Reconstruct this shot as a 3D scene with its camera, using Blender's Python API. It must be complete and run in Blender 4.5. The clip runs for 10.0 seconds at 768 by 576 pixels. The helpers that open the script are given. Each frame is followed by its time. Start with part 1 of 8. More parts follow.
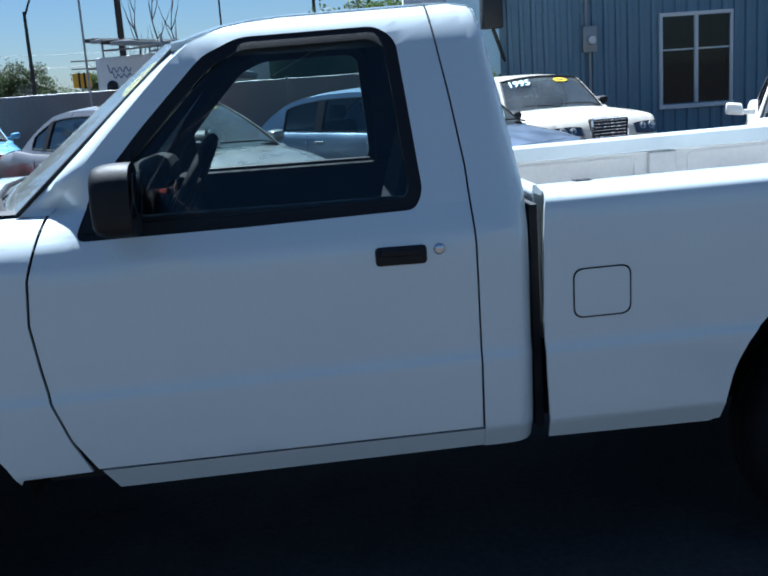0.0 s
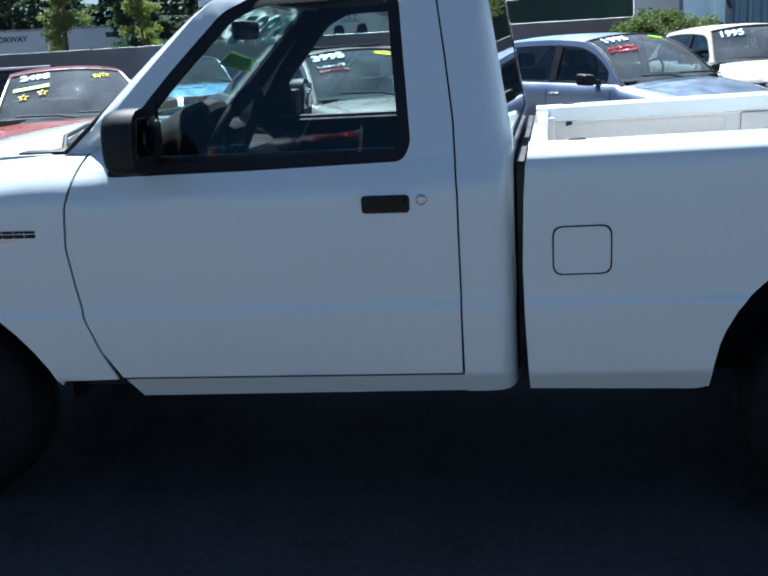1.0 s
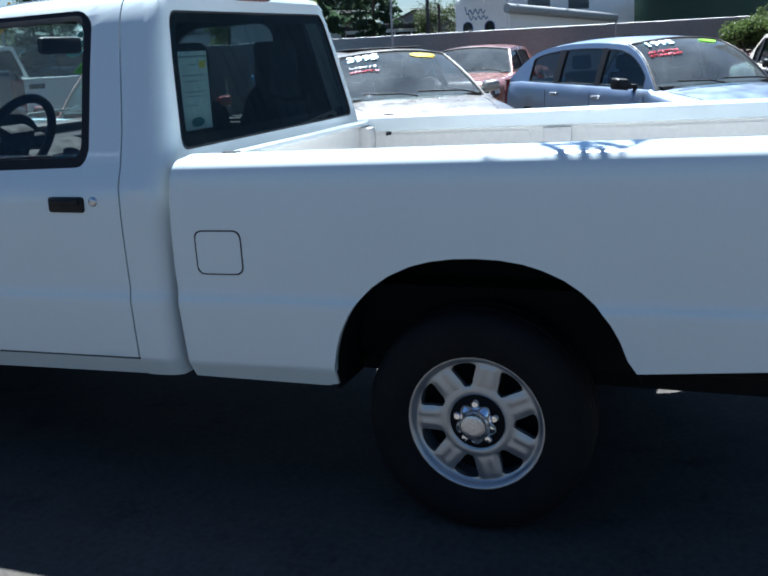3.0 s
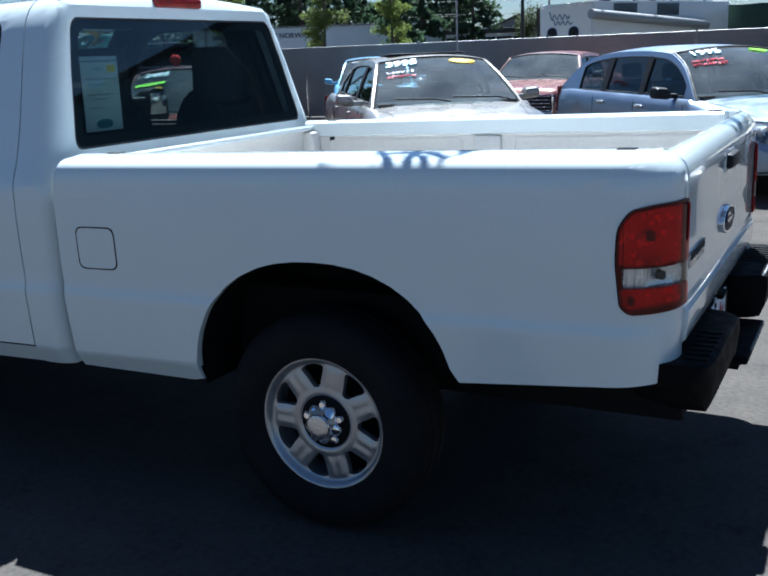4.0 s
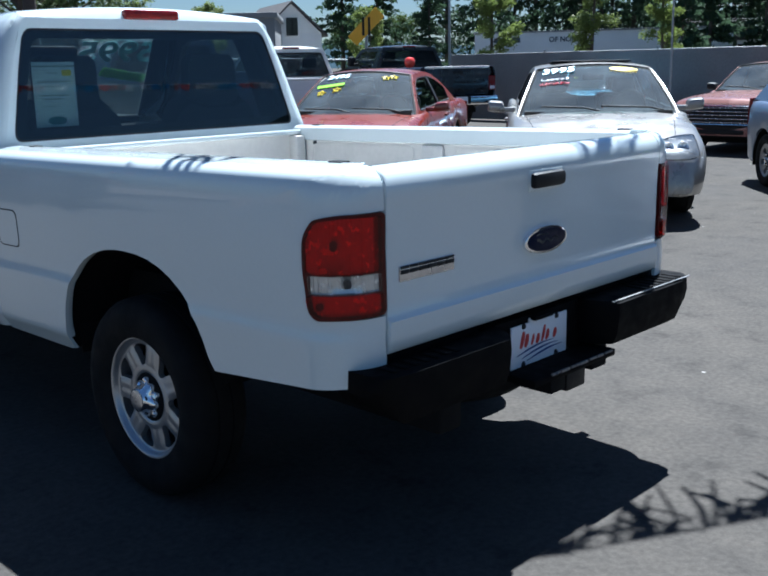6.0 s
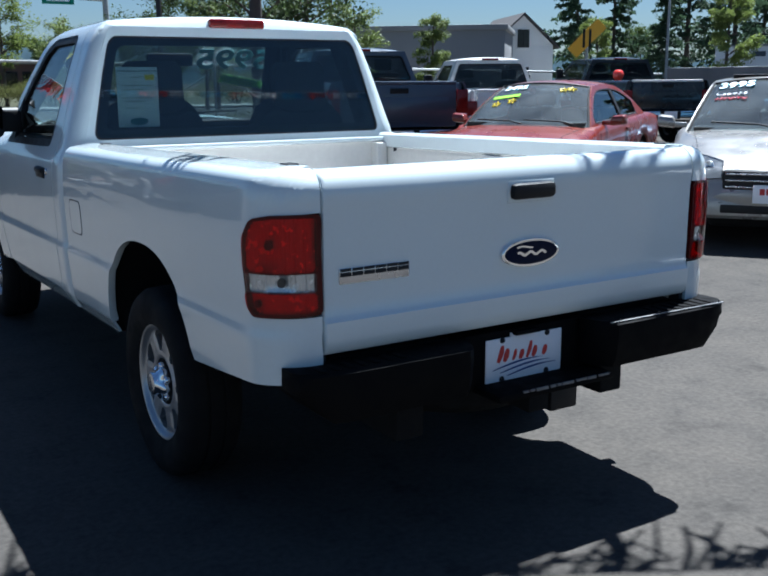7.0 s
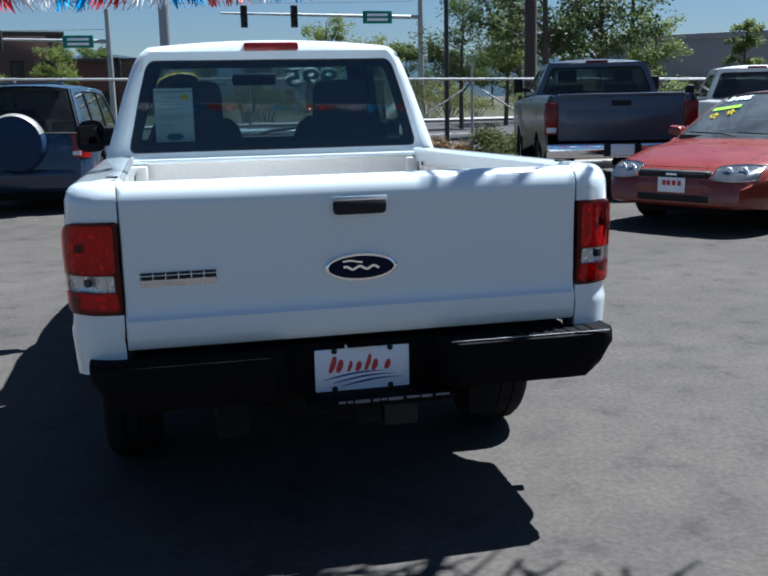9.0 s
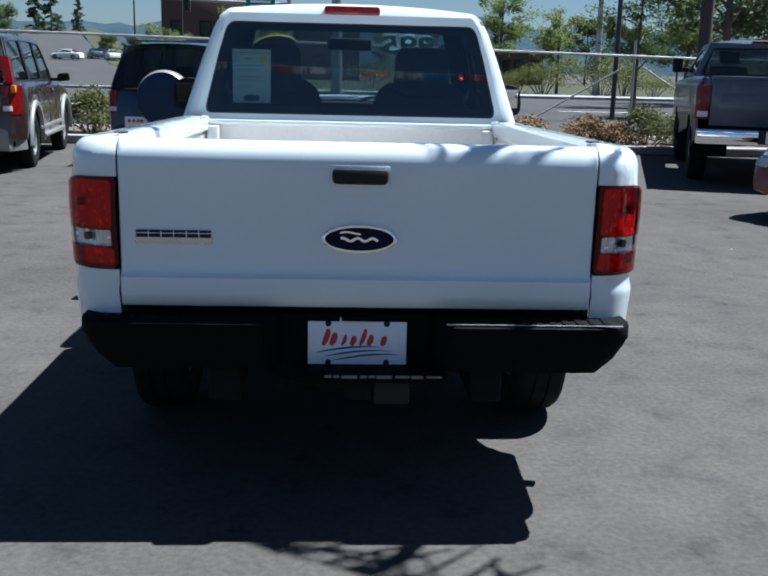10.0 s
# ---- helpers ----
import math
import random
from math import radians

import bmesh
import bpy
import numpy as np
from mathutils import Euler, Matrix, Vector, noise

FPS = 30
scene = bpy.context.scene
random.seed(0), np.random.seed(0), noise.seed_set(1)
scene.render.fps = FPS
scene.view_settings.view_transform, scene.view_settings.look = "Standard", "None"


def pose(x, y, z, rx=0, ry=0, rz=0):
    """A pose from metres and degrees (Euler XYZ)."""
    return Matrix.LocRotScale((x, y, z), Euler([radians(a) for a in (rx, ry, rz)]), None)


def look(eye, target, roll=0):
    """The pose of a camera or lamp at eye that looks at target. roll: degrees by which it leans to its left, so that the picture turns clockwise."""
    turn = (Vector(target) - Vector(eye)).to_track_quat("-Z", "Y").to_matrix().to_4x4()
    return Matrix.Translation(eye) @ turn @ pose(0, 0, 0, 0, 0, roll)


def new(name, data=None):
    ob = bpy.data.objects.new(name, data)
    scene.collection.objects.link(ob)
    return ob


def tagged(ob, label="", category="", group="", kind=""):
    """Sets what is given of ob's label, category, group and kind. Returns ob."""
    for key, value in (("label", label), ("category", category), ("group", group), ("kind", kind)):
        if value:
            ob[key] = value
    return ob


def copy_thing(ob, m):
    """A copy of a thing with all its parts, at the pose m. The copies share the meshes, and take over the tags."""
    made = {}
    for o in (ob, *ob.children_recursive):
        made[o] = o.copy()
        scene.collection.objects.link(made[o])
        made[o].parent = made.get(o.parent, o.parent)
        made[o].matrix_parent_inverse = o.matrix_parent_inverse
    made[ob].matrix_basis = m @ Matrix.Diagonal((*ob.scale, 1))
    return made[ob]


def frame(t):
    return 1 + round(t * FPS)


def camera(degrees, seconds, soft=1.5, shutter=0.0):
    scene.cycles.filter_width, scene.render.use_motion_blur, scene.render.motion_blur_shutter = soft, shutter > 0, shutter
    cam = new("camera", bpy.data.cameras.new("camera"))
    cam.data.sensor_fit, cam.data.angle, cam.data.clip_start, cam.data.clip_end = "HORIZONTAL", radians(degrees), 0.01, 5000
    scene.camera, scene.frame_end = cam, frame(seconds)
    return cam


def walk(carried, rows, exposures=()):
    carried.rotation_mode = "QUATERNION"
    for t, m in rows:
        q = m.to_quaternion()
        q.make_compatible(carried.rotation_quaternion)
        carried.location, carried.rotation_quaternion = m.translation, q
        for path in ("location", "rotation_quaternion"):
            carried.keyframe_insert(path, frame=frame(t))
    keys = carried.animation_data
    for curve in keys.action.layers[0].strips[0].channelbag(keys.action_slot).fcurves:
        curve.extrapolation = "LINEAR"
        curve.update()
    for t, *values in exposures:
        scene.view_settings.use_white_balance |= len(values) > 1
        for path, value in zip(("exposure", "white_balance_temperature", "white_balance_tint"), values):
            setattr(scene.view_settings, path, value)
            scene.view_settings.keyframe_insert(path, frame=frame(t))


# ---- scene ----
cam = camera(43.4, 10.0, 2.0)

PATH = [
    (0, (-3.413, 1.568, 1.457), (-1.461, 1.435, 1.042), -3.9),
    (0.5, (-3.539, 1.23, 1.453), (-1.607, 1.423, 0.976), -3.7),
    (1, (-3.549, 0.868, 1.445), (-1.642, 1.217, 0.954), -3.3),
    (1.5, (-3.565, 0.438, 1.448), (-1.673, 0.913, 1.005), -5.7),
    (2, (-3.539, 0.041, 1.455), (-1.687, 0.604, 0.956), -5.3),
    (2.5, (-3.46, -0.342, 1.457), (-1.594, 0.215, 1.001), -4.2),
    (3, (-3.414, -0.732, 1.447), (-1.603, -0.034, 0.963), -2.9),
    (3.2, (-3.384, -0.899, 1.443), (-1.586, -0.151, 0.99), -4.8),
    (4.3, (-3.12, -1.648, 1.43), (-1.421, -0.707, 0.954), -2.1),
    (4.5, (-3.086, -1.791, 1.439), (-1.408, -0.804, 0.98), -3.7),
    (5, (-2.888, -2.119, 1.449), (-1.274, -1.028, 0.999), -2.8),
    (5.5, (-2.712, -2.459, 1.435), (-1.206, -1.235, 0.949), -1.8),
    (6, (-2.47, -2.742, 1.423), (-1.071, -1.385, 0.975), -1.1),
    (6.2, (-2.35, -2.844, 1.443), (-1.043, -1.399, 0.99), 0.2),
    (7.3, (-1.706, -3.383, 1.389), (-0.724, -1.695, 0.956), -0.9),
    (7.5, (-1.559, -3.475, 1.393), (-0.618, -1.775, 0.919), -0.7),
    (8, (-1.242, -3.718, 1.379), (-0.485, -1.92, 0.94), -0.7),
    (8.5, (-0.897, -3.86, 1.375), (-0.309, -1.993, 0.962), -0.4),
    (9, (-0.579, -3.92, 1.401), (-0.139, -2.008, 1.013), -1.2),
    (9.5, (-0.298, -3.976, 1.403), (-0.137, -2.031, 0.966), -1.7),
    (10, (-0.063, -3.894, 1.391), (0.041, -1.947, 0.946), 1.4),
]
walk(cam, [(t, look(eye, target, roll)) for t, eye, target, roll in PATH], [(0, 1.87, 4640, 4), (0.5, 1.93, 4760, 4), (1, 2.12, 4860, 4), (1.5, 2.01, 4850, 4), (2, 2.15, 4840, 4), (3, 2.12, 4860, 4), (4.5, 1.88, 4760, 4), (5, 1.83, 4760, 4), (5.5, 1.64, 4760, 4), (6, 1.84, 4770, 4), (7.5, 1.80, 4840, 4), (8, 1.58, 4870, 4), (8.6, 1.76, 4900, 5), (10, 1.71, 4820, 6)])

# ---- light ----
SUN_DIR = Vector((0.48, 0.18, 1.0)).normalized()
world = bpy.data.worlds.new("sky")
scene.world = world
world.use_nodes = True
wn = world.node_tree.nodes
sky = wn.new("ShaderNodeTexSky")
sky.sky_type = "NISHITA"
sky.sun_disc = False
sky.sun_elevation = math.asin(SUN_DIR.z)
sky.sun_rotation = math.atan2(SUN_DIR.x, SUN_DIR.y)
sky.air_density, sky.dust_density, sky.ozone_density = 1.0, 0.35, 1.1
world.node_tree.links.new(sky.outputs["Color"], wn["Background"].inputs["Color"])
wn["Background"].inputs["Strength"].default_value = 0.0185
sun = new("sun", bpy.data.lights.new("sun", "SUN"))
sun.data.energy, sun.data.angle, sun.data.color = 4.7, radians(0.5), (1.0, 0.86, 0.70)
sun.matrix_world = look(SUN_DIR * 30, (0, 0, 0))


# ---- materials ----
def material(name, color, rough=0.5, metal=0.0, var=0.12, scale=8.0, fine=60.0, bump=0.0, coat=0.0, spec=0.5, random_tint=0.0):
    """A surface with patchy colour at two scales, uneven roughness and fine relief."""
    m = bpy.data.materials.new(name)
    m.use_nodes = True
    nt = m.node_tree
    n, l = nt.nodes, nt.links
    p = n["Principled BSDF"]
    co = n.new("ShaderNodeTexCoord")
    big, small = n.new("ShaderNodeTexNoise"), n.new("ShaderNodeTexNoise")
    big.inputs["Scale"].default_value, big.inputs["Detail"].default_value = scale, 5
    small.inputs["Scale"].default_value, small.inputs["Detail"].default_value = fine, 3
    add = n.new("ShaderNodeMath")
    add.operation = "ADD"
    ramp = n.new("ShaderNodeMapRange")
    ramp.inputs["From Min"].default_value, ramp.inputs["From Max"].default_value = 0.6, 1.4
    ramp.inputs["To Min"].default_value, ramp.inputs["To Max"].default_value = 1 - var, 1 + var
    mix = n.new("ShaderNodeMix")
    mix.data_type, mix.blend_type = "RGBA", "MULTIPLY"
    mix.inputs["Factor"].default_value = 1.0
    mix.inputs["A"].default_value = (*color, 1)
    for t in (big, small):
        l.new(co.outputs["Object"], t.inputs["Vector"])
    l.new(big.outputs["Fac"], add.inputs[0])
    l.new(small.outputs["Fac"], add.inputs[1])
    l.new(add.outputs[0], ramp.inputs["Value"])
    l.new(ramp.outputs[0], mix.inputs["B"])
    out = mix.outputs["Result"]
    if random_tint:
        info = n.new("ShaderNodeObjectInfo")
        hsv = n.new("ShaderNodeHueSaturation")
        mr = n.new("ShaderNodeMapRange")
        mr.inputs["To Min"].default_value, mr.inputs["To Max"].default_value = 1 - random_tint, 1 + random_tint
        l.new(info.outputs["Random"], mr.inputs["Value"])
        l.new(mr.outputs[0], hsv.inputs["Value"])
        l.new(out, hsv.inputs["Color"])
        out = hsv.outputs["Color"]
    l.new(out, p.inputs["Base Color"])
    rr = n.new("ShaderNodeMapRange")
    rr.inputs["From Min"].default_value, rr.inputs["From Max"].default_value = 0.3, 0.7
    rr.inputs["To Min"].default_value, rr.inputs["To Max"].default_value = max(0, rough * 0.8), min(1, rough * 1.2)
    l.new(big.outputs["Fac"], rr.inputs["Value"])
    l.new(rr.outputs[0], p.inputs["Roughness"])
    p.inputs["Metallic"].default_value = metal
    p.inputs["Coat Weight"].default_value = coat
    p.inputs["Coat Roughness"].default_value = 0.03
    p.inputs["Specular IOR Level"].default_value = spec
    if bump:
        b = n.new("ShaderNodeBump")
        b.inputs["Strength"].default_value, b.inputs["Distance"].default_value = min(1, bump), 0.01 * max(1, bump)
        l.new(small.outputs["Fac"], b.inputs["Height"])
        l.new(b.outputs[0], p.inputs["Normal"])
    return m


def glass(name, tint, ior=1.45, rough=0.0, haze=0.0):
    """A thin pane: tinted see-through with a mirror share that grows towards grazing."""
    m = bpy.data.materials.new(name)
    m.use_nodes = True
    n, l = m.node_tree.nodes, m.node_tree.links
    n.remove(n["Principled BSDF"])
    tr, gl, lw, mx = n.new("ShaderNodeBsdfTransparent"), n.new("ShaderNodeBsdfGlossy"), n.new("ShaderNodeLayerWeight"), n.new("ShaderNodeMixShader")
    pw, fr = n.new("ShaderNodeMath"), n.new("ShaderNodeMath")
    pw.operation, fr.operation = "POWER", "MULTIPLY_ADD"
    pw.inputs[1].default_value = 5.0
    fr.inputs[1].default_value, fr.inputs[2].default_value = 0.9, 0.5 * ((ior - 1) / (ior + 1)) ** 2 + 0.012
    lw.inputs["Blend"].default_value = 0.5
    l.new(lw.outputs["Facing"], pw.inputs[0])
    l.new(pw.outputs[0], fr.inputs[0])
    tr.inputs["Color"].default_value = (*tint, 1)
    gl.inputs["Roughness"].default_value = rough
    l.new(fr.outputs[0], mx.inputs[0])
    l.new(tr.outputs[0], mx.inputs[1])
    l.new(gl.outputs[0], mx.inputs[2])
    out = mx.outputs[0]
    # uneven pale diffuse share: thin dust, with sky glare painted in
    if haze:
        df, m2, nz, mr, co = n.new("ShaderNodeBsdfDiffuse"), n.new("ShaderNodeMixShader"), n.new("ShaderNodeTexNoise"), n.new("ShaderNodeMapRange"), n.new("ShaderNodeTexCoord")
        df.inputs["Color"].default_value = (0.62, 0.64, 0.64, 1)
        nz.inputs["Scale"].default_value, nz.inputs["Detail"].default_value = 2.5, 4
        mr.inputs["From Min"].default_value, mr.inputs["From Max"].default_value = 0.3, 0.7
        mr.inputs["To Min"].default_value, mr.inputs["To Max"].default_value = haze * 0.5, haze * 1.5
        l.new(co.outputs["Object"], nz.inputs["Vector"])
        l.new(nz.outputs["Fac"], mr.inputs["Value"])
        l.new(mr.outputs[0], m2.inputs[0])
        l.new(out, m2.inputs[1])
        l.new(df.outputs[0], m2.inputs[2])
        out = m2.outputs[0]
    l.new(out, n["Material Output"].inputs["Surface"])
    return m


def lens(name, color, rough=0.12, amount=0.5):
    m = material(name, color, rough, 0.0, 0.5, 12, 70, 0.03, coat=0.12, spec=0.35)
    m.node_tree.nodes["Principled BSDF"].inputs["Transmission Weight"].default_value = amount
    return m


WHITE = material("white_paint", (0.63, 0.69, 0.705), 0.22, 0, 0.02, 3, 90, coat=0.9)
BEDWHITE = material("worn_white_paint", (0.60, 0.59, 0.565), 0.42, 0, 0.07, 6, 45, 0.04)
BLACK = material("black_plastic", (0.008, 0.008, 0.009), 0.55, 0, 0.25, 20, 300, 0.12, spec=0.3)
# near-black: the shade of wheel wells and undersides is put into this colour
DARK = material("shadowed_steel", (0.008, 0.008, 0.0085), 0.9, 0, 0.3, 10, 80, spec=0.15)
GAP = material("seam_dark", (0.008, 0.009, 0.012), 0.8, 0, 0.2, 10, 80)
RUBBER = material("tyre_rubber", (0.007, 0.007, 0.0075), 0.85, 0, 0.3, 12, 160, 0.2, spec=0.2)
SILVER = material("wheel_silver", (0.40, 0.405, 0.42), 0.34, 0.75, 0.08, 12, 160)
CHROME = material("chrome", (0.86, 0.86, 0.88), 0.08, 1.0, 0.03, 8, 90)
CHROME_DULL = material("dull_chrome", (0.55, 0.55, 0.57), 0.25, 0.9, 0.1, 20, 150)
CLOTH = material("grey_cloth", (0.028, 0.030, 0.035), 0.9, 0, 0.2, 25, 400, 0.3, spec=0.15)
DASH = material("dash_vinyl", (0.005, 0.0052, 0.006), 0.7, 0, 0.2, 20, 350, 0.25, spec=0.12)
TINT = glass("tinted_glass", (0.76, 0.81, 0.81))
REAR_TINT = glass("dark_tinted_glass", (0.56, 0.62, 0.63), 1.95)
CLEAR = glass("clear_glass", (0.86, 0.91, 0.90))
SCREEN = glass("windscreen_glass", (0.80, 0.87, 0.87), 1.7, haze=0.08)
HAZY = glass("hazy_glass", (0.66, 0.75, 0.76), 2.6, haze=0.05)
DARKGLASS = glass("dark_glass", (0.34, 0.36, 0.37), haze=0.01)
BUMPER = material("bumper_plastic", (0.0035, 0.0035, 0.004), 0.7, 0, 0.3, 20, 300, 0.1, spec=0.07)
DARK_RED = material("smoked_red_lens", (0.055, 0.003, 0.003), 0.25, 0.0, 0.1, 12, 70, spec=0.2)
REFLECTOR = material("lamp_reflector", (0.80, 0.80, 0.80), 0.25, 0.7, 0.10, 40, 200)
DULL_RED = lens("dull_red_lens", (0.15, 0.006, 0.005), 0.2, 0.0)
RED_LENS = glass("red_lens", (0.80, 0.040, 0.016))
HEADLAMP = material("headlamp_bowl", (0.16, 0.165, 0.17), 0.22, 0.6, 0.15, 20, 90, 0.03, coat=0.5)
CLEAR_LENS = glass("clear_lens", (0.90, 0.91, 0.92))
LAMP_GLASS = material("lamp_glass", (0.62, 0.63, 0.64), 0.1, 0.2, 0.25, 60, 260, 0.2, coat=0.2)
RED_PLASTIC = lens("red_plastic", (0.10, 0.003, 0.002), 0.15, 0.0)
AMBER = lens("amber_lens", (0.75, 0.22, 0.02), 0.1, 0.3)
PAPER = material("paper", (0.72, 0.80, 0.78), 0.7, 0, 0.05, 10, 100)
INK = material("ink", (0.05, 0.07, 0.09), 0.6, 0, 0.1, 10, 100)
PRICE_WHITE = material("white_window_paint", (0.85, 0.88, 0.92), 0.6, 0, 0.08, 30, 200)
PRICE_BLUE = material("blue_window_paint", (0.06, 0.36, 0.48), 0.5, 0, 0.08, 30, 200)
PRICE_RED = material("red_window_paint", (0.55, 0.03, 0.06), 0.5, 0, 0.08, 30, 200)
LIME = material("lime_sticker", (0.35, 0.75, 0.03), 0.45, 0, 0.06, 30, 200)
YELLOW = material("yellow_sticker", (0.85, 0.68, 0.02), 0.45, 0, 0.06, 30, 200)
REDP = material("plate_red", (0.42, 0.02, 0.02), 0.4, 0, 0.1, 30, 200)
BLUEP = material("plate_blue", (0.03, 0.07, 0.22), 0.4, 0, 0.1, 30, 200)
PLATE = material("plate_white", (0.78, 0.79, 0.82), 0.35, 0, 0.04, 30, 200)


# ---- mesh helpers ----
def finish(name, bm, mat, parent=None, label="", smooth=38.0):
    """Links a bmesh as one object."""
    if len(bm.faces):
        bmesh.ops.recalc_face_normals(bm, faces=bm.faces)
    me = bpy.data.meshes.new(name)
    bm.to_mesh(me)
    bm.free()
    for x in mat if isinstance(mat, (list, tuple)) else [mat]:
        me.materials.append(x)
    if smooth:
        me.polygons.foreach_set("use_smooth", [True] * len(me.polygons))
        me.set_sharp_from_angle(angle=radians(smooth))
    ob = new(name, me)
    if parent is not None:
        ob.parent = parent
    if label:
        ob["label"] = label
    return ob


def part(name, bm, mat, parent, label="", smooth=38.0):
    return finish(name, bm, mat, parent, label, smooth)


def thing(name, label, category, m=None, group="", kind=""):
    """An empty that parents the parts of one thing."""
    ob = new(name)
    if m is not None:
        ob.matrix_world = m
    return tagged(ob, label, category, group, kind)


def add_box(bm, x0, x1, y0, y1, z0, z1, bevel=0.0, m=None, seg=2):
    c = ((x0 + x1) / 2, (y0 + y1) / 2, (z0 + z1) / 2)
    d = (abs(x1 - x0), abs(y1 - y0), abs(z1 - z0))
    r = bmesh.ops.create_cube(bm, size=1.0, matrix=Matrix.Translation(c) @ Matrix.Diagonal((*d, 1)))
    vs = r["verts"]
    if bevel:
        es = list({e for v in vs for e in v.link_edges})
        b = bmesh.ops.bevel(bm, geom=es, offset=min(bevel, min(d) * 0.45), segments=seg, profile=0.5, affect="EDGES")
        vs = list({v for f in b["faces"] for v in f.verts} | {v for v in vs if v.is_valid})
    if m is not None:
        bmesh.ops.transform(bm, matrix=m, verts=vs)
    return vs


def box(x0, x1, y0, y1, z0, z1, bevel=0.0, m=None):
    bm = bmesh.new()
    add_box(bm, x0, x1, y0, y1, z0, z1, bevel, m)
    return bm


def add_tube(bm, points, radius, sides=10, closed=False, caps=True):
    """A round bar along points; radius may be one number or one a point."""
    pts = [Vector(p) for p in points]
    n = len(pts)
    rad = radius if isinstance(radius, (list, tuple)) else [radius] * n
    rings = []
    up = None
    for i, p in enumerate(pts):
        a = pts[(i - 1) % n] if closed or i else p
        b = pts[(i + 1) % n] if closed or i < n - 1 else p
        d = (b - a).normalized()
        if up is None:
            up = d.orthogonal().normalized()
        else:
            up = (up - d * up.dot(d)).normalized()
        side = d.cross(up)
        rings.append([bm.verts.new(p + rad[i] * (math.cos(k * math.tau / sides) * up + math.sin(k * math.tau / sides) * side)) for k in range(sides)])
    for i in range(n if closed else n - 1):
        r0, r1 = rings[i], rings[(i + 1) % n]
        for k in range(sides):
            bm.faces.new((r0[k], r0[(k + 1) % sides], r1[(k + 1) % sides], r1[k]))
    if caps and not closed:
        bm.faces.new(rings[0])
        bm.faces.new(rings[-1])
    return bm


def tube(points, radius, sides=10, closed=False):
    return add_tube(bmesh.new(), points, radius, sides, closed)


def add_lathe(bm, profile, sides=32, m=None, closed=False):
    """Turns (radius, height) pairs about the x axis."""
    m = m or Matrix()
    rings = []
    for r, h in profile:
        rings.append([bm.verts.new(m @ Vector((h, r * math.cos(k * math.tau / sides), r * math.sin(k * math.tau / sides)))) for k in range(sides)])
    last = len(rings) if closed else len(rings) - 1
    for i in range(last):
        r0, r1 = rings[i], rings[(i + 1) % len(rings)]
        for k in range(sides):
            bm.faces.new((r0[k], r0[(k + 1) % sides], r1[(k + 1) % sides], r1[k]))
    if not closed:
        for r in (rings[0], rings[-1]):
            bm.faces.new(r)
    return bm


def add_grid(bm, rows, closed=False):
    vs = [[bm.verts.new(p) for p in row] for row in rows]
    for a, b in zip(vs, vs[1:]):
        n = len(a)
        for k in range(n if closed else n - 1):
            bm.faces.new((a[k], a[(k + 1) % n], b[(k + 1) % n], b[k]))
    return vs


def slab(rows, depth):
    """A sheet given as rows of points, thickened by the vector depth."""
    bm = bmesh.new()
    top = add_grid(bm, rows)
    depth = Vector(depth)
    low = add_grid(bm, [[Vector(p) + depth for p in row] for row in rows])
    rim_t = top[0] + [r[-1] for r in top[1:]] + top[-1][-2::-1] + [r[0] for r in top[-2:0:-1]]
    rim_l = low[0] + [r[-1] for r in low[1:]] + low[-1][-2::-1] + [r[0] for r in low[-2:0:-1]]
    n = len(rim_t)
    for k in range(n):
        bm.faces.new((rim_t[k], rim_t[(k + 1) % n], rim_l[(k + 1) % n], rim_l[k]))
    return bm


def panel(outline, holes, place, inner, ucuts=(), vcuts=()):
    """A sheet-metal panel: a flat outline with holes, cut into strips, laid into space by place(u, v) and given thickness by inner(u, v)."""
    bm = bmesh.new()
    edges = []
    for loop in [outline, *holes]:
        vs = [bm.verts.new((u, v, 0)) for u, v in loop]
        edges += [bm.edges.new((vs[i], vs[(i + 1) % len(vs)])) for i in range(len(vs))]
    bmesh.ops.triangle_fill(bm, use_beauty=True, use_dissolve=False, edges=edges)
    for c in ucuts:
        bmesh.ops.bisect_plane(bm, geom=bm.verts[:] + bm.edges[:] + bm.faces[:], dist=1e-5, plane_co=(c, 0, 0), plane_no=(1, 0, 0))
    for c in vcuts:
        bmesh.ops.bisect_plane(bm, geom=bm.verts[:] + bm.edges[:] + bm.faces[:], dist=1e-5, plane_co=(0, c, 0), plane_no=(0, 1, 0))
    faces = bm.faces[:]
    flat = {v: (v.co.x, v.co.y) for v in bm.verts}
    rim = [e for e in bm.edges if len(e.link_faces) == 1]
    back = {v: bm.verts.new(inner(*flat[v])) for v in flat}
    for v, (a, b) in flat.items():
        v.co = place(a, b)
    for f in faces:
        bm.faces.new([back[v] for v in reversed(f.verts)])
    for e in rim:
        a, b = e.verts
        bm.faces.new((a, b, back[b], back[a]))
    return bm


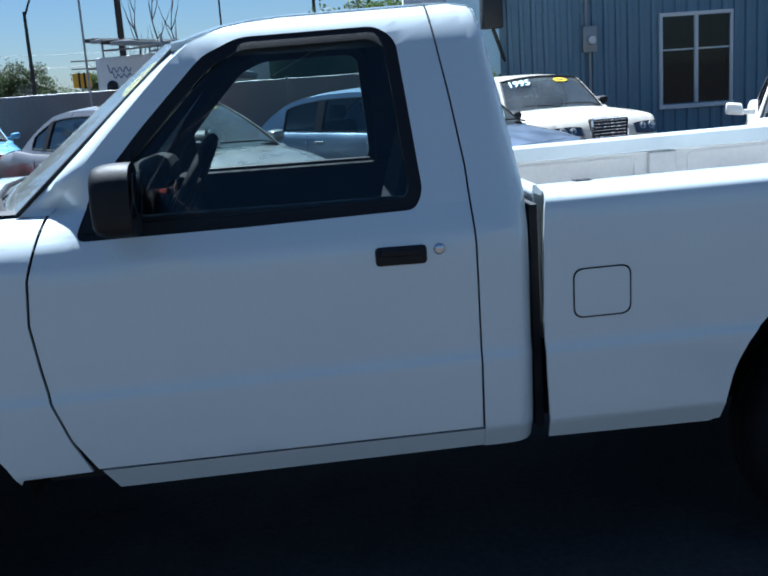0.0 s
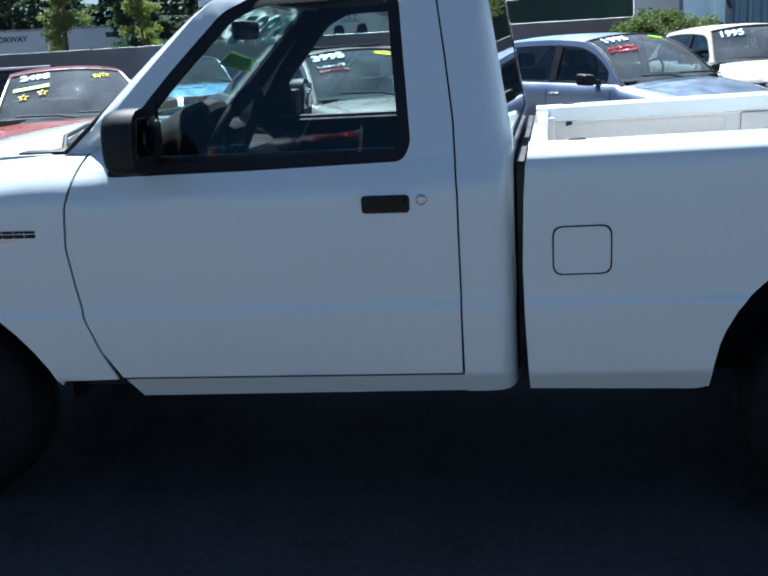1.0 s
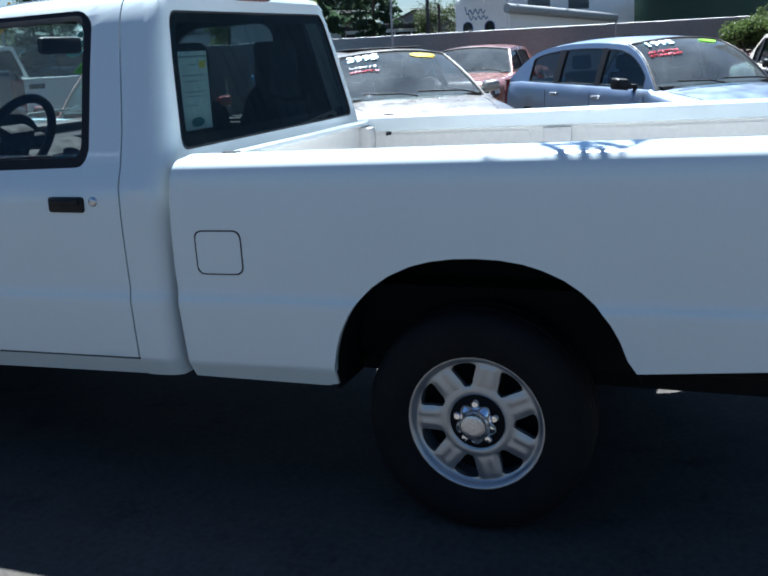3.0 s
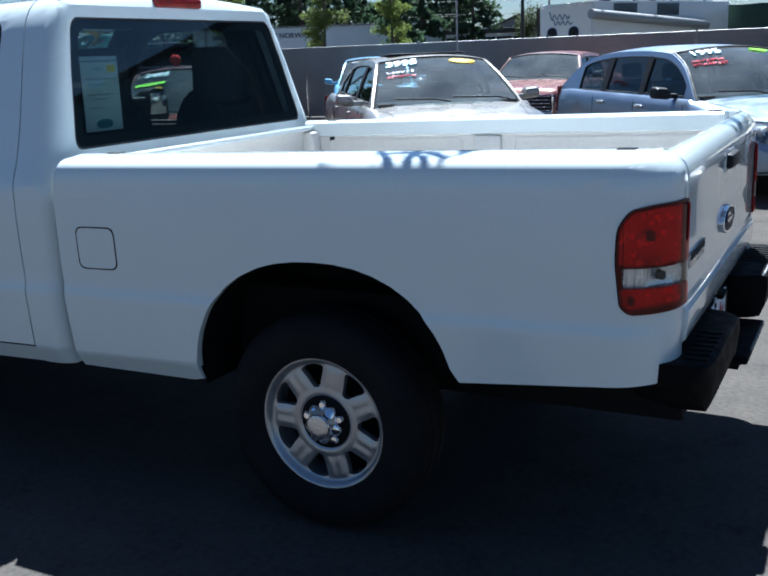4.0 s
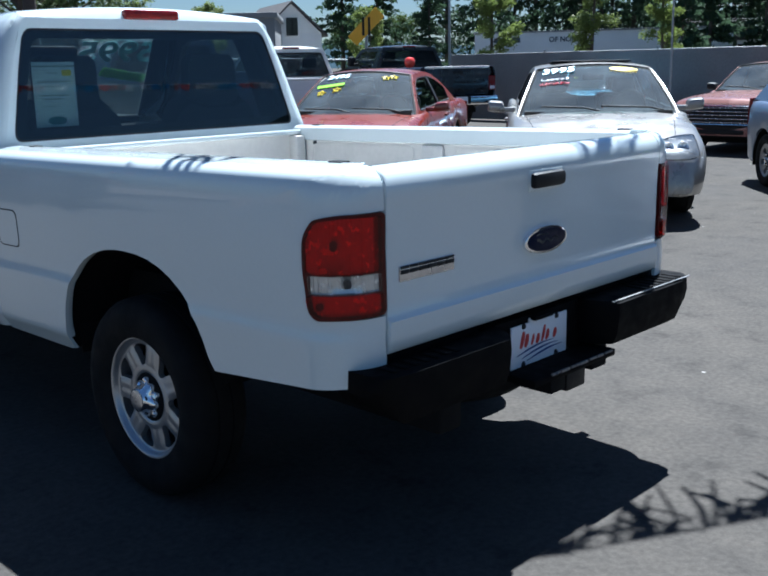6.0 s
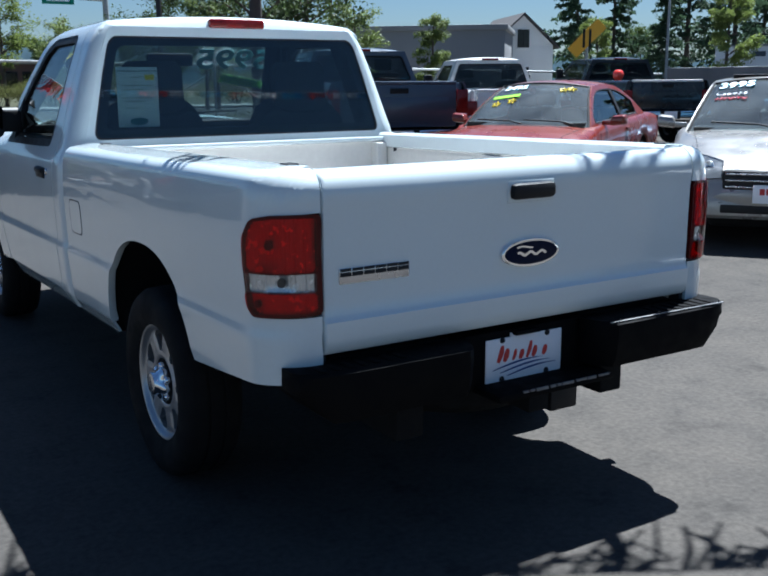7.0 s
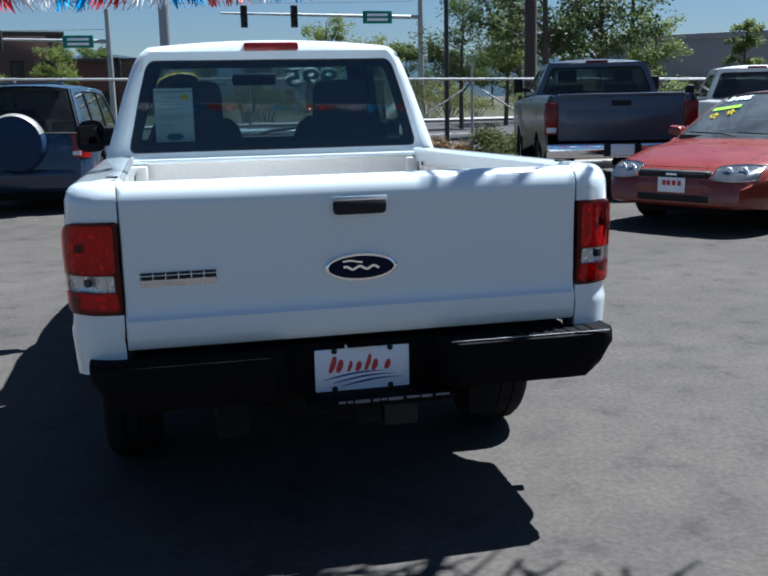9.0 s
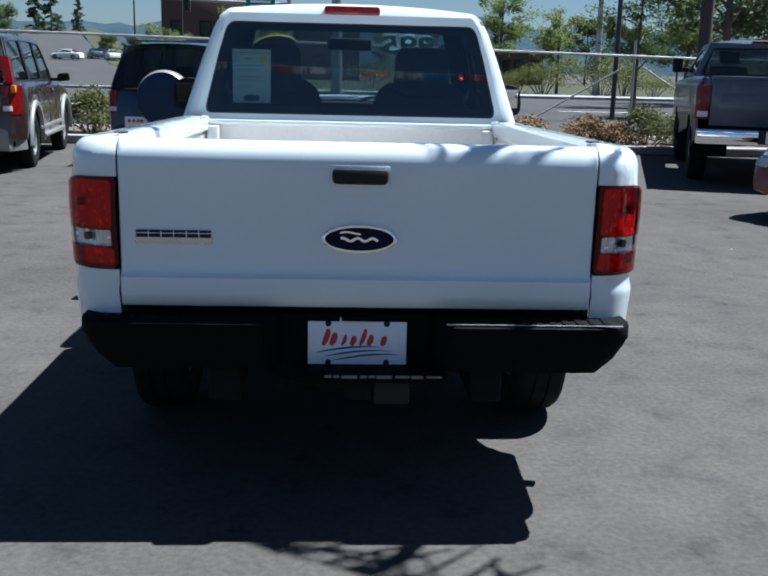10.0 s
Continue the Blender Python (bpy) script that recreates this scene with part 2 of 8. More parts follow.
def rounded(points, radius, seg=4):
    """A closed outline with its corners rounded."""
    out = []
    n = len(points)
    for i in range(n):
        p, a, b = Vector(points[i]), Vector(points[i - 1]), Vector(points[(i + 1) % n])
        r = min(radius, (a - p).length * 0.45, (b - p).length * 0.45)
        p0, p1 = p + (a - p).normalized() * r, p + (b - p).normalized() * r
        for k in range(seg + 1):
            t = k / seg
            q = p0 * (1 - t) ** 2 + p * 2 * t * (1 - t) + p1 * t * t
            out.append((q.x, q.y))
    return out


def steps(a, b, n):
    return [a + (b - a) * i / n for i in range(n + 1)]


def words(text, size, place, mat, parent, name="lettering", depth=0.0008, align="CENTER", shear=0.0, bold=0.0):
    """Writing as a mesh; place lays its flat x, y plane into the parent's space."""
    cu = bpy.data.curves.new("text", "FONT")
    cu.body, cu.size, cu.align_x, cu.align_y, cu.extrude, cu.shear, cu.offset = text, size, align, "CENTER", depth, shear, bold
    cu.resolution_u = 3
    tmp = new("text", cu)
    bpy.context.view_layer.update()
    me = bpy.data.meshes.new_from_object(tmp.evaluated_get(bpy.context.evaluated_depsgraph_get()))
    bpy.data.objects.remove(tmp)
    bpy.data.curves.remove(cu)
    me.transform(place)
    me.materials.clear()
    me.materials.append(mat)
    ob = new(name, me)
    ob.parent = parent
    return ob


# ---- wheels ----
def wheel(parent, x, y, r, width, side, rim_r, spokes=7, rim_mat=None, style="spoke", tilt=0.0):
    """A tyre with a rim; side is -1 for one whose face looks to -x, 1 for +x."""
    rim_mat = rim_mat or SILVER
    m = Matrix.Translation((x, y, r)) @ Matrix.Rotation(tilt, 4, "X") @ (Matrix.Scale(-1, 4, (1, 0, 0)) if side < 0 else Matrix())
    h = width / 2
    bm = bmesh.new()
    add_lathe(bm, [(rim_r - 0.02, -h * 0.2), (0.02, -h * 0.2), (0.02, -h * 0.3), (rim_r - 0.02, -h * 0.3)], 28, m, closed=True)
    hub = part("wheel", bm, DARK, parent)
    bm = bmesh.new()
    prof = [(rim_r - 0.012, -h * 0.8), (rim_r + 0.02, -h * 0.92), ((r + rim_r) / 2, -h), (r - 0.02, -h * 0.88), (r - 0.003, -h * 0.66), (r, -h * 0.3), (r - 0.006, -h * 0.28), (r - 0.006, -h * 0.22), (r, -h * 0.2),
            (r, h * 0.2), (r - 0.006, h * 0.22), (r - 0.006, h * 0.28), (r, h * 0.3), (r - 0.003, h * 0.66), (r - 0.02, h * 0.88), ((r + rim_r) / 2, h), (rim_r + 0.02, h * 0.94), (rim_r - 0.012, h * 0.8)]
    add_lathe(bm, prof, 40, m, closed=True)
    part("tyre", bm, RUBBER, hub)
    bm = bmesh.new()
    add_lathe(bm, [(rim_r - 0.03, h * 0.45), (rim_r - 0.016, h * 0.7), (rim_r - 0.004, h * 0.82), (rim_r + 0.004, h * 0.86), (rim_r + 0.002, h * 0.78), (rim_r - 0.008, h * 0.5), (rim_r - 0.012, -h * 0.7), (rim_r - 0.03, -h * 0.7)], 40, m, closed=True)
    part("rim", bm, rim_mat, hub, "silver painted alloy rim")
    # pressed wheel face with one opening between each pair of spokes
    domed = style == "domed"
    R1 = rim_r - (0.004 if domed else 0.012)
    first = 0.45 if domed else 0.2
    gap = math.tau / spokes
    # ring by ring: radius, share of each opening, depth of the face, height of the spokes' ridges
    if domed:
        rings = [(0.36, 0.0, 0.50, 0), (0.385, 0.0, 0.55, 0), (0.41, 0.0, 0.585, 0), (0.445, 0.0, 0.60, 0), (0.49, 0.0, 0.585, 0), (0.515, 0.08, 0.57, 0.2), (0.535, 0.22, 0.56, 0.5), (0.56, 0.29, 0.555, 0.8), (0.62, 0.35, 0.55, 1), (0.70, 0.43, 0.55, 1), (0.76, 0.49, 0.555, 1),
                 (0.80, 0.51, 0.56, 0.8), (0.825, 0.47, 0.555, 0.5), (0.842, 0.34, 0.56, 0.3), (0.853, 0.12, 0.565, 0.1), (0.866, 0.0, 0.575, 0), (0.885, 0.0, 0.61, 0), (0.90, 0.0, 0.67, 0), (0.92, 0.0, 0.735, 0), (0.945, 0.0, 0.765, 0), (0.97, 0.0, 0.765, 0), (0.99, 0.0, 0.735, 0), (1.0, 0.0, 0.69, 0)]
    else:
        rings = [(0.34, 0.0, 0.47, 0), (0.40, 0.0, 0.46, 0), (0.45, 0.10, 0.46, 0.3), (0.48, 0.33, 0.46, 0.6), (0.55, 0.42, 0.47, 1), (0.70, 0.46, 0.53, 1), (0.80, 0.48, 0.58, 0.8), (0.845, 0.36, 0.61, 0.4), (0.865, 0.12, 0.625, 0.1), (0.89, 0.0, 0.64, 0), (1.0, 0.0, 0.70, 0)]
    lane = 10
    bm = bmesh.new()
    grid = []
    for q, share, deep, ridge in rings:
        open_half = gap * max(share, 0.16) * 0.50
        row = []
        for k in range(spokes):
            a0 = k * gap + first
            for i in range(lane):
                row.append((a0 - open_half + 2 * open_half * i / lane, 0.0))
            for i in range(lane):
                t = i / lane
                row.append((a0 + open_half + (gap - 2 * open_half) * t, 0.05 * ridge * math.sin(math.pi * t) ** 0.7 - 0.018 * ridge * math.cos(4 * math.pi * t) * math.sin(math.pi * t)))
        grid.append([bm.verts.new(m @ Vector((h * (deep + lift), R1 * q * math.cos(a), R1 * q * math.sin(a)))) for a, lift in row])
    n_ = spokes * 2 * lane
    for j in range(len(rings) - 1):
        for i in range(n_):
            if i % (2 * lane) < lane and rings[j][1] > 0 and rings[j + 1][1] > 0:
                continue
            bm.faces.new((grid[j][i], grid[j][(i + 1) % n_], grid[j + 1][(i + 1) % n_], grid[j + 1][i]))
    bmesh.ops.delete(bm, geom=[v for v in bm.verts if not v.link_faces], context="VERTS")
    front = bm.faces[:]
    edge = [e for e in bm.edges if len(e.link_faces) == 1]
    shift = (m.to_3x3() @ Vector((-0.022, 0, 0)))
    twin = {v: bm.verts.new(v.co + shift) for v in bm.verts[:]}
    for f in front:
        bm.faces.new([twin[v] for v in reversed(f.verts)])
    for e in edge:
        v0, v1 = e.verts
        bm.faces.new((v0, v1, twin[v1], twin[v0]))
    part("wheel_face", bm, rim_mat, hub, smooth=40)
    bm = bmesh.new()
    if domed:
        # a chrome hub cover with five lobes round its cap
        rings = []
        for r_, x_, lobe in ((0.039, 1.02, 0.0), (0.042, 0.98, 0.0), (0.045, 0.90, 0.06), (0.052, 0.83, 0.14), (0.062, 0.77, 0.22), (0.065, 0.72, 0.24), (0.065, 0.55, 0.24)):
            rings.append([m @ Vector((h * x_, r_ * (1 - lobe * (0.5 + 0.5 * math.cos(5 * a))) * math.cos(a + 0.3), r_ * (1 - lobe * (0.5 + 0.5 * math.cos(5 * a))) * math.sin(a + 0.3))) for a in steps(0, math.tau, 60)[:-1]])
        add_grid(bm, rings, closed=True)
        cap = part("hub_cover", bm, CHROME, hub, "lobed chrome hub cover")
        bm = bmesh.new()
        add_lathe(bm, [(0.0, h * 1.05), (0.020, h * 1.048), (0.032, h * 1.04), (0.037, h * 1.025), (0.038, h * 0.98), (0.0, h * 0.9)], 30, m)
        part("centre_cap", bm, CHROME_DULL, cap, "dull grey centre cap")
    else:
        add_lathe(bm, [(0.0, h * 0.82), (0.024, h * 0.81), (0.035, h * 0.77), (0.040, h * 0.66), (0.042, h * 0.4), (0.0, h * 0.4)], 6, m)
        cap = part("centre_cap", bm, CHROME, hub, "chrome centre cap")
    bm = bmesh.new()
    k_ = 0.086 if domed else 0.080
    add_lathe(bm, [(0.03, h * 0.60), (k_ - 0.006, h * 0.585), (k_, h * 0.55), (k_, h * 0.3), (0.03, h * 0.3)], 30, m, closed=True)
    part("hub_recess", bm, DARK, hub)
    for k in range(5):
        a = k * math.tau / 5 + 0.3
        bm = bmesh.new()
        add_lathe(bm, [(0.0, h * 0.735), (0.009, h * 0.73), (0.013, h * 0.68), (0.012, h * 0.5), (0.0, h * 0.5)], 10, m @ Matrix.Translation((0, 0.060 * math.cos(a), 0.060 * math.sin(a))))
        part("lug_nut", bm, CHROME, hub)
    return hub


# ---- ground ----
def asphalt():
    m = material("asphalt", (0.066, 0.0605, 0.0545), 0.85, 0, 0.32, 0.6, 40, 0.14, spec=0.08)
    n, l = m.node_tree.nodes, m.node_tree.links
    p = n["Principled BSDF"]
    base = p.inputs["Base Color"].links[0].from_socket
    co = n.new("ShaderNodeTexCoord")
    stain, grit = n.new("ShaderNodeTexNoise"), n.new("ShaderNodeTexVoronoi")
    stain.inputs["Scale"].default_value, stain.inputs["Detail"].default_value, stain.inputs["Roughness"].default_value = 3.6, 9, 0.68
    grit.inputs["Scale"].default_value = 160
    r = n.new("ShaderNodeValToRGB")
    r.color_ramp.elements[0].position, r.color_ramp.elements[0].color = 0.30, (0.60, 0.60, 0.61, 1)
    r.color_ramp.elements[1].position, r.color_ramp.elements[1].color = 0.43, (0.96, 0.96, 0.96, 1)
    dusty = r.color_ramp.elements.new(0.62)
    dusty.color = (1.13, 1.12, 1.10, 1)
    g = n.new("ShaderNodeMapRange")
    g.inputs["From Max"].default_value = 0.6
    g.inputs["To Min"].default_value, g.inputs["To Max"].default_value = 1.08, 0.93
    m1, m2 = n.new("ShaderNodeMix"), n.new("ShaderNodeMix")
    for x in (m1, m2):
        x.data_type, x.blend_type = "RGBA", "MULTIPLY"
        x.inputs["Factor"].default_value = 1.0
    for t in (stain, grit):
        l.new(co.outputs["Object"], t.inputs["Vector"])
    l.new(stain.outputs["Fac"], r.inputs["Fac"])
    l.new(grit.outputs["Distance"], g.inputs["Value"])
    l.new(base, m1.inputs["A"])
    l.new(r.outputs["Color"], m1.inputs["B"])
    l.new(m1.outputs["Result"], m2.inputs["A"])
    l.new(g.outputs[0], m2.inputs["B"])
    # pale chips of stone and grit scattered over it
    chip, c, m3 = n.new("ShaderNodeTexVoronoi"), n.new("ShaderNodeMapRange"), n.new("ShaderNodeMix")
    chip.inputs["Scale"].default_value = 2.6
    c.inputs["From Min"].default_value, c.inputs["From Max"].default_value = 0.03, 0.018
    m3.data_type = "RGBA"
    m3.inputs["B"].default_value = (0.30, 0.29, 0.27, 1)
    l.new(co.outputs["Object"], chip.inputs["Vector"])
    l.new(chip.outputs["Distance"], c.inputs["Value"])
    l.new(c.outputs[0], m3.inputs["Factor"])
    l.new(m2.outputs["Result"], m3.inputs["A"])
    l.new(m3.outputs["Result"], p.inputs["Base Color"])
    return m


ASPHALT = asphalt()
bm = bmesh.new()
ring = [0, 6, 14, 30, 80, 300, 1500]
rows = []
for r in ring[1:]:
    rows.append([Vector((r * math.cos(a), r * math.sin(a), 0.0)) for a in steps(0, math.tau, 48)[:-1]])
vs = add_grid(bm, rows, closed=True)
bm.faces.new(vs[0])
tagged(finish("ground", bm, ASPHALT, smooth=0), "grey worn asphalt of the car lot, stained and gritty", "ground", kind="structure")


# ---- the white pickup ----
TRUCK = thing("pickup_truck", "white regular-cab pickup truck with an empty open bed", "pickup truck", pose(0.012, 0, 0))
RAKE = 0.018

SIDE = [(0.40, 0.803), (0.45, 0.832), (0.490, 0.8555), (0.500, 0.862), (0.512, 0.8645), (0.56, 0.8685), (0.66, 0.8755), (0.695, 0.8785), (0.706, 0.8788), (0.715, 0.8775), (0.728, 0.8735), (0.740, 0.8715), (0.755, 0.8712), (0.80, 0.873), (0.95, 0.878), (1.03, 0.876), (1.07, 0.873)]
BED_TOP = [(1.105, 0.871), (1.128, 0.864), (1.141, 0.854), (1.150, 0.840), (1.155, 0.822), (1.158, 0.780)]
CAB_TOP = [(1.10, 0.861), (1.15, 0.838), (1.30, 0.787), (1.45, 0.737), (1.58, 0.688), (1.62, 0.667), (1.65, 0.645), (1.672, 0.62), (1.69, 0.588)]
FENDER_TOP = [(1.085, 0.8695), (1.10, 0.864), (1.12, 0.853), (1.14, 0.8375), (1.16, 0.817), (1.175, 0.798), (1.19, 0.774), (1.203, 0.745), (1.215, 0.705)]
BED_V = [v for v, _ in SIDE[1:] + BED_TOP] + [1.117, 1.135, 1.146, 1.1525, 1.1565]
REAR_ROLL = [(1.085, -1.034), (1.105, -1.032), (1.117, -1.028), (1.128, -1.022), (1.141, -1.011), (1.150, -0.998), (1.155, -0.985), (1.158, -0.972)]
CAB_V = [v for v, _ in SIDE[1:] + CAB_TOP]


def width_at(table, v):
    return float(np.interp(v, [a for a, _ in table], [b for _, b in table]))


def bed_w(v):
    return width_at(SIDE + BED_TOP, v)


def cab_w(v):
    return width_at(SIDE + CAB_TOP, v)


def raked(x, y, z):
    return Vector((x, y, z - RAKE * y))


def arch(centre, half, base, top, power, y):
    u = min(1.0, abs(y - centre) / half)
    return base + (top - base) * (1 - u**power) ** (1 / power)


def bed_corner(v):
    """Half width, corner radius and rear face of the bed's skin at height v; its top edge rolls inwards all round."""
    w = bed_w(v)
    return w, max(0.03, min(0.145, w - 0.72)), width_at(REAR_ROLL, v)


def bed_point(s, u, v, off=0.0):
    """The bed's skin: straight along the side, then round the corner to the tailgate."""
    w, r, back = bed_corner(v)
    yc = back + r
    if u >= yc:
        return raked(s * (w + off), u, v)
    a = (yc - u) / r
    if a <= math.pi / 2:
        return raked(s * (w - r + (r + off) * math.cos(a)), yc - (r + off) * math.sin(a), v)
    rest = (yc - u) - r * math.pi / 2
    return raked(s * max(0.716, w - r - rest), back - off, v)


def bed_end(v):
    w, r, back = bed_corner(v)
    return back + r - r * math.pi / 2 - max(0.0, w - r - 0.716)


LAMP = rounded([(-0.908, 0.785), (-0.896, 0.90), (-0.900, 0.985), (-0.930, 1.030), (-1.0, 1.042), (bed_end(1.04), 1.042), (bed_end(0.78), 0.772), (-0.93, 0.765)], 0.02)


def build_bed():
    for s in (-1, 1):
        out = [(0.935, 1.158), (0.945, 1.11), (0.951, 1.03), (0.957, 0.82), (0.953, 0.66), (0.943, 0.446), (0.47, 0.438), (0.452, 0.444)]
        out += [(y, max(0.446 if y > 0 else 0.0, arch(-0.014, 0.45, 0.42, 0.86, 2.3, y))) for y in [0.436, 0.43, 0.415, 0.40, 0.37, 0.34, 0.29, 0.237, 0.17, 0.109, 0.04, -0.026, -0.09, -0.157, -0.215, -0.272, -0.32, -0.36, -0.40, -0.425, -0.445]]
        out += [(-0.47, 0.541), (-0.96, 0.578)]
        out += [(bed_end(v), v) for v in (0.588, 0.66, 0.72, 0.765)]
        out += [(bed_end(v), v) for v in (1.0435, 1.085, 1.105, 1.117, 1.128, 1.135, 1.141, 1.146, 1.150, 1.1525, 1.155, 1.1565, 1.158)]
        # the lamp's seat is left open in the skin
        i = out.index((bed_end(0.765), 0.765))
        path = sorted((p for p in LAMP if p[0] > -1.06), key=lambda p: math.atan2(p[1] - 0.915, p[0] + 1.06))
        out[i + 1:i + 1] = [(u + 0.004, v) for u, v in path]
        us = [0.9, 0.6, 0.3, 0.0, -0.3, -0.6, -0.86] + [-0.885 - 0.145 * math.pi / 2 * k / 12 for k in range(0, 13)]
        part("bed_side", panel(out, [], lambda u, v: bed_point(s, u, v), lambda u, v: bed_point(s, u, v, -0.012), us, BED_V), WHITE, TRUCK)
        # lamp: a smoked housing, reflectors with their bulbs, and the lenses over them
        e = bed_end(0.9)
        stop = rounded([(-0.904, 0.888), (-0.905, 0.984), (-0.934, 1.023), (-1.0, 1.033), (e + 0.016, 1.033), (e + 0.015, 0.888)], 0.014)
        rev = rounded([(-0.914, 0.836), (-0.911, 0.885), (e + 0.021, 0.885), (e + 0.020, 0.836)], 0.006)
        turn = rounded([(-0.912, 0.788), (-0.905, 0.833), (e + 0.015, 0.833), (e + 0.014, 0.776), (-0.940, 0.772)], 0.014)
        fine = steps(-0.89, -1.10, 42)
        body = part("tail_lamp", panel(LAMP, [stop, rev, turn], lambda u, v: bed_point(s, u, v, 0.006), lambda u, v: bed_point(s, u, v, -0.028), us, [0.8, 0.85, 0.9, 0.95, 1.0, 1.04]), DARK_RED, TRUCK, "red and clear tail lamp in a smoked surround")

        def bowl(u, v):
            """The reflectors: a dish round each bulb with fine upright flutes."""
            cu, cv, r = (-0.985, 0.960, 0.075) if v > 0.8865 else (-1.015, 0.861, 0.05) if v > 0.8345 else (-1.0, 0.80, 0.12)
            d = min(1.0, math.hypot((u - cu), (v - cv)) / r)
            return -0.020 + 0.015 * d * d + 0.0016 * math.sin(u * 520) * (0.3 + d)

        for o, mat, nm in ((stop, RED_LENS, "stop_lens"), (rev, CLEAR_LENS, "reverse_lens"), (turn, RED_LENS, "turn_lens")):
            low, top = min(q[1] for q in o), max(q[1] for q in o)
            part("reflector", panel(o, [], lambda u, v: bed_point(s, u, v, bowl(u, v)), lambda u, v: bed_point(s, u, v, -0.026), fine, steps(low, top, 12)[1:-1]), REFLECTOR, body, smooth=60)
            pane = part(nm, panel(o, [], lambda u, v: bed_point(s, u, v, 0.011), lambda u, v: bed_point(s, u, v, 0.007), us, [0.8, 0.85, 0.95, 1.0]), mat, body)
            pane.visible_shadow = False
        for uu, vv, du, dv, mat in ((-0.985, 0.962, 0.010, 0.013, DARK_RED), (-1.018, 0.861, 0.011, 0.012, CLOTH), (-0.935, 0.800, 0.009, 0.010, DARK_RED)):
            o = rounded([(uu - du, vv - dv), (uu - du, vv + dv), (uu + du, vv + dv), (uu + du, vv - dv)], 0.012, 4)
            part("bulb", panel(o, [], lambda u, v: bed_point(s, u, v, -0.004), lambda u, v: bed_point(s, u, v, -0.020), [], []), mat, body)
        if s < 0:
            o = rounded([(0.710, 0.799), (0.710, 0.941), (0.874, 0.941), (0.874, 0.799)], 0.03, 6)
            i = rounded([(0.7145, 0.8035), (0.7145, 0.9365), (0.8695, 0.9365), (0.8695, 0.8035)], 0.028, 6)
            part("fuel_door_seam", panel(o, [i], lambda u, v: bed_point(s, u, v, 0.0012), lambda u, v: bed_point(s, u, v, -0.004), [], [0.85, 0.9]), GAP, TRUCK)
            part("fuel_door", panel(i, [], lambda u, v: bed_point(s, u, v, 0.0014), lambda u, v: bed_point(s, u, v, -0.004), [], [0.85, 0.9]), WHITE, TRUCK, "white square fuel door")
        # rail along the top of the bed
        prof = [(0.822, 1.1545), (0.79, 1.1575), (0.765, 1.161), (0.735, 1.164), (0.705, 1.161), (0.694, 1.151), (0.692, 1.095), (0.704, 1.090), (0.706, 1.138), (0.80, 1.140)]
        bm = bmesh.new()
        rows = []
        for y in (0.937, 0.925, 0.5, 0.0, -0.5, -0.86, -0.90, -0.92, -0.935, -0.95, -0.96, -0.967, -0.971):
            row = []
            for x, z in prof:
                r = max(0.03, min(0.145, x - 0.72))
                over = min(r, max(0.0, width_at(REAR_ROLL, max(z, 1.15)) + r - y))
                turn = r - math.sqrt(max(0.0, r * r - over * over)) if x > 0.72 else 0.0
                row.append(raked(s * max(0.69 if y > -0.93 else 0.7155, x - turn), y, z))
            rows.append(row)
        vs = add_grid(bm, rows, closed=True)
        bm.faces.new(vs[0])
        bm.faces.new(vs[-1])
        part("bed_rail", bm, WHITE, TRUCK)
        for y in (0.80, -0.885):
            part("stake_pocket", box(s * 0.712, s * 0.745, y - 0.024, y + 0.024, 1.1610 - RAKE * y, 1.1665 - RAKE * y, 0.0), GAP, TRUCK, "dark rectangular stake pocket")
        # inner wall with its pressed ribs
        wall = [(0.92, 1.10), (0.92, 0.72), (0.47, 0.72), (0.47, 0.89), (-0.50, 0.89), (-0.50, 0.72), (-0.97, 0.72), (-0.97, 1.10)]
        part("bed_liner_wall", panel(wall, [], lambda u, v: raked(s * 0.708, u, v), lambda u, v: raked(s * 0.718, u, v)), BEDWHITE, TRUCK)
        part("wheelhouse", box(s * 0.462, s * 0.70, -0.50, 0.47, 0.868, 0.90, 0.02), BEDWHITE, TRUCK)
        for y in (0.035,):
            part("pressed_rib", box(s * 0.692, s * 0.709, y - 0.062, y + 0.062, 0.90, 1.085 - RAKE * y, 0.008), BEDWHITE, TRUCK)
        for y0, y1 in ((0.82, 0.15), (-0.08, -0.86)):
            o = rounded([(y0, 0.90), (y0, 1.075), (y1, 1.075), (y1, 0.90)], 0.03)
            i = rounded([(y0 - 0.008, 0.908), (y0 - 0.008, 1.067), (y1 + 0.008, 1.067), (y1 + 0.008, 0.908)], 0.025)
            part("pressed_panel", panel(o, [i], lambda u, v: raked(s * 0.7035, u, v), lambda u, v: raked(s * 0.709, u, v)), BEDWHITE, TRUCK)
        bm = bmesh.new()
        add_lathe(bm, [(0.0, 0.0), (0.014, 0.0), (0.014, 0.002)], 14, Matrix.Translation(raked(s * 0.7065, 0.80, 1.080)) @ Matrix.Scale(-s, 4, (1, 0, 0)))
        part("drain_hole", bm, GAP, TRUCK)
        part("latch_striker", box(s * 0.66, s * 0.70, 0.885, 0.905, 0.985, 1.03, 0.004), CHROME, TRUCK)
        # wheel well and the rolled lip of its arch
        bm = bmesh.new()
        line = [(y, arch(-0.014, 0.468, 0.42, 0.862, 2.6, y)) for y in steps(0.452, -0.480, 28)]
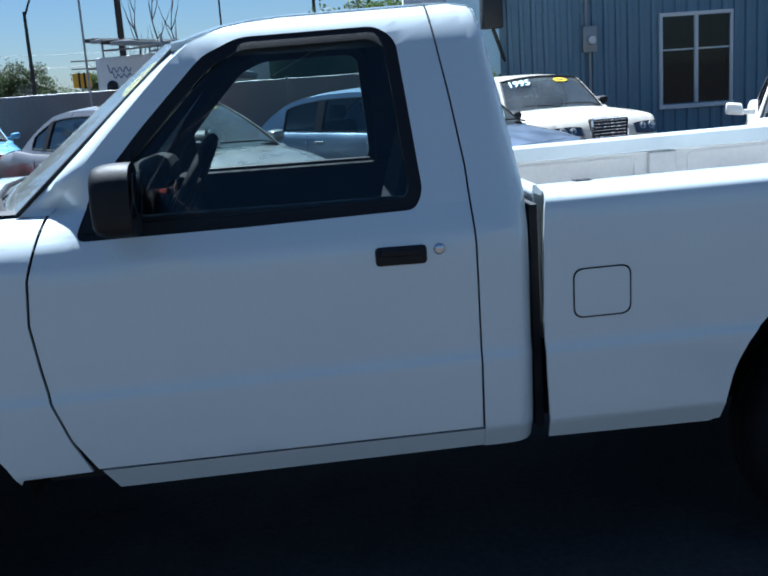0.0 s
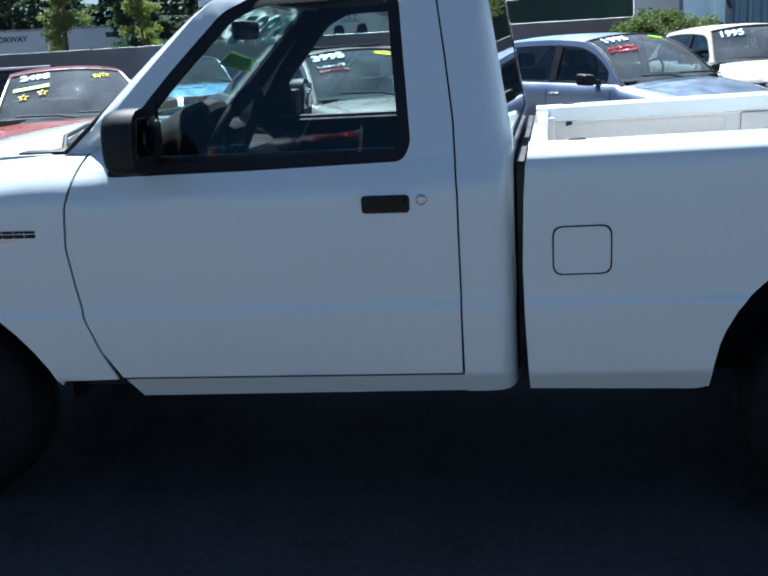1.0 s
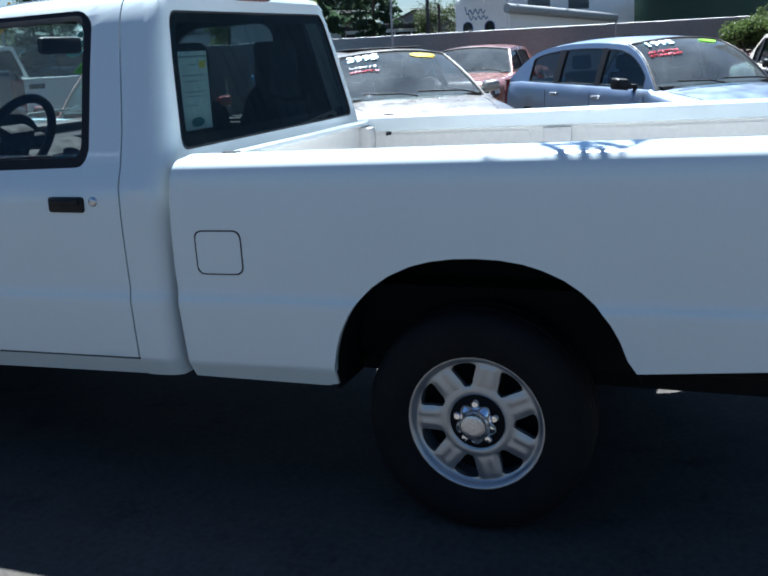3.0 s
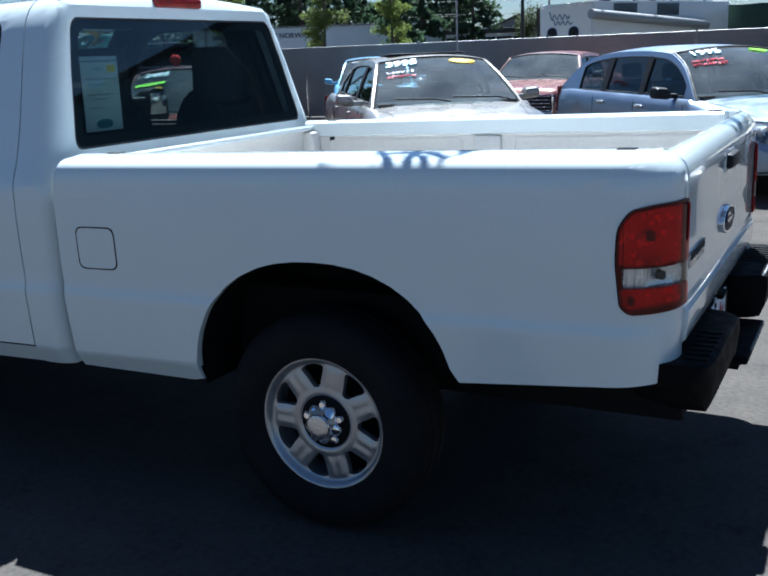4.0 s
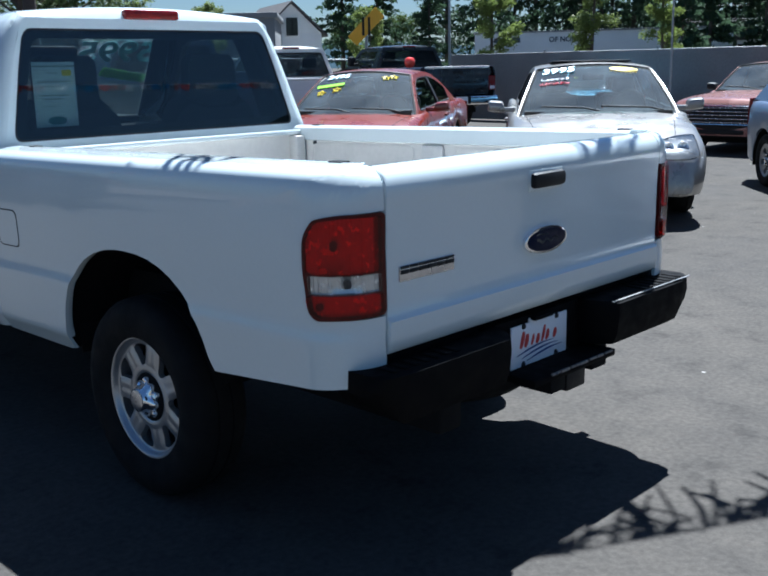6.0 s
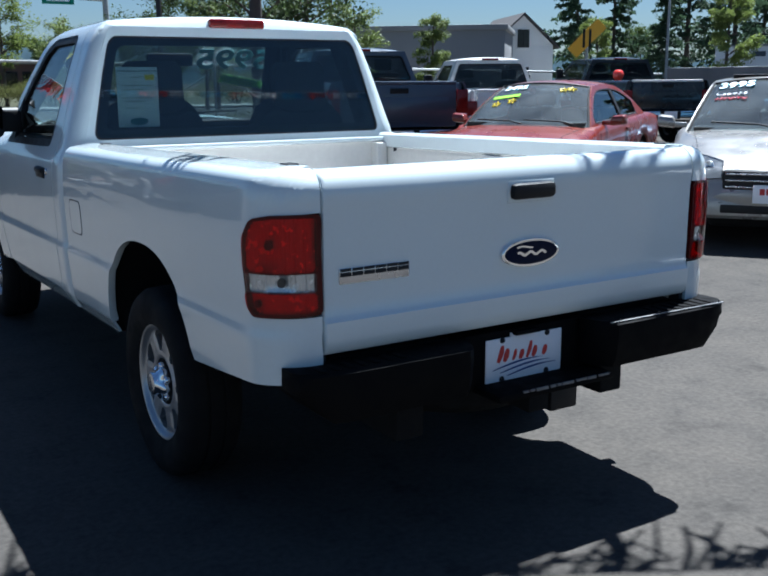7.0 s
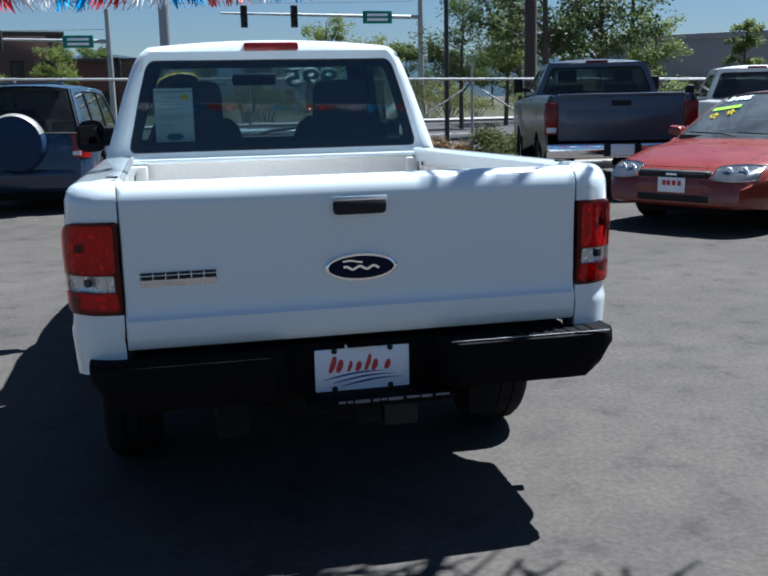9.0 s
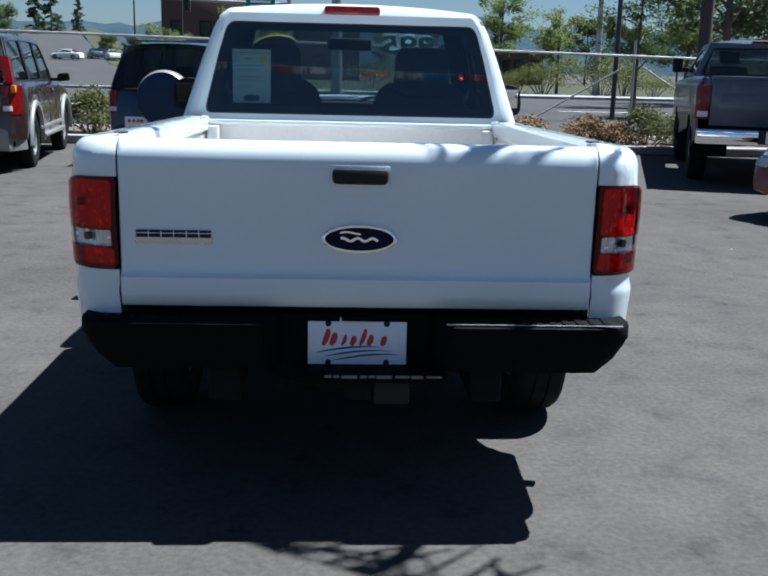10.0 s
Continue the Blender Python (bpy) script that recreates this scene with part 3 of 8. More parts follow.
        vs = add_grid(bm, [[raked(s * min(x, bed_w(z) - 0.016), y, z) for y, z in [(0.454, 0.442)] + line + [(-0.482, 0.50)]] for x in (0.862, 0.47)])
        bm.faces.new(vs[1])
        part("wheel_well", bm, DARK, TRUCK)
        bm = bmesh.new()
        line = [(y, arch(-0.014, 0.4505, 0.42, 0.8605, 2.3, y)) for y in [-0.014 + 0.449 * math.sin(t) for t in steps(-math.pi / 2, math.pi / 2, 36)]]
        line = [(y, z) for y, z in line if z > (0.475 if y > 0 else 0.55)]
        add_grid(bm, [[raked(s * (bed_w(z) - d), y, z + e) for y, z in line] for d, e in ((0.003, 0.0), (0.010, -0.003), (0.026, 0.0), (0.028, 0.006))])
        part("arch_lip", bm, WHITE, TRUCK)
    rows = [[raked(x, y, 0.735 + (0.008 if k % 2 else 0.0)) for y in (0.93, -0.98)] for k, x in enumerate(steps(-0.46, 0.46, 20))]
    part("bed_floor", slab(rows, (0, 0, -0.02)), BEDWHITE, TRUCK)
    for s in (-1, 1):
        for y0, y1 in ((0.47, 0.93), (-0.98, -0.50)):
            part("bed_floor_side", box(s * 0.455, s * 0.79, y0, y1, 0.70, 0.735, 0.0), BEDWHITE, TRUCK)
        part("well_cover", box(s * 0.455, s * 0.866, -0.51, 0.48, 0.866, 0.870, 0.0), DARK, TRUCK)
    part("bed_bulkhead", panel([(-0.70, 0.72), (0.70, 0.72), (0.70, 1.125), (-0.70, 1.125)], [], lambda u, v: raked(u, 0.918, v), lambda u, v: raked(u, 0.935, v)), BEDWHITE, TRUCK)
    part("bulkhead_cap", box(-0.70, 0.70, 0.885, 0.94, 1.105, 1.128, 0.008), WHITE, TRUCK)
    for s in (-1, 1):
        part("corner_post", box(s * 0.64, s * 0.70, 0.86, 0.92, 0.74, 1.10, 0.01), BEDWHITE, TRUCK)
    part("gap_panel", box(-0.80, 0.80, 0.950, 0.972, 0.45, 1.10, 0.0), GAP, TRUCK)
    # tailgate
    prof = [(-0.955, 1.120), (-0.957, 1.140), (-0.964, 1.150), (-0.976, 1.155), (-0.990, 1.154), (-1.003, 1.1495), (-1.015, 1.1415), (-1.025, 1.130), (-1.032, 1.116), (-1.0365, 1.101), (-1.0385, 1.085), (-1.0385, 1.070), (-1.037, 1.055), (-1.0355, 1.03),
            (-1.034, 0.95), (-1.034, 0.80), (-1.035, 0.762), (-1.040, 0.752), (-1.047, 0.745), (-1.046, 0.70), (-1.042, 0.668), (-1.030, 0.656), (-0.985, 0.656), (-0.955, 0.67)]
    bm = bmesh.new()
    xs = [-0.7115, -0.708, -0.699, -0.4, 0.0, 0.4, 0.699, 0.708, 0.7115]
    vs = add_grid(bm, [[raked(x, y + (0.006 if abs(x) > 0.711 else 0.0015 if abs(x) > 0.705 else 0) * (1 if y < -1 else 0), z) for y, z in prof] for x in xs], closed=True)
    bm.faces.new(vs[0])
    bm.faces.new(vs[-1])
    # dark strips added in the gaps beside the gate in place of their shade
    for s in (-1, 1):
        part("gate_gap", box(s * 0.700, s * 0.715, -1.020, -0.975, 0.60, 1.118, 0.0), GAP, TRUCK)
    gate = part("tailgate", bm, WHITE, TRUCK)
    zr = RAKE * 1.035
    handle = part("gate_handle", box(-0.083, 0.083, -1.062, -1.03, 1.034 + zr, 1.082 + zr, 0.014), BLACK, gate, "black plastic tailgate handle")
    part("handle_bezel", box(-0.09, 0.09, -1.040, -1.030, 1.024 + zr, 1.09 + zr, 0.004), WHITE, gate)
    for name, a, b, y0, y1, mat in (("emblem_rim", 0.113, 0.043, -1.0345, -1.046, CHROME), ("emblem_field", 0.103, 0.035, -1.045, -1.0485, BLUE_OVAL)):
        bm = bmesh.new()
        ring = [[Vector((a * math.cos(k * math.tau / 48) * q, y, 0.870 + zr + b * math.sin(k * math.tau / 48) * q)) for k in range(48)] for q, y in ((1, y0), (1, y1 + 0.002), (0.97, y1))]
        vs = add_grid(bm, ring, closed=True)
        bm.faces.new(vs[-1])
        part(name, bm, mat, gate, "dark blue oval emblem with a chrome rim" if name == "emblem_rim" else "")
    # flowing bright strokes on the oval
    for pts, w in (([(-0.056 + 0.112 * t, 0.869 + 0.0045 * math.sin(t * 16 + 0.6)) for t in steps(0, 1, 40)], 0.0040),
                   ([(-0.058 + 0.062 * t, 0.889 + 0.003 * math.sin(5 * t)) for t in steps(0, 1, 8)], 0.0028)):
        rows = []
        q = [Vector((x, -1.0492, z + zr)) for x, z in pts]
        for i, c in enumerate(q):
            d = (q[min(i + 1, len(q) - 1)] - q[max(i - 1, 0)]).normalized()
            rows.append([c + Vector((-d.z, 0, d.x)) * w, c - Vector((-d.z, 0, d.x)) * w])
        part("emblem_stroke", slab(rows, (0, 0.001, 0)), CHROME, gate)
    part("name_badge", box(-0.665, -0.440, -1.0385, -1.033, 0.846 + zr, 0.888 + zr, 0.0015), CHROME_DULL, gate, "dark lettered chrome badge, drawn as plain bars")
    for k in range(6):
        x = -0.662 + k * 0.0372
        part("badge_bar", box(x, x + 0.034, -1.0405, -1.038, 0.880 + zr, 0.888 + zr, 0.001), GAP, gate)
        part("badge_bar", box(x, x + 0.034, -1.0405, -1.038, 0.866 + zr, 0.8775 + zr, 0.001), GAP, gate)
    # bumper
    bumper = None
    wing = [(-1.020, 0.650), (-1.130, 0.650), (-1.143, 0.641), (-1.146, 0.605), (-1.138, 0.535), (-1.124, 0.500), (-1.02, 0.498)]
    for s in (-1, 1):
        rows = []
        for x, top, low, back in ((0.232, 1, 1, 0.085), (0.252, 1, 1, 0.03), (0.285, 1, 1, 0), (0.66, 1, 1, 0), (0.72, 1, 1, 0.003), (0.775, 1, 0.72, 0.010), (0.812, 1, 0.46, 0.03), (0.824, 0.97, 0.42, 0.05)):
            row = []
            for y, z in wing:
                zz = 0.655 - (0.655 - z) * (low if z < 0.6 else top)
                row.append(Vector((s * x, (y if y < -1.1 else -0.93 if x > 0.74 else y) + (back + (0.020 if s < 0 else 0.0)) * (1 if y < -1.1 else 0), zz)))
            rows.append(row)
        bm = bmesh.new()
        vs = add_grid(bm, rows, closed=True)
        bm.faces.new(vs[0])
        bm.faces.new(vs[-1])
        if bumper is None:
            bumper = part("rear_bumper", box(-0.26, 0.26, -1.017, -0.95, 0.474, 0.650, 0.006), BUMPER, TRUCK, "black plastic step bumper with a licence recess")
        part("bumper_wing", bm, BUMPER, bumper)
    part("step_pad", box(-0.19, 0.275, -1.143, -1.0, 0.466, 0.492, 0.009), BUMPER, bumper, "black step pad with a bright edge")
    rng = random.Random(4)
    x = -0.10
    while x < 0.24:
        w = rng.uniform(0.012, 0.05)
        part("step_edge", box(x, x + w, -1.1445, -1.138, 0.486 - rng.uniform(0, 0.003), 0.4925, 0.001), PALE_EDGE, bumper, "broken bright edge of the step")
        x += w + rng.uniform(0.002, 0.012)
    for s in (-1, 1):
        for k in range(7):
            x = s * (0.50 + 0.042 * k)
            part("tread_rib", box(x - 0.010, x + 0.010, -1.122 + (0.018 if s < 0 else 0), -1.045, 0.6495, 0.6535, 0.0015), BUMPER, bumper)
        if s > 0:
            # sunlight along the right wing's edge, painted as a paler strip
            part("bumper_edge", box(0.262, 0.795, -1.136, -1.128, 0.6485, 0.6512, 0.001), PALE_EDGE, bumper, "grey strip painting the sunlit line on the bumper edge")
    part("bumper_bracket", box(-0.70, 0.70, -0.985, -0.90, 0.53, 0.65, 0.01), DARK, bumper)
    plate = part("dealer_plate", box(-0.1525, 0.1525, -1.0265, -1.020, 0.484, 0.628, 0.004), PLATE, TRUCK, "white dealer plate with a red script mark and blue swooshes")
    def brush(name, pts, width, y, mat, parent):
        """A flat painted stroke through points in the plate's plane, thick in the middle."""
        pts = [Vector((x, 0, z)) for x, z in pts]
        rows = []
        for i, q in enumerate(pts):
            d = (pts[min(i + 1, len(pts) - 1)] - pts[max(i - 1, 0)]).normalized()
            n = Vector((-d.z, 0, d.x))
            w = width * (0.45 + 0.55 * math.sin(math.pi * (i + 0.6) / (len(pts) + 0.2)))
            rows.append([q + n * w + Vector((0, y, 0)), q - n * w + Vector((0, y, 0))])
        part(name, slab(rows, (0, 0.0012, 0)), mat, parent)

    # the red mark, drawn as plain slanting strokes of uneven height
    for x, h, w in ((-0.106, 0.052, 0.009), (-0.082, 0.040, 0.010), (-0.048, 0.034, 0.006), (-0.020, 0.030, 0.009), (0.008, 0.052, 0.007), (0.032, 0.034, 0.009), (0.074, 0.030, 0.009)):
        brush("script_stroke", [(x + 0.32 * h * t + 0.003 * math.sin(3 * t), 0.553 + h * t) for t in steps(0, 1, 8)], w, -1.0282, REDP, plate)
    for k in range(3):
        pts = [(-0.125 + 0.028 * k + t * 0.20, -1.0272, 0.530 - 0.012 * k + 0.016 * math.sin(t * 2.2) + 0.004 * t) for t in steps(0, 1, 8)]
        part("swoosh", tube(pts, [0.0006 + 0.0028 * math.sin(math.pi * min(1, i / 8 + 0.05)) for i in range(9)], 6), BLUEP, plate)
    for x in (-0.09, 0.09):
        for z in (0.498, 0.622):
            bm = bmesh.new()
            add_lathe(bm, [(0.0, 0.004), (0.008, 0.004), (0.010, 0.0)], 10, Matrix.Translation((x, -1.0265, z)) @ Matrix.Rotation(-math.pi / 2, 4, "Z"))
            part("plate_screw", bm, GAP, plate)
    part("plate_lamp", box(-0.05, 0.05, -1.045, -1.01, 0.633, 0.647, 0.004), BUMPER, bumper)
    part("plate_tab", box(-0.055, 0.045, -1.0255, -1.0175, 0.626, 0.640, 0.002), PLATE, plate)
    # hitch, spare tyre, exhaust and axle under the bed
    part("hitch_receiver", box(-0.04, 0.04, -1.10, -0.7, 0.40, 0.462, 0.004), DARK, TRUCK)
    bm = box(0.05, 0.16, -1.10, -1.04, 0.385, 0.466, 0.008)
    part("hitch_bracket", bm, BLACK, TRUCK)
    bm = bmesh.new()
    add_lathe(bm, [(0.20, -0.09), (0.28, -0.10), (0.335, -0.06), (0.345, 0.0), (0.335, 0.06), (0.28, 0.10), (0.20, 0.09)], 32, Matrix.Translation((0.0, -0.62, 0.45)) @ Matrix.Rotation(math.pi / 2, 4, "Y"), closed=True)
    part("spare_tyre", bm, RUBBER, TRUCK)
    part("tailpipe", tube([(0.52, 0.4, 0.45), (0.52, -0.40, 0.50), (0.58, -0.60, 0.51), (0.72, -0.70, 0.495), (0.85, -0.735, 0.475)], 0.027, 12), DARK, TRUCK)
    part("rear_axle", tube([(-0.68, 0, 0.345), (-0.14, 0, 0.345), (-0.10, 0, 0.345), (0.10, 0, 0.345), (0.14, 0, 0.345), (0.68, 0, 0.345)], [0.045, 0.045, 0.13, 0.13, 0.045, 0.045], 16), DARK, TRUCK)
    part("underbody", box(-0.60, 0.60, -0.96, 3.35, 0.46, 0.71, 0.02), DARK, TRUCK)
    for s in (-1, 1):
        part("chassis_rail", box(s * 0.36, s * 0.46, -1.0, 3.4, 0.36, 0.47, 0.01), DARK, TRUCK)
        part("mud_flap", box(s * 0.60, s * 0.80, 0.445, 0.455, 0.41, 0.56, 0.002), DARK, TRUCK)


def roof_edge(y):
    return 1.690 - (0.055 * ((y - 1.62) / 0.28) ** 2 if y > 1.62 else 0) - (0.02 * ((1.17 - y) / 0.1) ** 2 if y < 1.17 else 0)


def rear_y(v):
    return 0.980 + max(0.0, v - 1.17) * 0.17


def rear_r(v):
    return 0.07 - 0.025 * min(1, max(0.0, (v - 1.17) / 0.45))


def ease(t):
    t = min(1.0, max(0.0, t))
    return t * t * (3 - 2 * t)


def shoulder(u, v):
    """Half width of the cab's side; towards the windscreen's foot it curves in to meet the wing."""
    w = cab_w(v)
    return w + min(0.0, width_at(SIDE + FENDER_TOP, v) - w) * ease((u - 2.10) / 0.20) * ease((1.36 - v) / 0.15)


def cab_point(s, u, v, off=0.0):
    """The cab's skin: flat along the side, then round the rear corner."""
    w, r = shoulder(u, v), rear_r(v)
    yc = rear_y(v) + r
    if u >= yc:
        return raked(s * (w + off), u, v)
    a = min(math.pi / 2, (yc - u) / r)
    return raked(s * (w - r + (r + off) * math.cos(a)), yc - (r + off) * math.sin(a), v)


SEAM = [(1.138, 0.438), (1.138, 0.727), (1.139, 1.04), (1.150, 1.245), (1.172, 1.42), (1.190, 1.54), (1.205, 1.64), (1.210, 1.684)]
WINDOW = [(2.205, 1.138), (2.165, 1.246), (2.012, 1.418), (1.838, 1.595), (1.735, 1.638), (1.355, 1.638), (1.304, 1.598), (1.268, 1.185), (1.292, 1.140), (1.75, 1.136)]


def build_cab():
    front = [(2.285, 1.205), (2.303, 1.139), (2.327, 1.051), (2.337, 0.93), (2.323, 0.806), (2.309, 0.712), (2.27, 0.599), (2.212, 0.509)]
    win = rounded(WINDOW, 0.03)
    for s in (-1, 1):
        out = front + [(1.1395, 0.509)] + SEAM[1:] + [(1.4, 1.684), (1.62, 1.684), (1.72, roof_edge(1.72) - 0.006), (1.80, roof_edge(1.80) - 0.006), (1.87, roof_edge(1.87) - 0.012), (1.93, 1.585), (2.10, 1.41), (2.20, 1.302)]
        door = part("door", panel(out, [win], lambda u, v: cab_point(s, u, v), lambda u, v: cab_point(s, u, v, -0.014), [1.3, 1.5, 1.7, 1.9] + steps(2.1, 2.32, 11), CAB_V + steps(1.085, 1.29, 20)), WHITE, TRUCK)
        seal_in = rounded([(2.14, 1.170), (2.105, 1.262), (1.98, 1.40), (1.818, 1.566), (1.728, 1.604), (1.372, 1.604), (1.337, 1.580), (1.303, 1.20), (1.317, 1.172), (1.75, 1.168)], 0.03)
        part("window_seal", panel(rounded([(u, v) for u, v in WINDOW], 0.03), [seal_in], lambda u, v: cab_point(s, u, v, -0.004), lambda u, v: cab_point(s, u, v, -0.03), steps(2.08, 2.2, 6), CAB_V + steps(1.12, 1.28, 8)), BLACK, door, "black rubber window surround")
        pane = part("door_glass", panel(seal_in, [], lambda u, v: cab_point(s, u, v, -0.015), lambda u, v: cab_point(s, u, v, -0.019), [], CAB_V), CLEAR, door)
        pane.visible_shadow = False
        tri = rounded([(2.19, 1.158), (2.145, 1.25), (2.045, 1.36), (2.03, 1.16)], 0.01)
        part("mirror_sail", panel(tri, [], lambda u, v: cab_point(s, u, v, 0.002), lambda u, v: cab_point(s, u, v, -0.02), steps(2.06, 2.18, 6), CAB_V + steps(1.12, 1.28, 8)), BLACK, door)
        hz = lambda y: -RAKE * y
        w = cab_w(1.05)
        handle = part("door_handle", box(s * (w - 0.012), s * (w + 0.012), 1.272, 1.412, 0.998 + hz(1.34), 1.050 + hz(1.34), 0.012), BLACK, door, "black recessed door handle")
        part("handle_pull", box(s * (w + 0.004), s * (w + 0.020), 1.285, 1.400, 1.024 + hz(1.34), 1.046 + hz(1.34), 0.008), BLACK, handle)
        bm = bmesh.new()
        add_lathe(bm, [(0.0, 0.006), (0.010, 0.006), (0.014, 0.004), (0.016, 0.0)], 18, Matrix.Translation((s * (w + 0.002), 1.238, 1.033 + hz(1.238))) @ Matrix.Scale(s, 4, (1, 0, 0)))
        part("door_lock", bm, CHROME_DULL, door, "round steel key lock")
        # inner door trim
        part("door_trim", box(s * 0.735, s * 0.80, 1.20, 2.24, 0.55, 1.135, 0.02), DASH, door)
        part("window_sill", box(s * 0.76, s * 0.815, 1.30, 2.10, 1.118, 1.15, 0.008), BLACK, door)
        up = [(2.22, 1.12), (2.20, 1.22), (2.065, 1.405), (1.90, 1.60), (1.80, 1.668), (1.6, 1.675), (1.25, 1.675), (1.20, 1.6), (1.18, 1.4), (1.16, 1.12)]
        part("door_lining", panel(up, [win], lambda u, v: cab_point(s, u, v, -0.0155), lambda u, v: cab_point(s, u, v, -0.04), steps(2.06, 2.2, 7), CAB_V + steps(1.12, 1.28, 8)), DASH, door)
        # cab side behind the door
        out = [(y - 0.0055, v) for y, v in SEAM] + [(1.15, 1.686), (1.10, roof_edge(1.10) - 0.006)]
        out += [(rear_y(v) + rear_r(v) - rear_r(v) * math.pi / 2, v) for v in (1.66, 1.62, 1.5, 1.35, 1.17, 1.1, 0.8, 0.455)]
        out += [(1.0, 0.440), (1.08, 0.438), (1.131, 0.438)]
        us = [1.12 - 0.02 * k for k in range(12)]
        part("cab_corner", panel(out, [], lambda u, v: cab_point(s, u, v), lambda u, v: cab_point(s, u, v, -0.014), us, CAB_V), WHITE, TRUCK)
        # sill
        out = [(2.205, 0.501), (1.10, 0.501), (1.10, 0.440), (2.17, 0.432)]
        part("rocker_panel", panel(out, [], lambda u, v: raked(s * (cab_w(v) - 0.004), u, v), lambda u, v: raked(s * (cab_w(v) - 0.06), u, v), [], [0.445, 0.46, 0.475, 0.49]), WHITE, TRUCK)
        # dark frame behind the seams
        part("door_frame", panel([(2.36, 0.47), (1.07, 0.47), (1.07, 1.10), (2.36, 1.10)], [], lambda u, v: raked(s * (cab_w(v) - 0.03), u, v), lambda u, v: raked(s * (cab_w(v) - 0.045), u, v), [], [v for v in CAB_V if v < 1.1]), GAP, TRUCK)
        out = [(1.27, 1.10), (1.10, 1.10), (1.17, 1.66), (1.30, 1.66)]
        part("pillar_trim", panel(out, [], lambda u, v: raked(s * (cab_w(v) - 0.022), u, v), lambda u, v: raked(s * (cab_w(v) - 0.06), u, v), [], [v for v in CAB_V if v > 1.04]), DASH, TRUCK)
        # windscreen pillar
        rows = []
        for t in steps(0, 1, 24):
            v = 1.205 + (1.632 - 1.205) * t
            y = float(np.interp(v, (1.205, 1.302, 1.41, 1.585, 1.632), (2.285, 2.20, 2.10, 1.93, 1.874)))
            d = Vector((s * (shoulder(y, v) - 0.001), y, v))
            g = Vector((s * (0.735 - 0.155 * t), 2.37 + (1.905 - 2.37) * t, 1.207 + 0.428 * t))
            mid = (d + g) / 2 + Vector((s * 0.010, 0.013, 0.005)) * ease(t / 0.25) * (1 - t**6)
            rows.append([raked(*d), raked(*(d * 0.75 + mid * 0.25 + Vector((s * 0.004, 0.003, 0)) * ease(t / 0.25))), raked(*mid), raked(*(g * 0.7 + mid * 0.3)), raked(*g)])
        part("windscreen_pillar", slab(rows, (-s * 0.03, -0.01, 0)), WHITE, TRUCK)
        part("windscreen_seal", tube([r[-1] + Vector((s * 0.002, 0.004, 0.003)) for r in rows], 0.0065, 8), GAP, TRUCK, "black rubber windscreen seal")
        part("pillar_lining", slab([[p + Vector((-s * 0.034, -0.0125, -0.002)) for p in r] for r in rows], (-s * 0.012, -0.012, 0)), DASH, TRUCK)
        # door mirror
        m = Matrix.Translation((0, 0, -RAKE * 2.0))
        bm = bmesh.new()
        rows = []
        for y, k in ((2.11, 0.42), (2.107, 0.60), (2.098, 0.78), (2.08, 0.92), (2.055, 1.0), (2.025, 1.0), (2.012, 0.97)):
            cx, cz, hw, hh = 0.962, 1.250, 0.088 * (0.6 + 0.4 * k), 0.094 * (0.7 + 0.3 * k)
            o = rounded([(cx - hw, cz - hh), (cx + hw, cz - hh), (cx + hw * 0.82, cz + hh * 0.96), (cx - hw * 0.92, cz + hh)], 0.07)
            rows.append([m @ Vector((s * x, y, z)) for x, z in o])
        vs = add_grid(bm, rows, closed=True)
        bm.faces.new(vs[0])
        bm.faces.new(vs[-1])
        add_box(bm, s * 0.79, s * 0.90, 2.02, 2.08, 1.19 - 0.036, 1.30 - 0.036, 0.015)
        mir = part("door_mirror", bm, BLACK, TRUCK, "black plastic door mirror")
        part("mirror_glass", box(s * 0.892, s * 1.022, 2.005, 2.0115, 1.190 - 0.036, 1.318 - 0.036, 0.003, Matrix.Translation((s * 0.97, 2.009, 1.22)) @ Matrix.Rotation(radians(8), 4, "X") @ Matrix.Translation((-s * 0.97, -2.009, -1.22))), MIRROR_DIM if s < 0 else CHROME, mir, "mirror glass coloured as dark as its reflection" if s < 0 else "bright mirror glass")
    # rear wall with its window
    def wall(u, v, off=0.0):
        return raked(u * (cab_w(v) - rear_r(v)), rear_y(v) - off, v)

    hole = rounded([(-0.955, 1.172), (0.955, 1.172), (0.972, 1.618), (-0.972, 1.618)], 0.05, 6)
    cuts = [1.0, 1.1, 1.17, 1.25, 1.35, 1.45, 1.55, 1.62, 1.65]
    part("cab_rear_wall", panel([(-1, 0.70), (1, 0.70), (1, 1.172), (1, 1.66), (-1, 1.66), (-1, 1.172)], [hole], wall, lambda u, v: wall(u, v, -0.014), [-0.5, 0, 0.5], cuts), WHITE, TRUCK)
    glass_out = rounded([(-0.945, 1.180), (0.945, 1.180), (0.962, 1.610), (-0.962, 1.610)], 0.048, 6)
    glass_in = rounded([(-0.890, 1.212), (0.890, 1.212), (0.895, 1.578), (-0.895, 1.578)], 0.045, 6)
    part("rear_window_seal", panel(hole, [glass_out], lambda u, v: wall(u, v, -0.001), lambda u, v: wall(u, v, -0.014), [], cuts), GAP, TRUCK)
    part("glass_band", panel(glass_out, [glass_in], lambda u, v: wall(u, v, -0.0095), lambda u, v: wall(u, v, -0.0115), [], cuts), GAP, TRUCK, "black printed band round the rear glass")
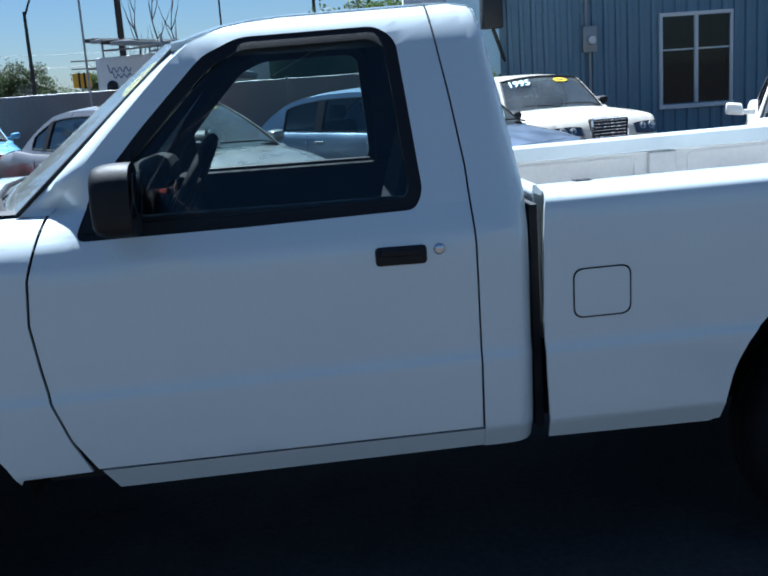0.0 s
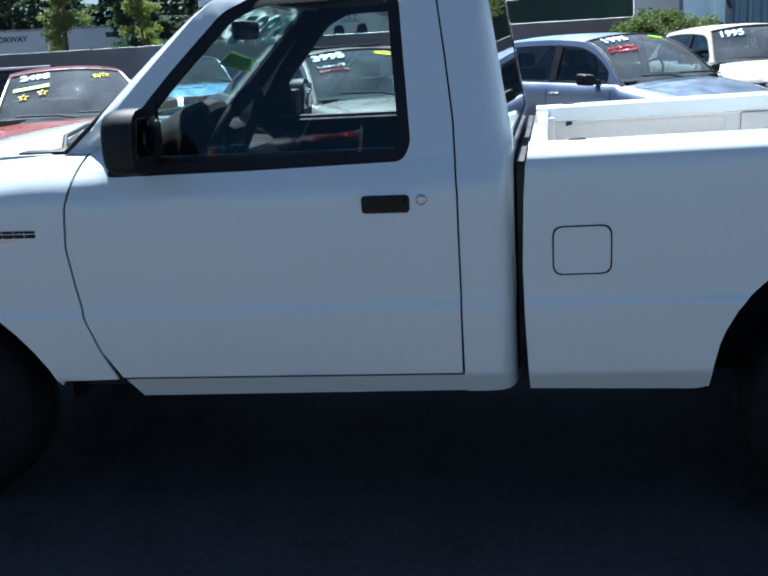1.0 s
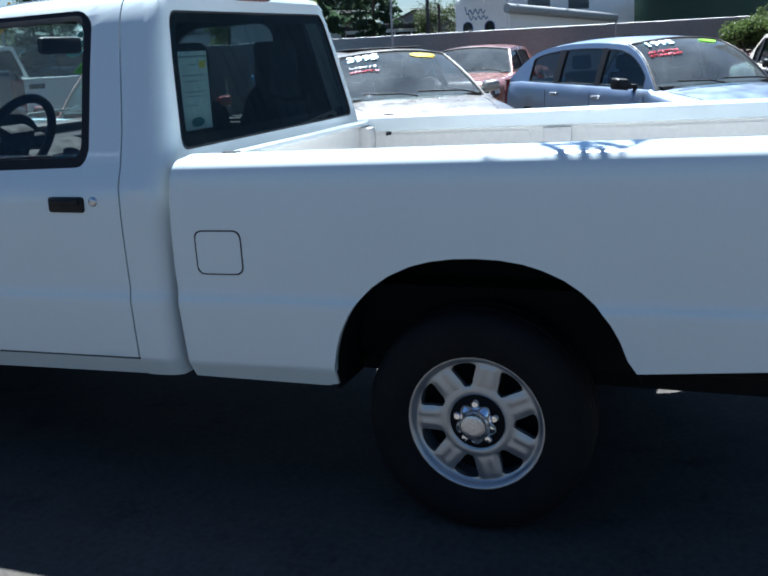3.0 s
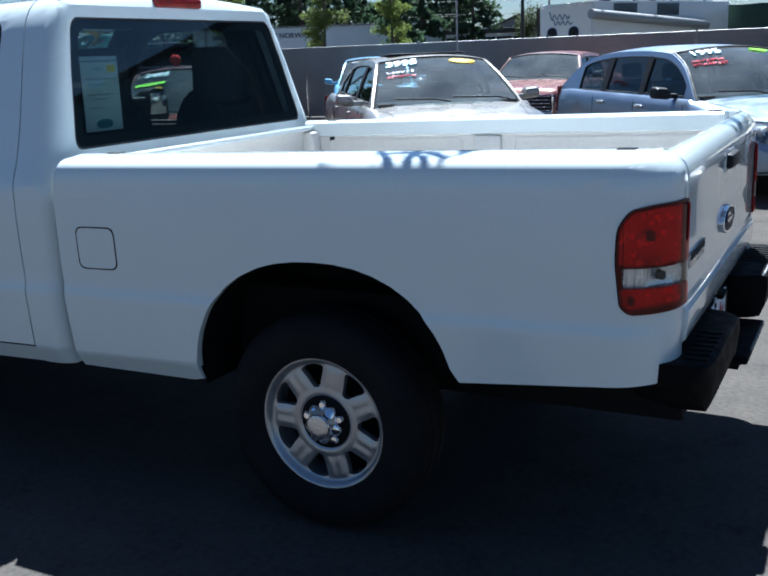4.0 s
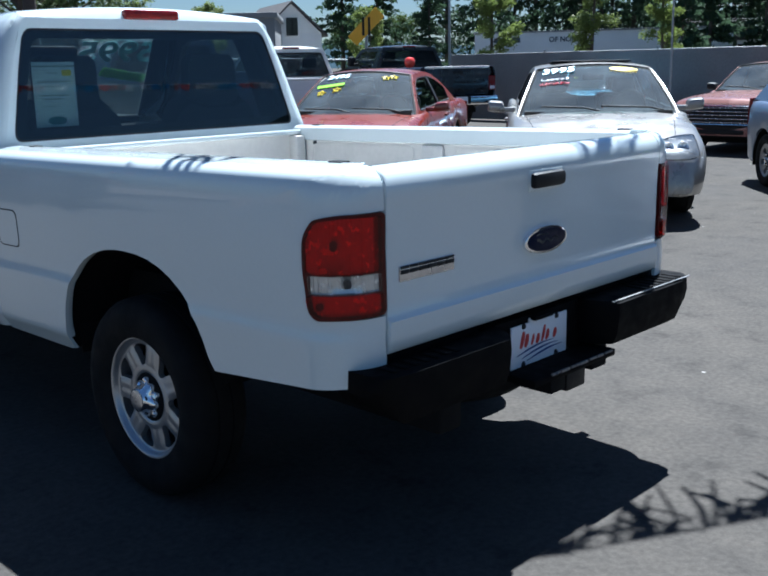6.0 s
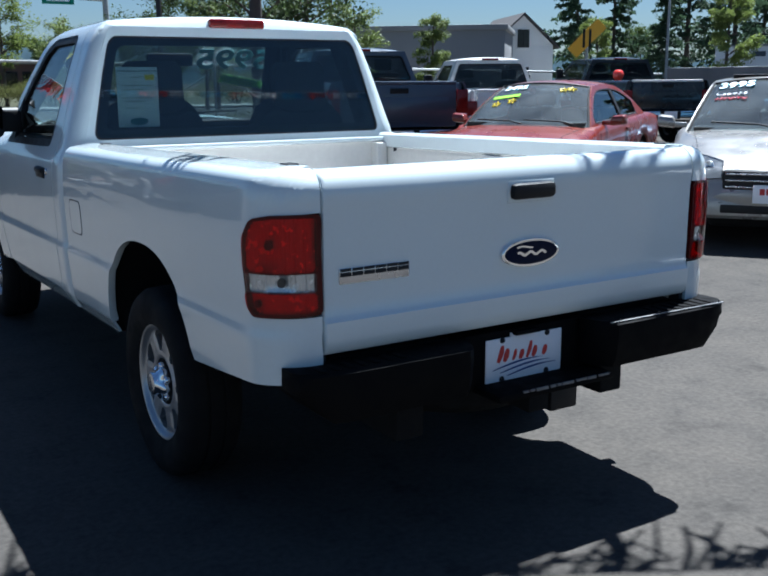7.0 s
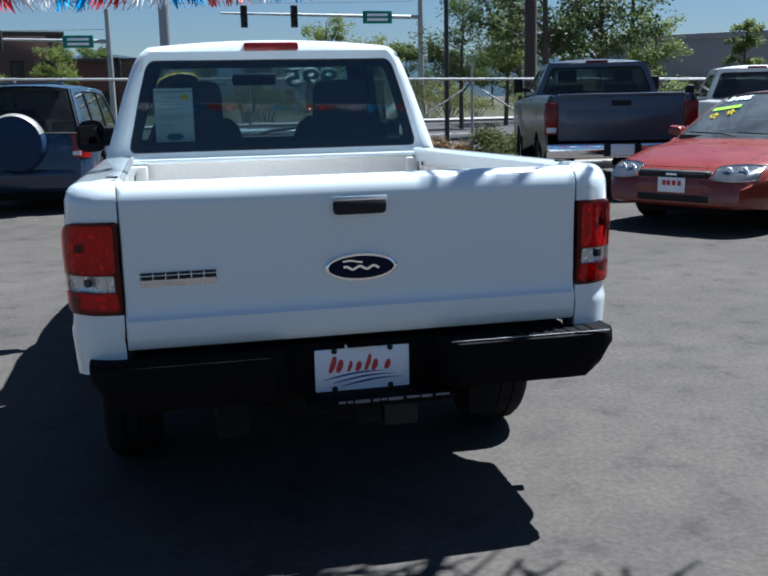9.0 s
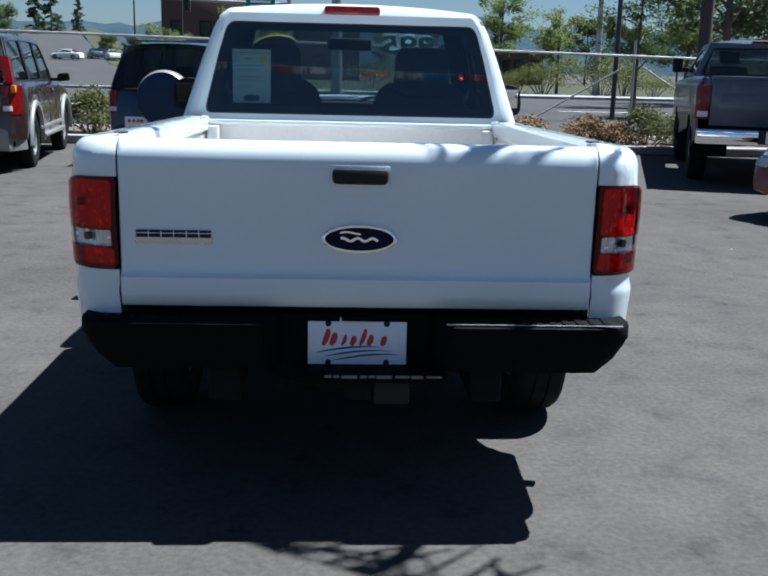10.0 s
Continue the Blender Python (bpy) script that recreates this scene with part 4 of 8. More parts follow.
    pane = part("rear_window", panel(glass_out, [], lambda u, v: wall(u, v, -0.004), lambda u, v: wall(u, v, -0.008), [], cuts), REAR_TINT, TRUCK)
    pane.visible_shadow = False
    # roof
    ys = [1.068, 1.074, 1.085, 1.10, 1.13, 1.17, 1.3, 1.45, 1.6, 1.7, 1.78, 1.84, 1.885, 1.92]
    rows = []
    for y in ys:
        ze = roof_edge(min(y, 1.90)) - (0.03 * (1.085 - y) / 0.017 if y < 1.085 else 0)
        xe = cab_w(min(ze, 1.688))
        rows.append([raked(q * xe, y + 0.045 * (1 - q * q) * (1 if y > 1.7 else 0), ze + 0.03 * (1 - q * q) * (1 if y > 1.085 else 0.6)) for q in steps(-1, 1, 16)])
    part("roof", slab(rows, (0, 0, -0.02)), WHITE, TRUCK)
    lamp = part("high_brake_lamp", box(-0.138, 0.138, 1.052, 1.10, 1.641, 1.683, 0.012), DULL_RED, TRUCK, "red high-mounted brake lamp")
    part("headliner", box(-0.56, 0.56, 1.10, 1.86, 1.60, 1.625, 0.01), CLOTH, TRUCK)
    # windscreen
    rows = []
    for t in steps(0, 1, 6):
        rows.append([raked(q * (0.735 - 0.155 * t), 2.37 - 0.465 * t + 0.19 * (1 - q * q) * (1 - 0.45 * t), 1.207 + 0.428 * t + 0.026 * (1 - q * q)) for q in steps(-1, 1, 14)])
    ws = part("windscreen", slab(rows, (0, -0.005, 0)), SCREEN, TRUCK)
    ws.visible_shadow = False
    mt = raked(0.41, 2.050, 1.552)
    face = Matrix.Translation(mt) @ Matrix.Rotation(math.pi - 0.18, 4, "Z") @ Matrix.Rotation(radians(40), 4, "X")
    words("5995", 0.22, face @ Matrix.Translation((0, 0, 0.010)), PRICE_WHITE, ws, "price_lettering", 0.0005, bold=0.002)
    words("5995", 0.22, face @ Matrix.Translation((0, 0, 0.006)), PRICE_TEAL, ws, "price_lettering", 0.0005, bold=0.006)
    def on_glass(q, t, lift):
        return raked(q * (0.735 - 0.155 * t), 2.37 - 0.465 * t + 0.19 * (1 - q * q) * (1 - 0.45 * t) + lift, 1.207 + 0.428 * t + 0.026 * (1 - q * q) + lift)

    for name, grow, lift, mat, tag in (("oval_sticker", 1.0, -0.008, YELLOW, "yellow oval sticker"), ("sticker_back", 1.01, -0.012, STICKER_BACK, "back of the oval sticker, its shade painted as dark yellow")):
        o = [(-0.72 + grow * 0.19 * math.cos(a), 0.80 + grow * 0.105 * math.sin(a)) for a in steps(0, math.tau, 30)[:-1]]
        part(name, panel(o, [], lambda q, t: on_glass(q, t, lift), lambda q, t: on_glass(q, t, lift - 0.001), [-0.85, -0.8, -0.72, -0.64, -0.58], [0.74, 0.80, 0.86]), mat, ws, tag)

    part("lime_strip", panel([(0.59, 0.50), (0.95, 0.43), (0.97, 0.535), (0.61, 0.61)], [], lambda q, t: on_glass(q, t, 0.003), lambda q, t: on_glass(q, t, 0.002), steps(0.65, 0.9, 5), []), LIME, ws, "lime green sticker strip")

    def sheet(x0, x1, v0, v1, near):
        return panel([(x0, v0), (x1, v0), (x1, v1), (x0, v1)], [], lambda u, v: raked(u, 1.042 + near, v), lambda u, v: raked(u, 1.043 + near, v))

    paper = part("window_paper", sheet(-0.590, -0.402, 1.222, 1.484, 0.010), PAPER, TRUCK, "pale green-white sales sheet with a yellow tag")
    for x0, w, v in ((-0.53, 0.05, 1.440), (-0.570, 0.14, 1.405), (-0.565, 0.10, 1.385), (-0.565, 0.13, 1.350), (-0.555, 0.09, 1.335), (-0.56, 0.06, 1.305)):
        part("paper_line", sheet(x0, x0 + w, v - 0.002, v + 0.002, 0.0075), FADED_INK, paper)
    part("paper_edge", sheet(-0.588, -0.404, 1.464, 1.470, 0.0075), FADED_INK, paper)
    part("paper_tag", sheet(-0.462, -0.42, 1.428, 1.452, 0.0065), YELLOW, paper, "yellow tag on the sheet")
    oval_pts = [(-0.497 + 0.042 * math.cos(t), 1.247 + 0.017 * math.sin(t)) for t in steps(0, math.tau, 24)[:-1]]
    part("paper_mark", panel(oval_pts, [], lambda u, v: raked(u, 1.0495, v), lambda u, v: raked(u, 1.0505, v)), FADED_TEAL, paper, "faded teal oval mark")
    # cabin
    part("cabin_floor", box(-0.78, 0.78, 1.0, 2.5, 0.60, 0.66, 0.01), DASH, TRUCK)
    part("rear_lining", box(-0.72, 0.72, 1.005, 1.02, 0.66, 1.145, 0.004), DASH, TRUCK)
    rows = []
    for y, z in ((2.46, 1.13), (2.40, 1.165), (2.25, 1.17), (2.12, 1.155), (2.04, 1.11), (2.00, 1.0), (2.03, 0.85)):
        rows.append([raked(x, y, z) for x in (-0.74, -0.6, -0.54, -0.45, -0.3, -0.2, -0.1, 0.2, 0.5, 0.74)])
    part("dashboard", slab(rows, (0, 0.05, -0.06)), DASH, TRUCK)
    rows = [[raked(-0.38 + q * 0.215, y + 0.02 * q * q, 1.155 + h * max(0.0, 1 - abs(q) ** 3) ** 0.6) for q in steps(-1, 1, 16)] for y, h in ((1.985, 0.10), (1.972, 0.145), (1.985, 0.165), (2.02, 0.175), (2.08, 0.16), (2.16, 0.115), (2.24, 0.055), (2.30, 0.012))]
    part("instrument_hood", slab(rows, (0, 0.01, -0.012)), DASH, TRUCK)
    c = raked(-0.37, 1.95, 1.190)
    ax = Matrix.Translation(c) @ Matrix.Rotation(radians(28), 4, "X")
    ring = [ax @ Vector((0.19 * math.cos(a), 0, 0.19 * math.sin(a))) for a in steps(0, math.tau, 36)[:-1]]
    sw = part("steering_wheel", tube(ring, 0.018, 10, True), DASH, TRUCK)
    bm = bmesh.new()
    add_box(bm, -0.17, 0.17, 0.0, 0.03, -0.03, 0.02, 0.012, ax)
    add_box(bm, -0.075, 0.075, -0.02, 0.05, -0.07, 0.06, 0.02, ax)
    part("wheel_hub", bm, DASH, sw)
    part("steering_column", tube([c + Vector((0, 0.02, 0)), raked(-0.37, 2.12, 1.0)], 0.05, 12), DASH, TRUCK)
    for x in (-0.39, 0.36):
        rows = []
        for y, z, w in ((1.68, 0.78, 0.24), (1.41, 0.82, 0.25), (1.30, 0.92, 0.25), (1.25, 1.10, 0.25), (1.215, 1.22, 0.24), (1.20, 1.28, 0.215), (1.19, 1.315, 0.17)):
            rows.append([raked(x + q * w, y - 0.03 * (1 - q * q) * (1 if z > 0.9 else 0), z + 0.02 * (abs(q) > 0.7)) for q in (-1, -0.8, -0.5, 0, 0.5, 0.8, 1)])
        seat = part("seat", slab(rows, (0, -0.09, -0.05)), CLOTH, TRUCK, "grey cloth seat")
        rows = [[raked(x + q * 0.135 * k, 1.17 + 0.03 * q * q, z) for q in steps(-1, 1, 8)] for z, k in ((1.27, 1.15), (1.32, 1.05), (1.39, 1.0), (1.46, 1.0), (1.495, 0.93), (1.515, 0.75))]
        part("headrest", slab(rows, (0, -0.07, 0)), CLOTH, seat)
    part("console_seat", box(-0.12, 0.12, 1.12, 1.6, 0.7, 0.95, 0.03), CLOTH, TRUCK)
    part("rear_view_mirror", box(-0.13, 0.13, 1.965, 2.0, 1.485, 1.555, 0.02), BLACK, TRUCK)
    part("belt_strap", box(-0.70, -0.68, 1.135, 1.18, 0.8, 1.50, 0.004), CLOTH, TRUCK)
    # wings and bonnet
    for s in (-1, 1):
        out = [(2.285 + 0.01, 1.205), (2.311, 1.139), (2.335, 1.051), (2.345, 0.93), (2.331, 0.806), (2.317, 0.712), (2.278, 0.599), (2.23, 0.503), (2.42, 0.498)]
        out += [(y, arch(2.87, 0.46, 0.41, 0.85, 1.5, y)) for y in (2.43, 2.46, 2.50, 2.55, 2.60, 2.66, 2.72, 2.80, 2.88, 2.96, 3.04, 3.12, 3.2, 3.26, 3.30, 3.32)]
        out += [(3.33, 0.50), (3.50, 0.52), (3.56, 0.70), (3.575, 0.95), (3.55, 1.04), (3.4, 1.095), (3.2, 1.13), (2.9, 1.172), (2.6, 1.198), (2.45, 1.205)]

        def wing_point(u, v, off=0.0):
            lift = 0.115 * max(0.0, (u - 2.5)) ** 1.1
            w = width_at(SIDE + FENDER_TOP, v + (lift if v > 1.0 else lift * max(0, (v - 0.8) / 0.2)))
            return raked(s * (w - 0.05 * max(0, (u - 2.45) / 1.1) ** 2 + off), u, v)

        part("wing", panel(out, [], wing_point, lambda u, v: wing_point(u, v, -0.012), steps(2.32, 3.54, 30), [v for v, _ in SIDE[2:]] + steps(1.0, 1.20, 20)), WHITE, TRUCK)
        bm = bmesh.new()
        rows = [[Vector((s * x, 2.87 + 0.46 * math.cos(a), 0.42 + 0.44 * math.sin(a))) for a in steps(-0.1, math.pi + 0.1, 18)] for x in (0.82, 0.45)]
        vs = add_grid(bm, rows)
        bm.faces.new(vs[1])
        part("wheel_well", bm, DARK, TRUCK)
        bd = part("side_badge", box(s * 0.868, s * 0.8775, 2.43, 2.66, 0.956 - 0.045, 0.993 - 0.045, 0.001), CHROME_DULL, TRUCK, "dark lettered chrome badge, drawn as plain bars")
        for k in range(6):
            y = 2.435 + k * 0.0375
            part("badge_bar", box(s * 0.874, s * 0.880, y, y + 0.034, 0.985 - 0.045, 0.993 - 0.045, 0.0005), GAP, bd)
            part("badge_bar", box(s * 0.874, s * 0.880, y, y + 0.034, 0.971 - 0.045, 0.9825 - 0.045, 0.0005), GAP, bd)
        part("headlamp", box(s * 0.50, s * 0.80, 3.50, 3.585, 0.80, 0.98, 0.03), LAMP_GLASS, TRUCK)
    rows = []
    for y, z in ((2.575, 1.208), (2.60, 1.218), (2.70, 1.220), (2.9, 1.195), (3.15, 1.15), (3.4, 1.09), (3.53, 1.03), (3.56, 0.99)):
        e = 0.71 if y < 3.2 else 0.71 - 0.05 * (y - 3.2) / 0.36
        rows.append([raked(q * e, y - (0.16 * q * q if y < 2.65 else 0.05 * q * q if y > 3.3 else 0), z + 0.040 * (1 - q * q) - 0.012 * q**4) for q in steps(-1, 1, 16)])
    part("bonnet", slab(rows, (0, 0, -0.02)), WHITE, TRUCK)
    part("cowl_grille", box(-0.70, 0.70, 2.34, 2.56, 1.13, 1.172, 0.01), BLACK, TRUCK)
    part("grille", box(-0.5, 0.5, 3.52, 3.57, 0.72, 0.94, 0.02), BLACK, TRUCK)
    part("front_bumper", box(-0.84, 0.84, 3.46, 3.62, 0.44, 0.66, 0.05), CHROME_DULL, TRUCK)
    part("front_panel", box(-0.78, 0.78, 3.44, 3.52, 0.5, 1.0, 0.02), DARK, TRUCK)
    for x0, x1, yy in ((-0.62, -0.05, 2.44), (0.02, 0.60, 2.46)):
        arm = part("wiper", tube([raked(x0, yy, 1.20), raked(x0 + 0.12, yy + 0.05, 1.245), raked((x0 + x1) / 2 + 0.06, yy + 0.085 - 0.05 * (yy > 2.45), 1.262), raked(x1, yy + 0.09 - 0.10 * (yy > 2.45), 1.268)], [0.012, 0.009, 0.009, 0.006], 8), BLACK, TRUCK)
    for s in (-1, 1):
        wheel(TRUCK, s * 0.745, 0.0, 0.345, 0.22, s, 0.222, 7, None, "domed")
        wheel(TRUCK, s * 0.740, 2.895, 0.345, 0.22, s, 0.222, 7, None, "domed")


BLUE_OVAL = material("oval_blue", (0.005, 0.008, 0.028), 0.45, 0, 0.05, 30, 200, coat=0.0, spec=0.08)
PRICE_TEAL = material("teal_window_paint", (0.40, 0.82, 0.82), 0.5, 0, 0.08, 30, 200)
# darker copy of the sticker's yellow, carrying the shade on its back
STICKER_BACK = material("shaded_sticker_yellow", (0.16, 0.15, 0.05), 0.6, 0, 0.1, 30, 200)
FADED_INK = material("faded_ink", (0.30, 0.38, 0.38), 0.7, 0, 0.1, 10, 100)
FADED_TEAL = material("faded_teal", (0.06, 0.22, 0.24), 0.7, 0, 0.1, 10, 100)
PALE_EDGE = material("pale_edge", (0.16, 0.16, 0.165), 0.45, 0.3, 0.3, 40, 300)
# mirror glass with a dark reflection painted in as near-black colour
MIRROR_DIM = material("dark_reflection_mirror", (0.03, 0.032, 0.035), 0.08, 1.0, 0.01, 5, 50)
build_bed()
build_cab()


from mathutils.bvhtree import BVHTree

# ---- parked vehicles ----
def heading(x, y, fx, fy):
    """A ground pose at (x, y) whose +y axis points along (fx, fy)."""
    return Matrix.Translation((x, y, 0)) @ Matrix.Rotation(math.atan2(fy, fx) - math.pi / 2, 4, "Z")


def car_paint(name, color, metal=0.35, rough=0.28, coat=0.5):
    return material(name, color, rough, metal, 0.05, 4, 300, coat=coat)


def smooth_at(table, y):
    return float(np.interp(y, [a for a, _ in table], [b for _, b in table]))


def car_body(root, s, paint):
    """The lower shell: wings, doors and sills in one pressed skin with open wheel arches."""
    L, W = s["L"], s["W"]
    top, hw = s["top"], W / 2
    ya = [s["front_axle"], s["front_axle"] - s["wb"]]
    ra = s["wheel_r"] + 0.055
    ys = set(steps(-L / 2, L / 2, 44))
    for a in ya:
        ys |= {a + ra * math.cos(t) for t in steps(0, math.pi, 14)}
    ys |= {s["ws0"] + 0.02, s["ws0"] - 0.03, s["rg0"] - 0.02, s["rg0"] + 0.03}
    ys = sorted(ys)
    rows = []
    for y in ys:
        e = (abs(y) - (L / 2 - 0.55)) / 0.55
        w = hw * (1 - (0.20 if y > 0 else 0.15) * max(0, e) ** 2.6)
        z = smooth_at(top, y)
        zb = s.get("sill", 0.24) + 0.05 * max(0, e) ** 2
        for a in ya:
            d = abs(y - a)
            if d < ra + 1e-4:
                zb = max(zb, s["wheel_r"] * 1.0 + math.sqrt(max(0, ra * ra - d * d)))
        cabin = s["rg0"] < y < s["ws0"]
        sh = z - 0.05 if not cabin else z - 0.015
        mid = 0.52 * (z - 0.25) + 0.25
        side = [(w * 0.955, sh), (w * 0.985, sh - 0.06), (w, mid + 0.05), (w * 0.998, mid - 0.05), (w * 0.975, 0.30), (w * 0.95, zb)]
        side = [(x, max(q, zb + 0.004 * (5 - i))) for i, (x, q) in enumerate(side)]
        if cabin:
            head = [(0, 0.36), (w * 0.72, 0.36), (w * 0.84, 0.42), (w * 0.87, z - 0.02), (w * 0.92, z)]
        else:
            head = [(0, z + 0.02), (w * 0.35, z + 0.017), (w * 0.62, z + 0.006), (w * 0.80, z - 0.008), (w * 0.90, z - 0.025)]
        half = head + side + [(w * 0.80, zb)]
        rows.append([Vector((-x, y, q)) for x, q in reversed(half)] + [Vector((x, y, q)) for x, q in half[1:]])
    bm = bmesh.new()
    vs = add_grid(bm, rows)
    for r in (vs[0], vs[-1]):
        bm.faces.new(r)
    body = part("body", bm, paint, root, smooth=50)
    bm = bmesh.new()
    add_box(bm, -hw * 0.86, hw * 0.86, s["rg0"] + 0.04, s["ws0"] - 0.05, 0.34, 0.40, 0.0)
    part("cabin_floor", bm, DASH, root)
    for a in ya:
        for q in (-1, 1):
            bm = bmesh.new()
            arc = [[Vector((q * x, a + (ra - 0.004) * math.cos(t), s["wheel_r"] + (ra - 0.004) * math.sin(t))) for t in steps(-0.25, math.pi + 0.25, 14)] for x in (hw * 0.97, hw * 0.60)]
            v2 = add_grid(bm, arc)
            bm.faces.new(v2[1])
            part("wheel_well", bm, DARK, root)
            wheel(root, q * (hw - 0.125), a, s["wheel_r"], 0.20, q, s.get("rim_r", 0.20), s.get("spokes", 5), s.get("rim_mat"))
    part("underbody", box(-hw * 0.55, hw * 0.55, -L / 2 + 0.2, L / 2 - 0.2, 0.17, 0.34, 0.03), DARK, root)
    return body


def car_top(root, s, paint):
    """Roof, pillars and glass."""
    hb, hr, H = s["W"] / 2 * 0.89, s["roof_w"], s["H"]
    ws0, ws1, rg1, rg0 = s["ws0"], s["ws1"], s["rg1"], s["rg0"]
    zf, zr = smooth_at(s["top"], ws0 - 0.05), smooth_at(s["top"], rg0 + 0.05)
    zt = H - 0.055

    def wide(z):
        t = max(0.0, min(1.0, (z - (zf - 0.03)) / (zt - zf + 0.03)))
        return hb + (hr - hb) * t ** 1.15

    def top_z(y):
        k = (y - (ws1 + rg1) / 2) / ((ws1 - rg1) / 2)
        return zt - 0.035 * abs(k) ** 2.4

    bend = s.get("bend", 0.05)
    n = 8
    up = [(y, top_z(y)) for y in steps(ws1, rg1, n)]
    fz = [(ws0 + (ws1 - ws0) * t, zf - 0.02 + (top_z(ws1) - zf + 0.02) * t + bend * 0.8 * math.sin(math.pi * t)) for t in steps(0, 1, 6)]
    bz = [(rg1 + (rg0 - rg1) * t, top_z(rg1) + (zr - 0.02 - top_z(rg1)) * t + bend * math.sin(math.pi * t)) for t in steps(0, 1, 6)]
    outline = fz + up[1:-1] + bz
    cuts = steps(min(zf, zr), zt, 7)

    lo = lambda y: float(np.interp(y, [rg0, ws0], [zr, zf])) + 0.012
    wt = lambda y: float(np.interp(y, [p[0] for p in reversed(outline)], [p[1] for p in reversed(outline)])) - 0.055
    edges = s["windows"]
    for q in (-1, 1):
        holes = []
        for y1, y0 in edges:
            lower = [(y, lo(y)) for y in steps(y0, y1, 3)]
            upper = [(y, max(wt(y), lo(y) + 0.02)) for y in steps(y1, y0, 6)]
            loop = lower + upper
            holes.append(rounded(loop, 0.025, 2))
        place = lambda y, z: Vector((q * wide(z), y, z))
        side = part("window_frame", panel(outline, holes, place, lambda y, z: Vector((q * (wide(z) - 0.03), y, z)), [], cuts), paint, root)
        for h in holes:
            part("side_seal", panel(h, [rounded_in(h, 0.016)], lambda y, z: Vector((q * (wide(z) + 0.001), y, z)), lambda y, z: Vector((q * (wide(z) - 0.03), y, z)), [], cuts), BLACK, side)
            g = part("side_window", panel(h, [], lambda y, z: Vector((q * (wide(z) - 0.012), y, z)), lambda y, z: Vector((q * (wide(z) - 0.016), y, z)), [], cuts), s.get("glass", TINT), side)
            g.visible_shadow = False
        for (a0, a1), (b0, b1) in zip(edges, edges[1:]):
            o = [(a1 + 0.008, lo(a1) - 0.006), (a1 + 0.008, wt(a1) + 0.004), (b0 - 0.008, wt(b0) + 0.004), (b0 - 0.008, lo(b0) - 0.006)]
            part("pillar_cover", panel(o, [], lambda y, z: Vector((q * (wide(z) + 0.003), y, z)), lambda y, z: Vector((q * (wide(z) - 0.005), y, z)), [], cuts), BLACK, side)
    # roof
    rows = []
    for y, z in up:
        w = wide(z)
        rows.append([Vector((k * w, y + (0.05 * (1 - k * k) if y > (ws1 + rg1) / 2 else -0.03 * (1 - k * k)), z + 0.05 * (1 - abs(k) ** 2.5))) for k in steps(-1, 1, 12)])
    part("roof", slab(rows, (0, 0, -0.02)), paint, root, smooth=60)
    panes = []
    for name, line, zz in (("windscreen", fz, 0.14), ("rear_window", bz, -0.09)):
        rows = []
        for i, (y, z) in enumerate(line):
            w = wide(z) - 0.03
            f = i / (len(line) - 1)
            b = (1 - f) if zz > 0 else f
            rows.append([Vector((k * w, y + zz * (1 - k * k) * (0.45 + 0.55 * b), z + (0.05 * (1 - k * k) * (1 - b) + 0.012 * (1 - k * k) * b))) for k in steps(-1, 1, 10)])
        p = part(name, slab(rows, (0, -0.005 if zz > 0 else 0.005, 0)), s.get("glass", TINT) if zz < 0 else HAZY, root)
        p.visible_shadow = False
        panes.append((p, rows))
        part("glass_surround", tube([r[0] for r in rows] + [r for r in rows[-1][1:-1]] + [r[-1] for r in reversed(rows)], 0.014, 6), BLACK, p)
    return panes, wide


def rounded_in(loop, d):
    """The same outline, drawn in by about d towards its middle."""
    cy, cz = sum(p[0] for p in loop) / len(loop), sum(p[1] for p in loop) / len(loop)
    hy, hz = max(abs(p[0] - cy) for p in loop), max(abs(p[1] - cz) for p in loop)
    return [(cy + (y - cy) * (1 - d / hy), cz + (z - cz) * (1 - d / hz)) for y, z in loop]


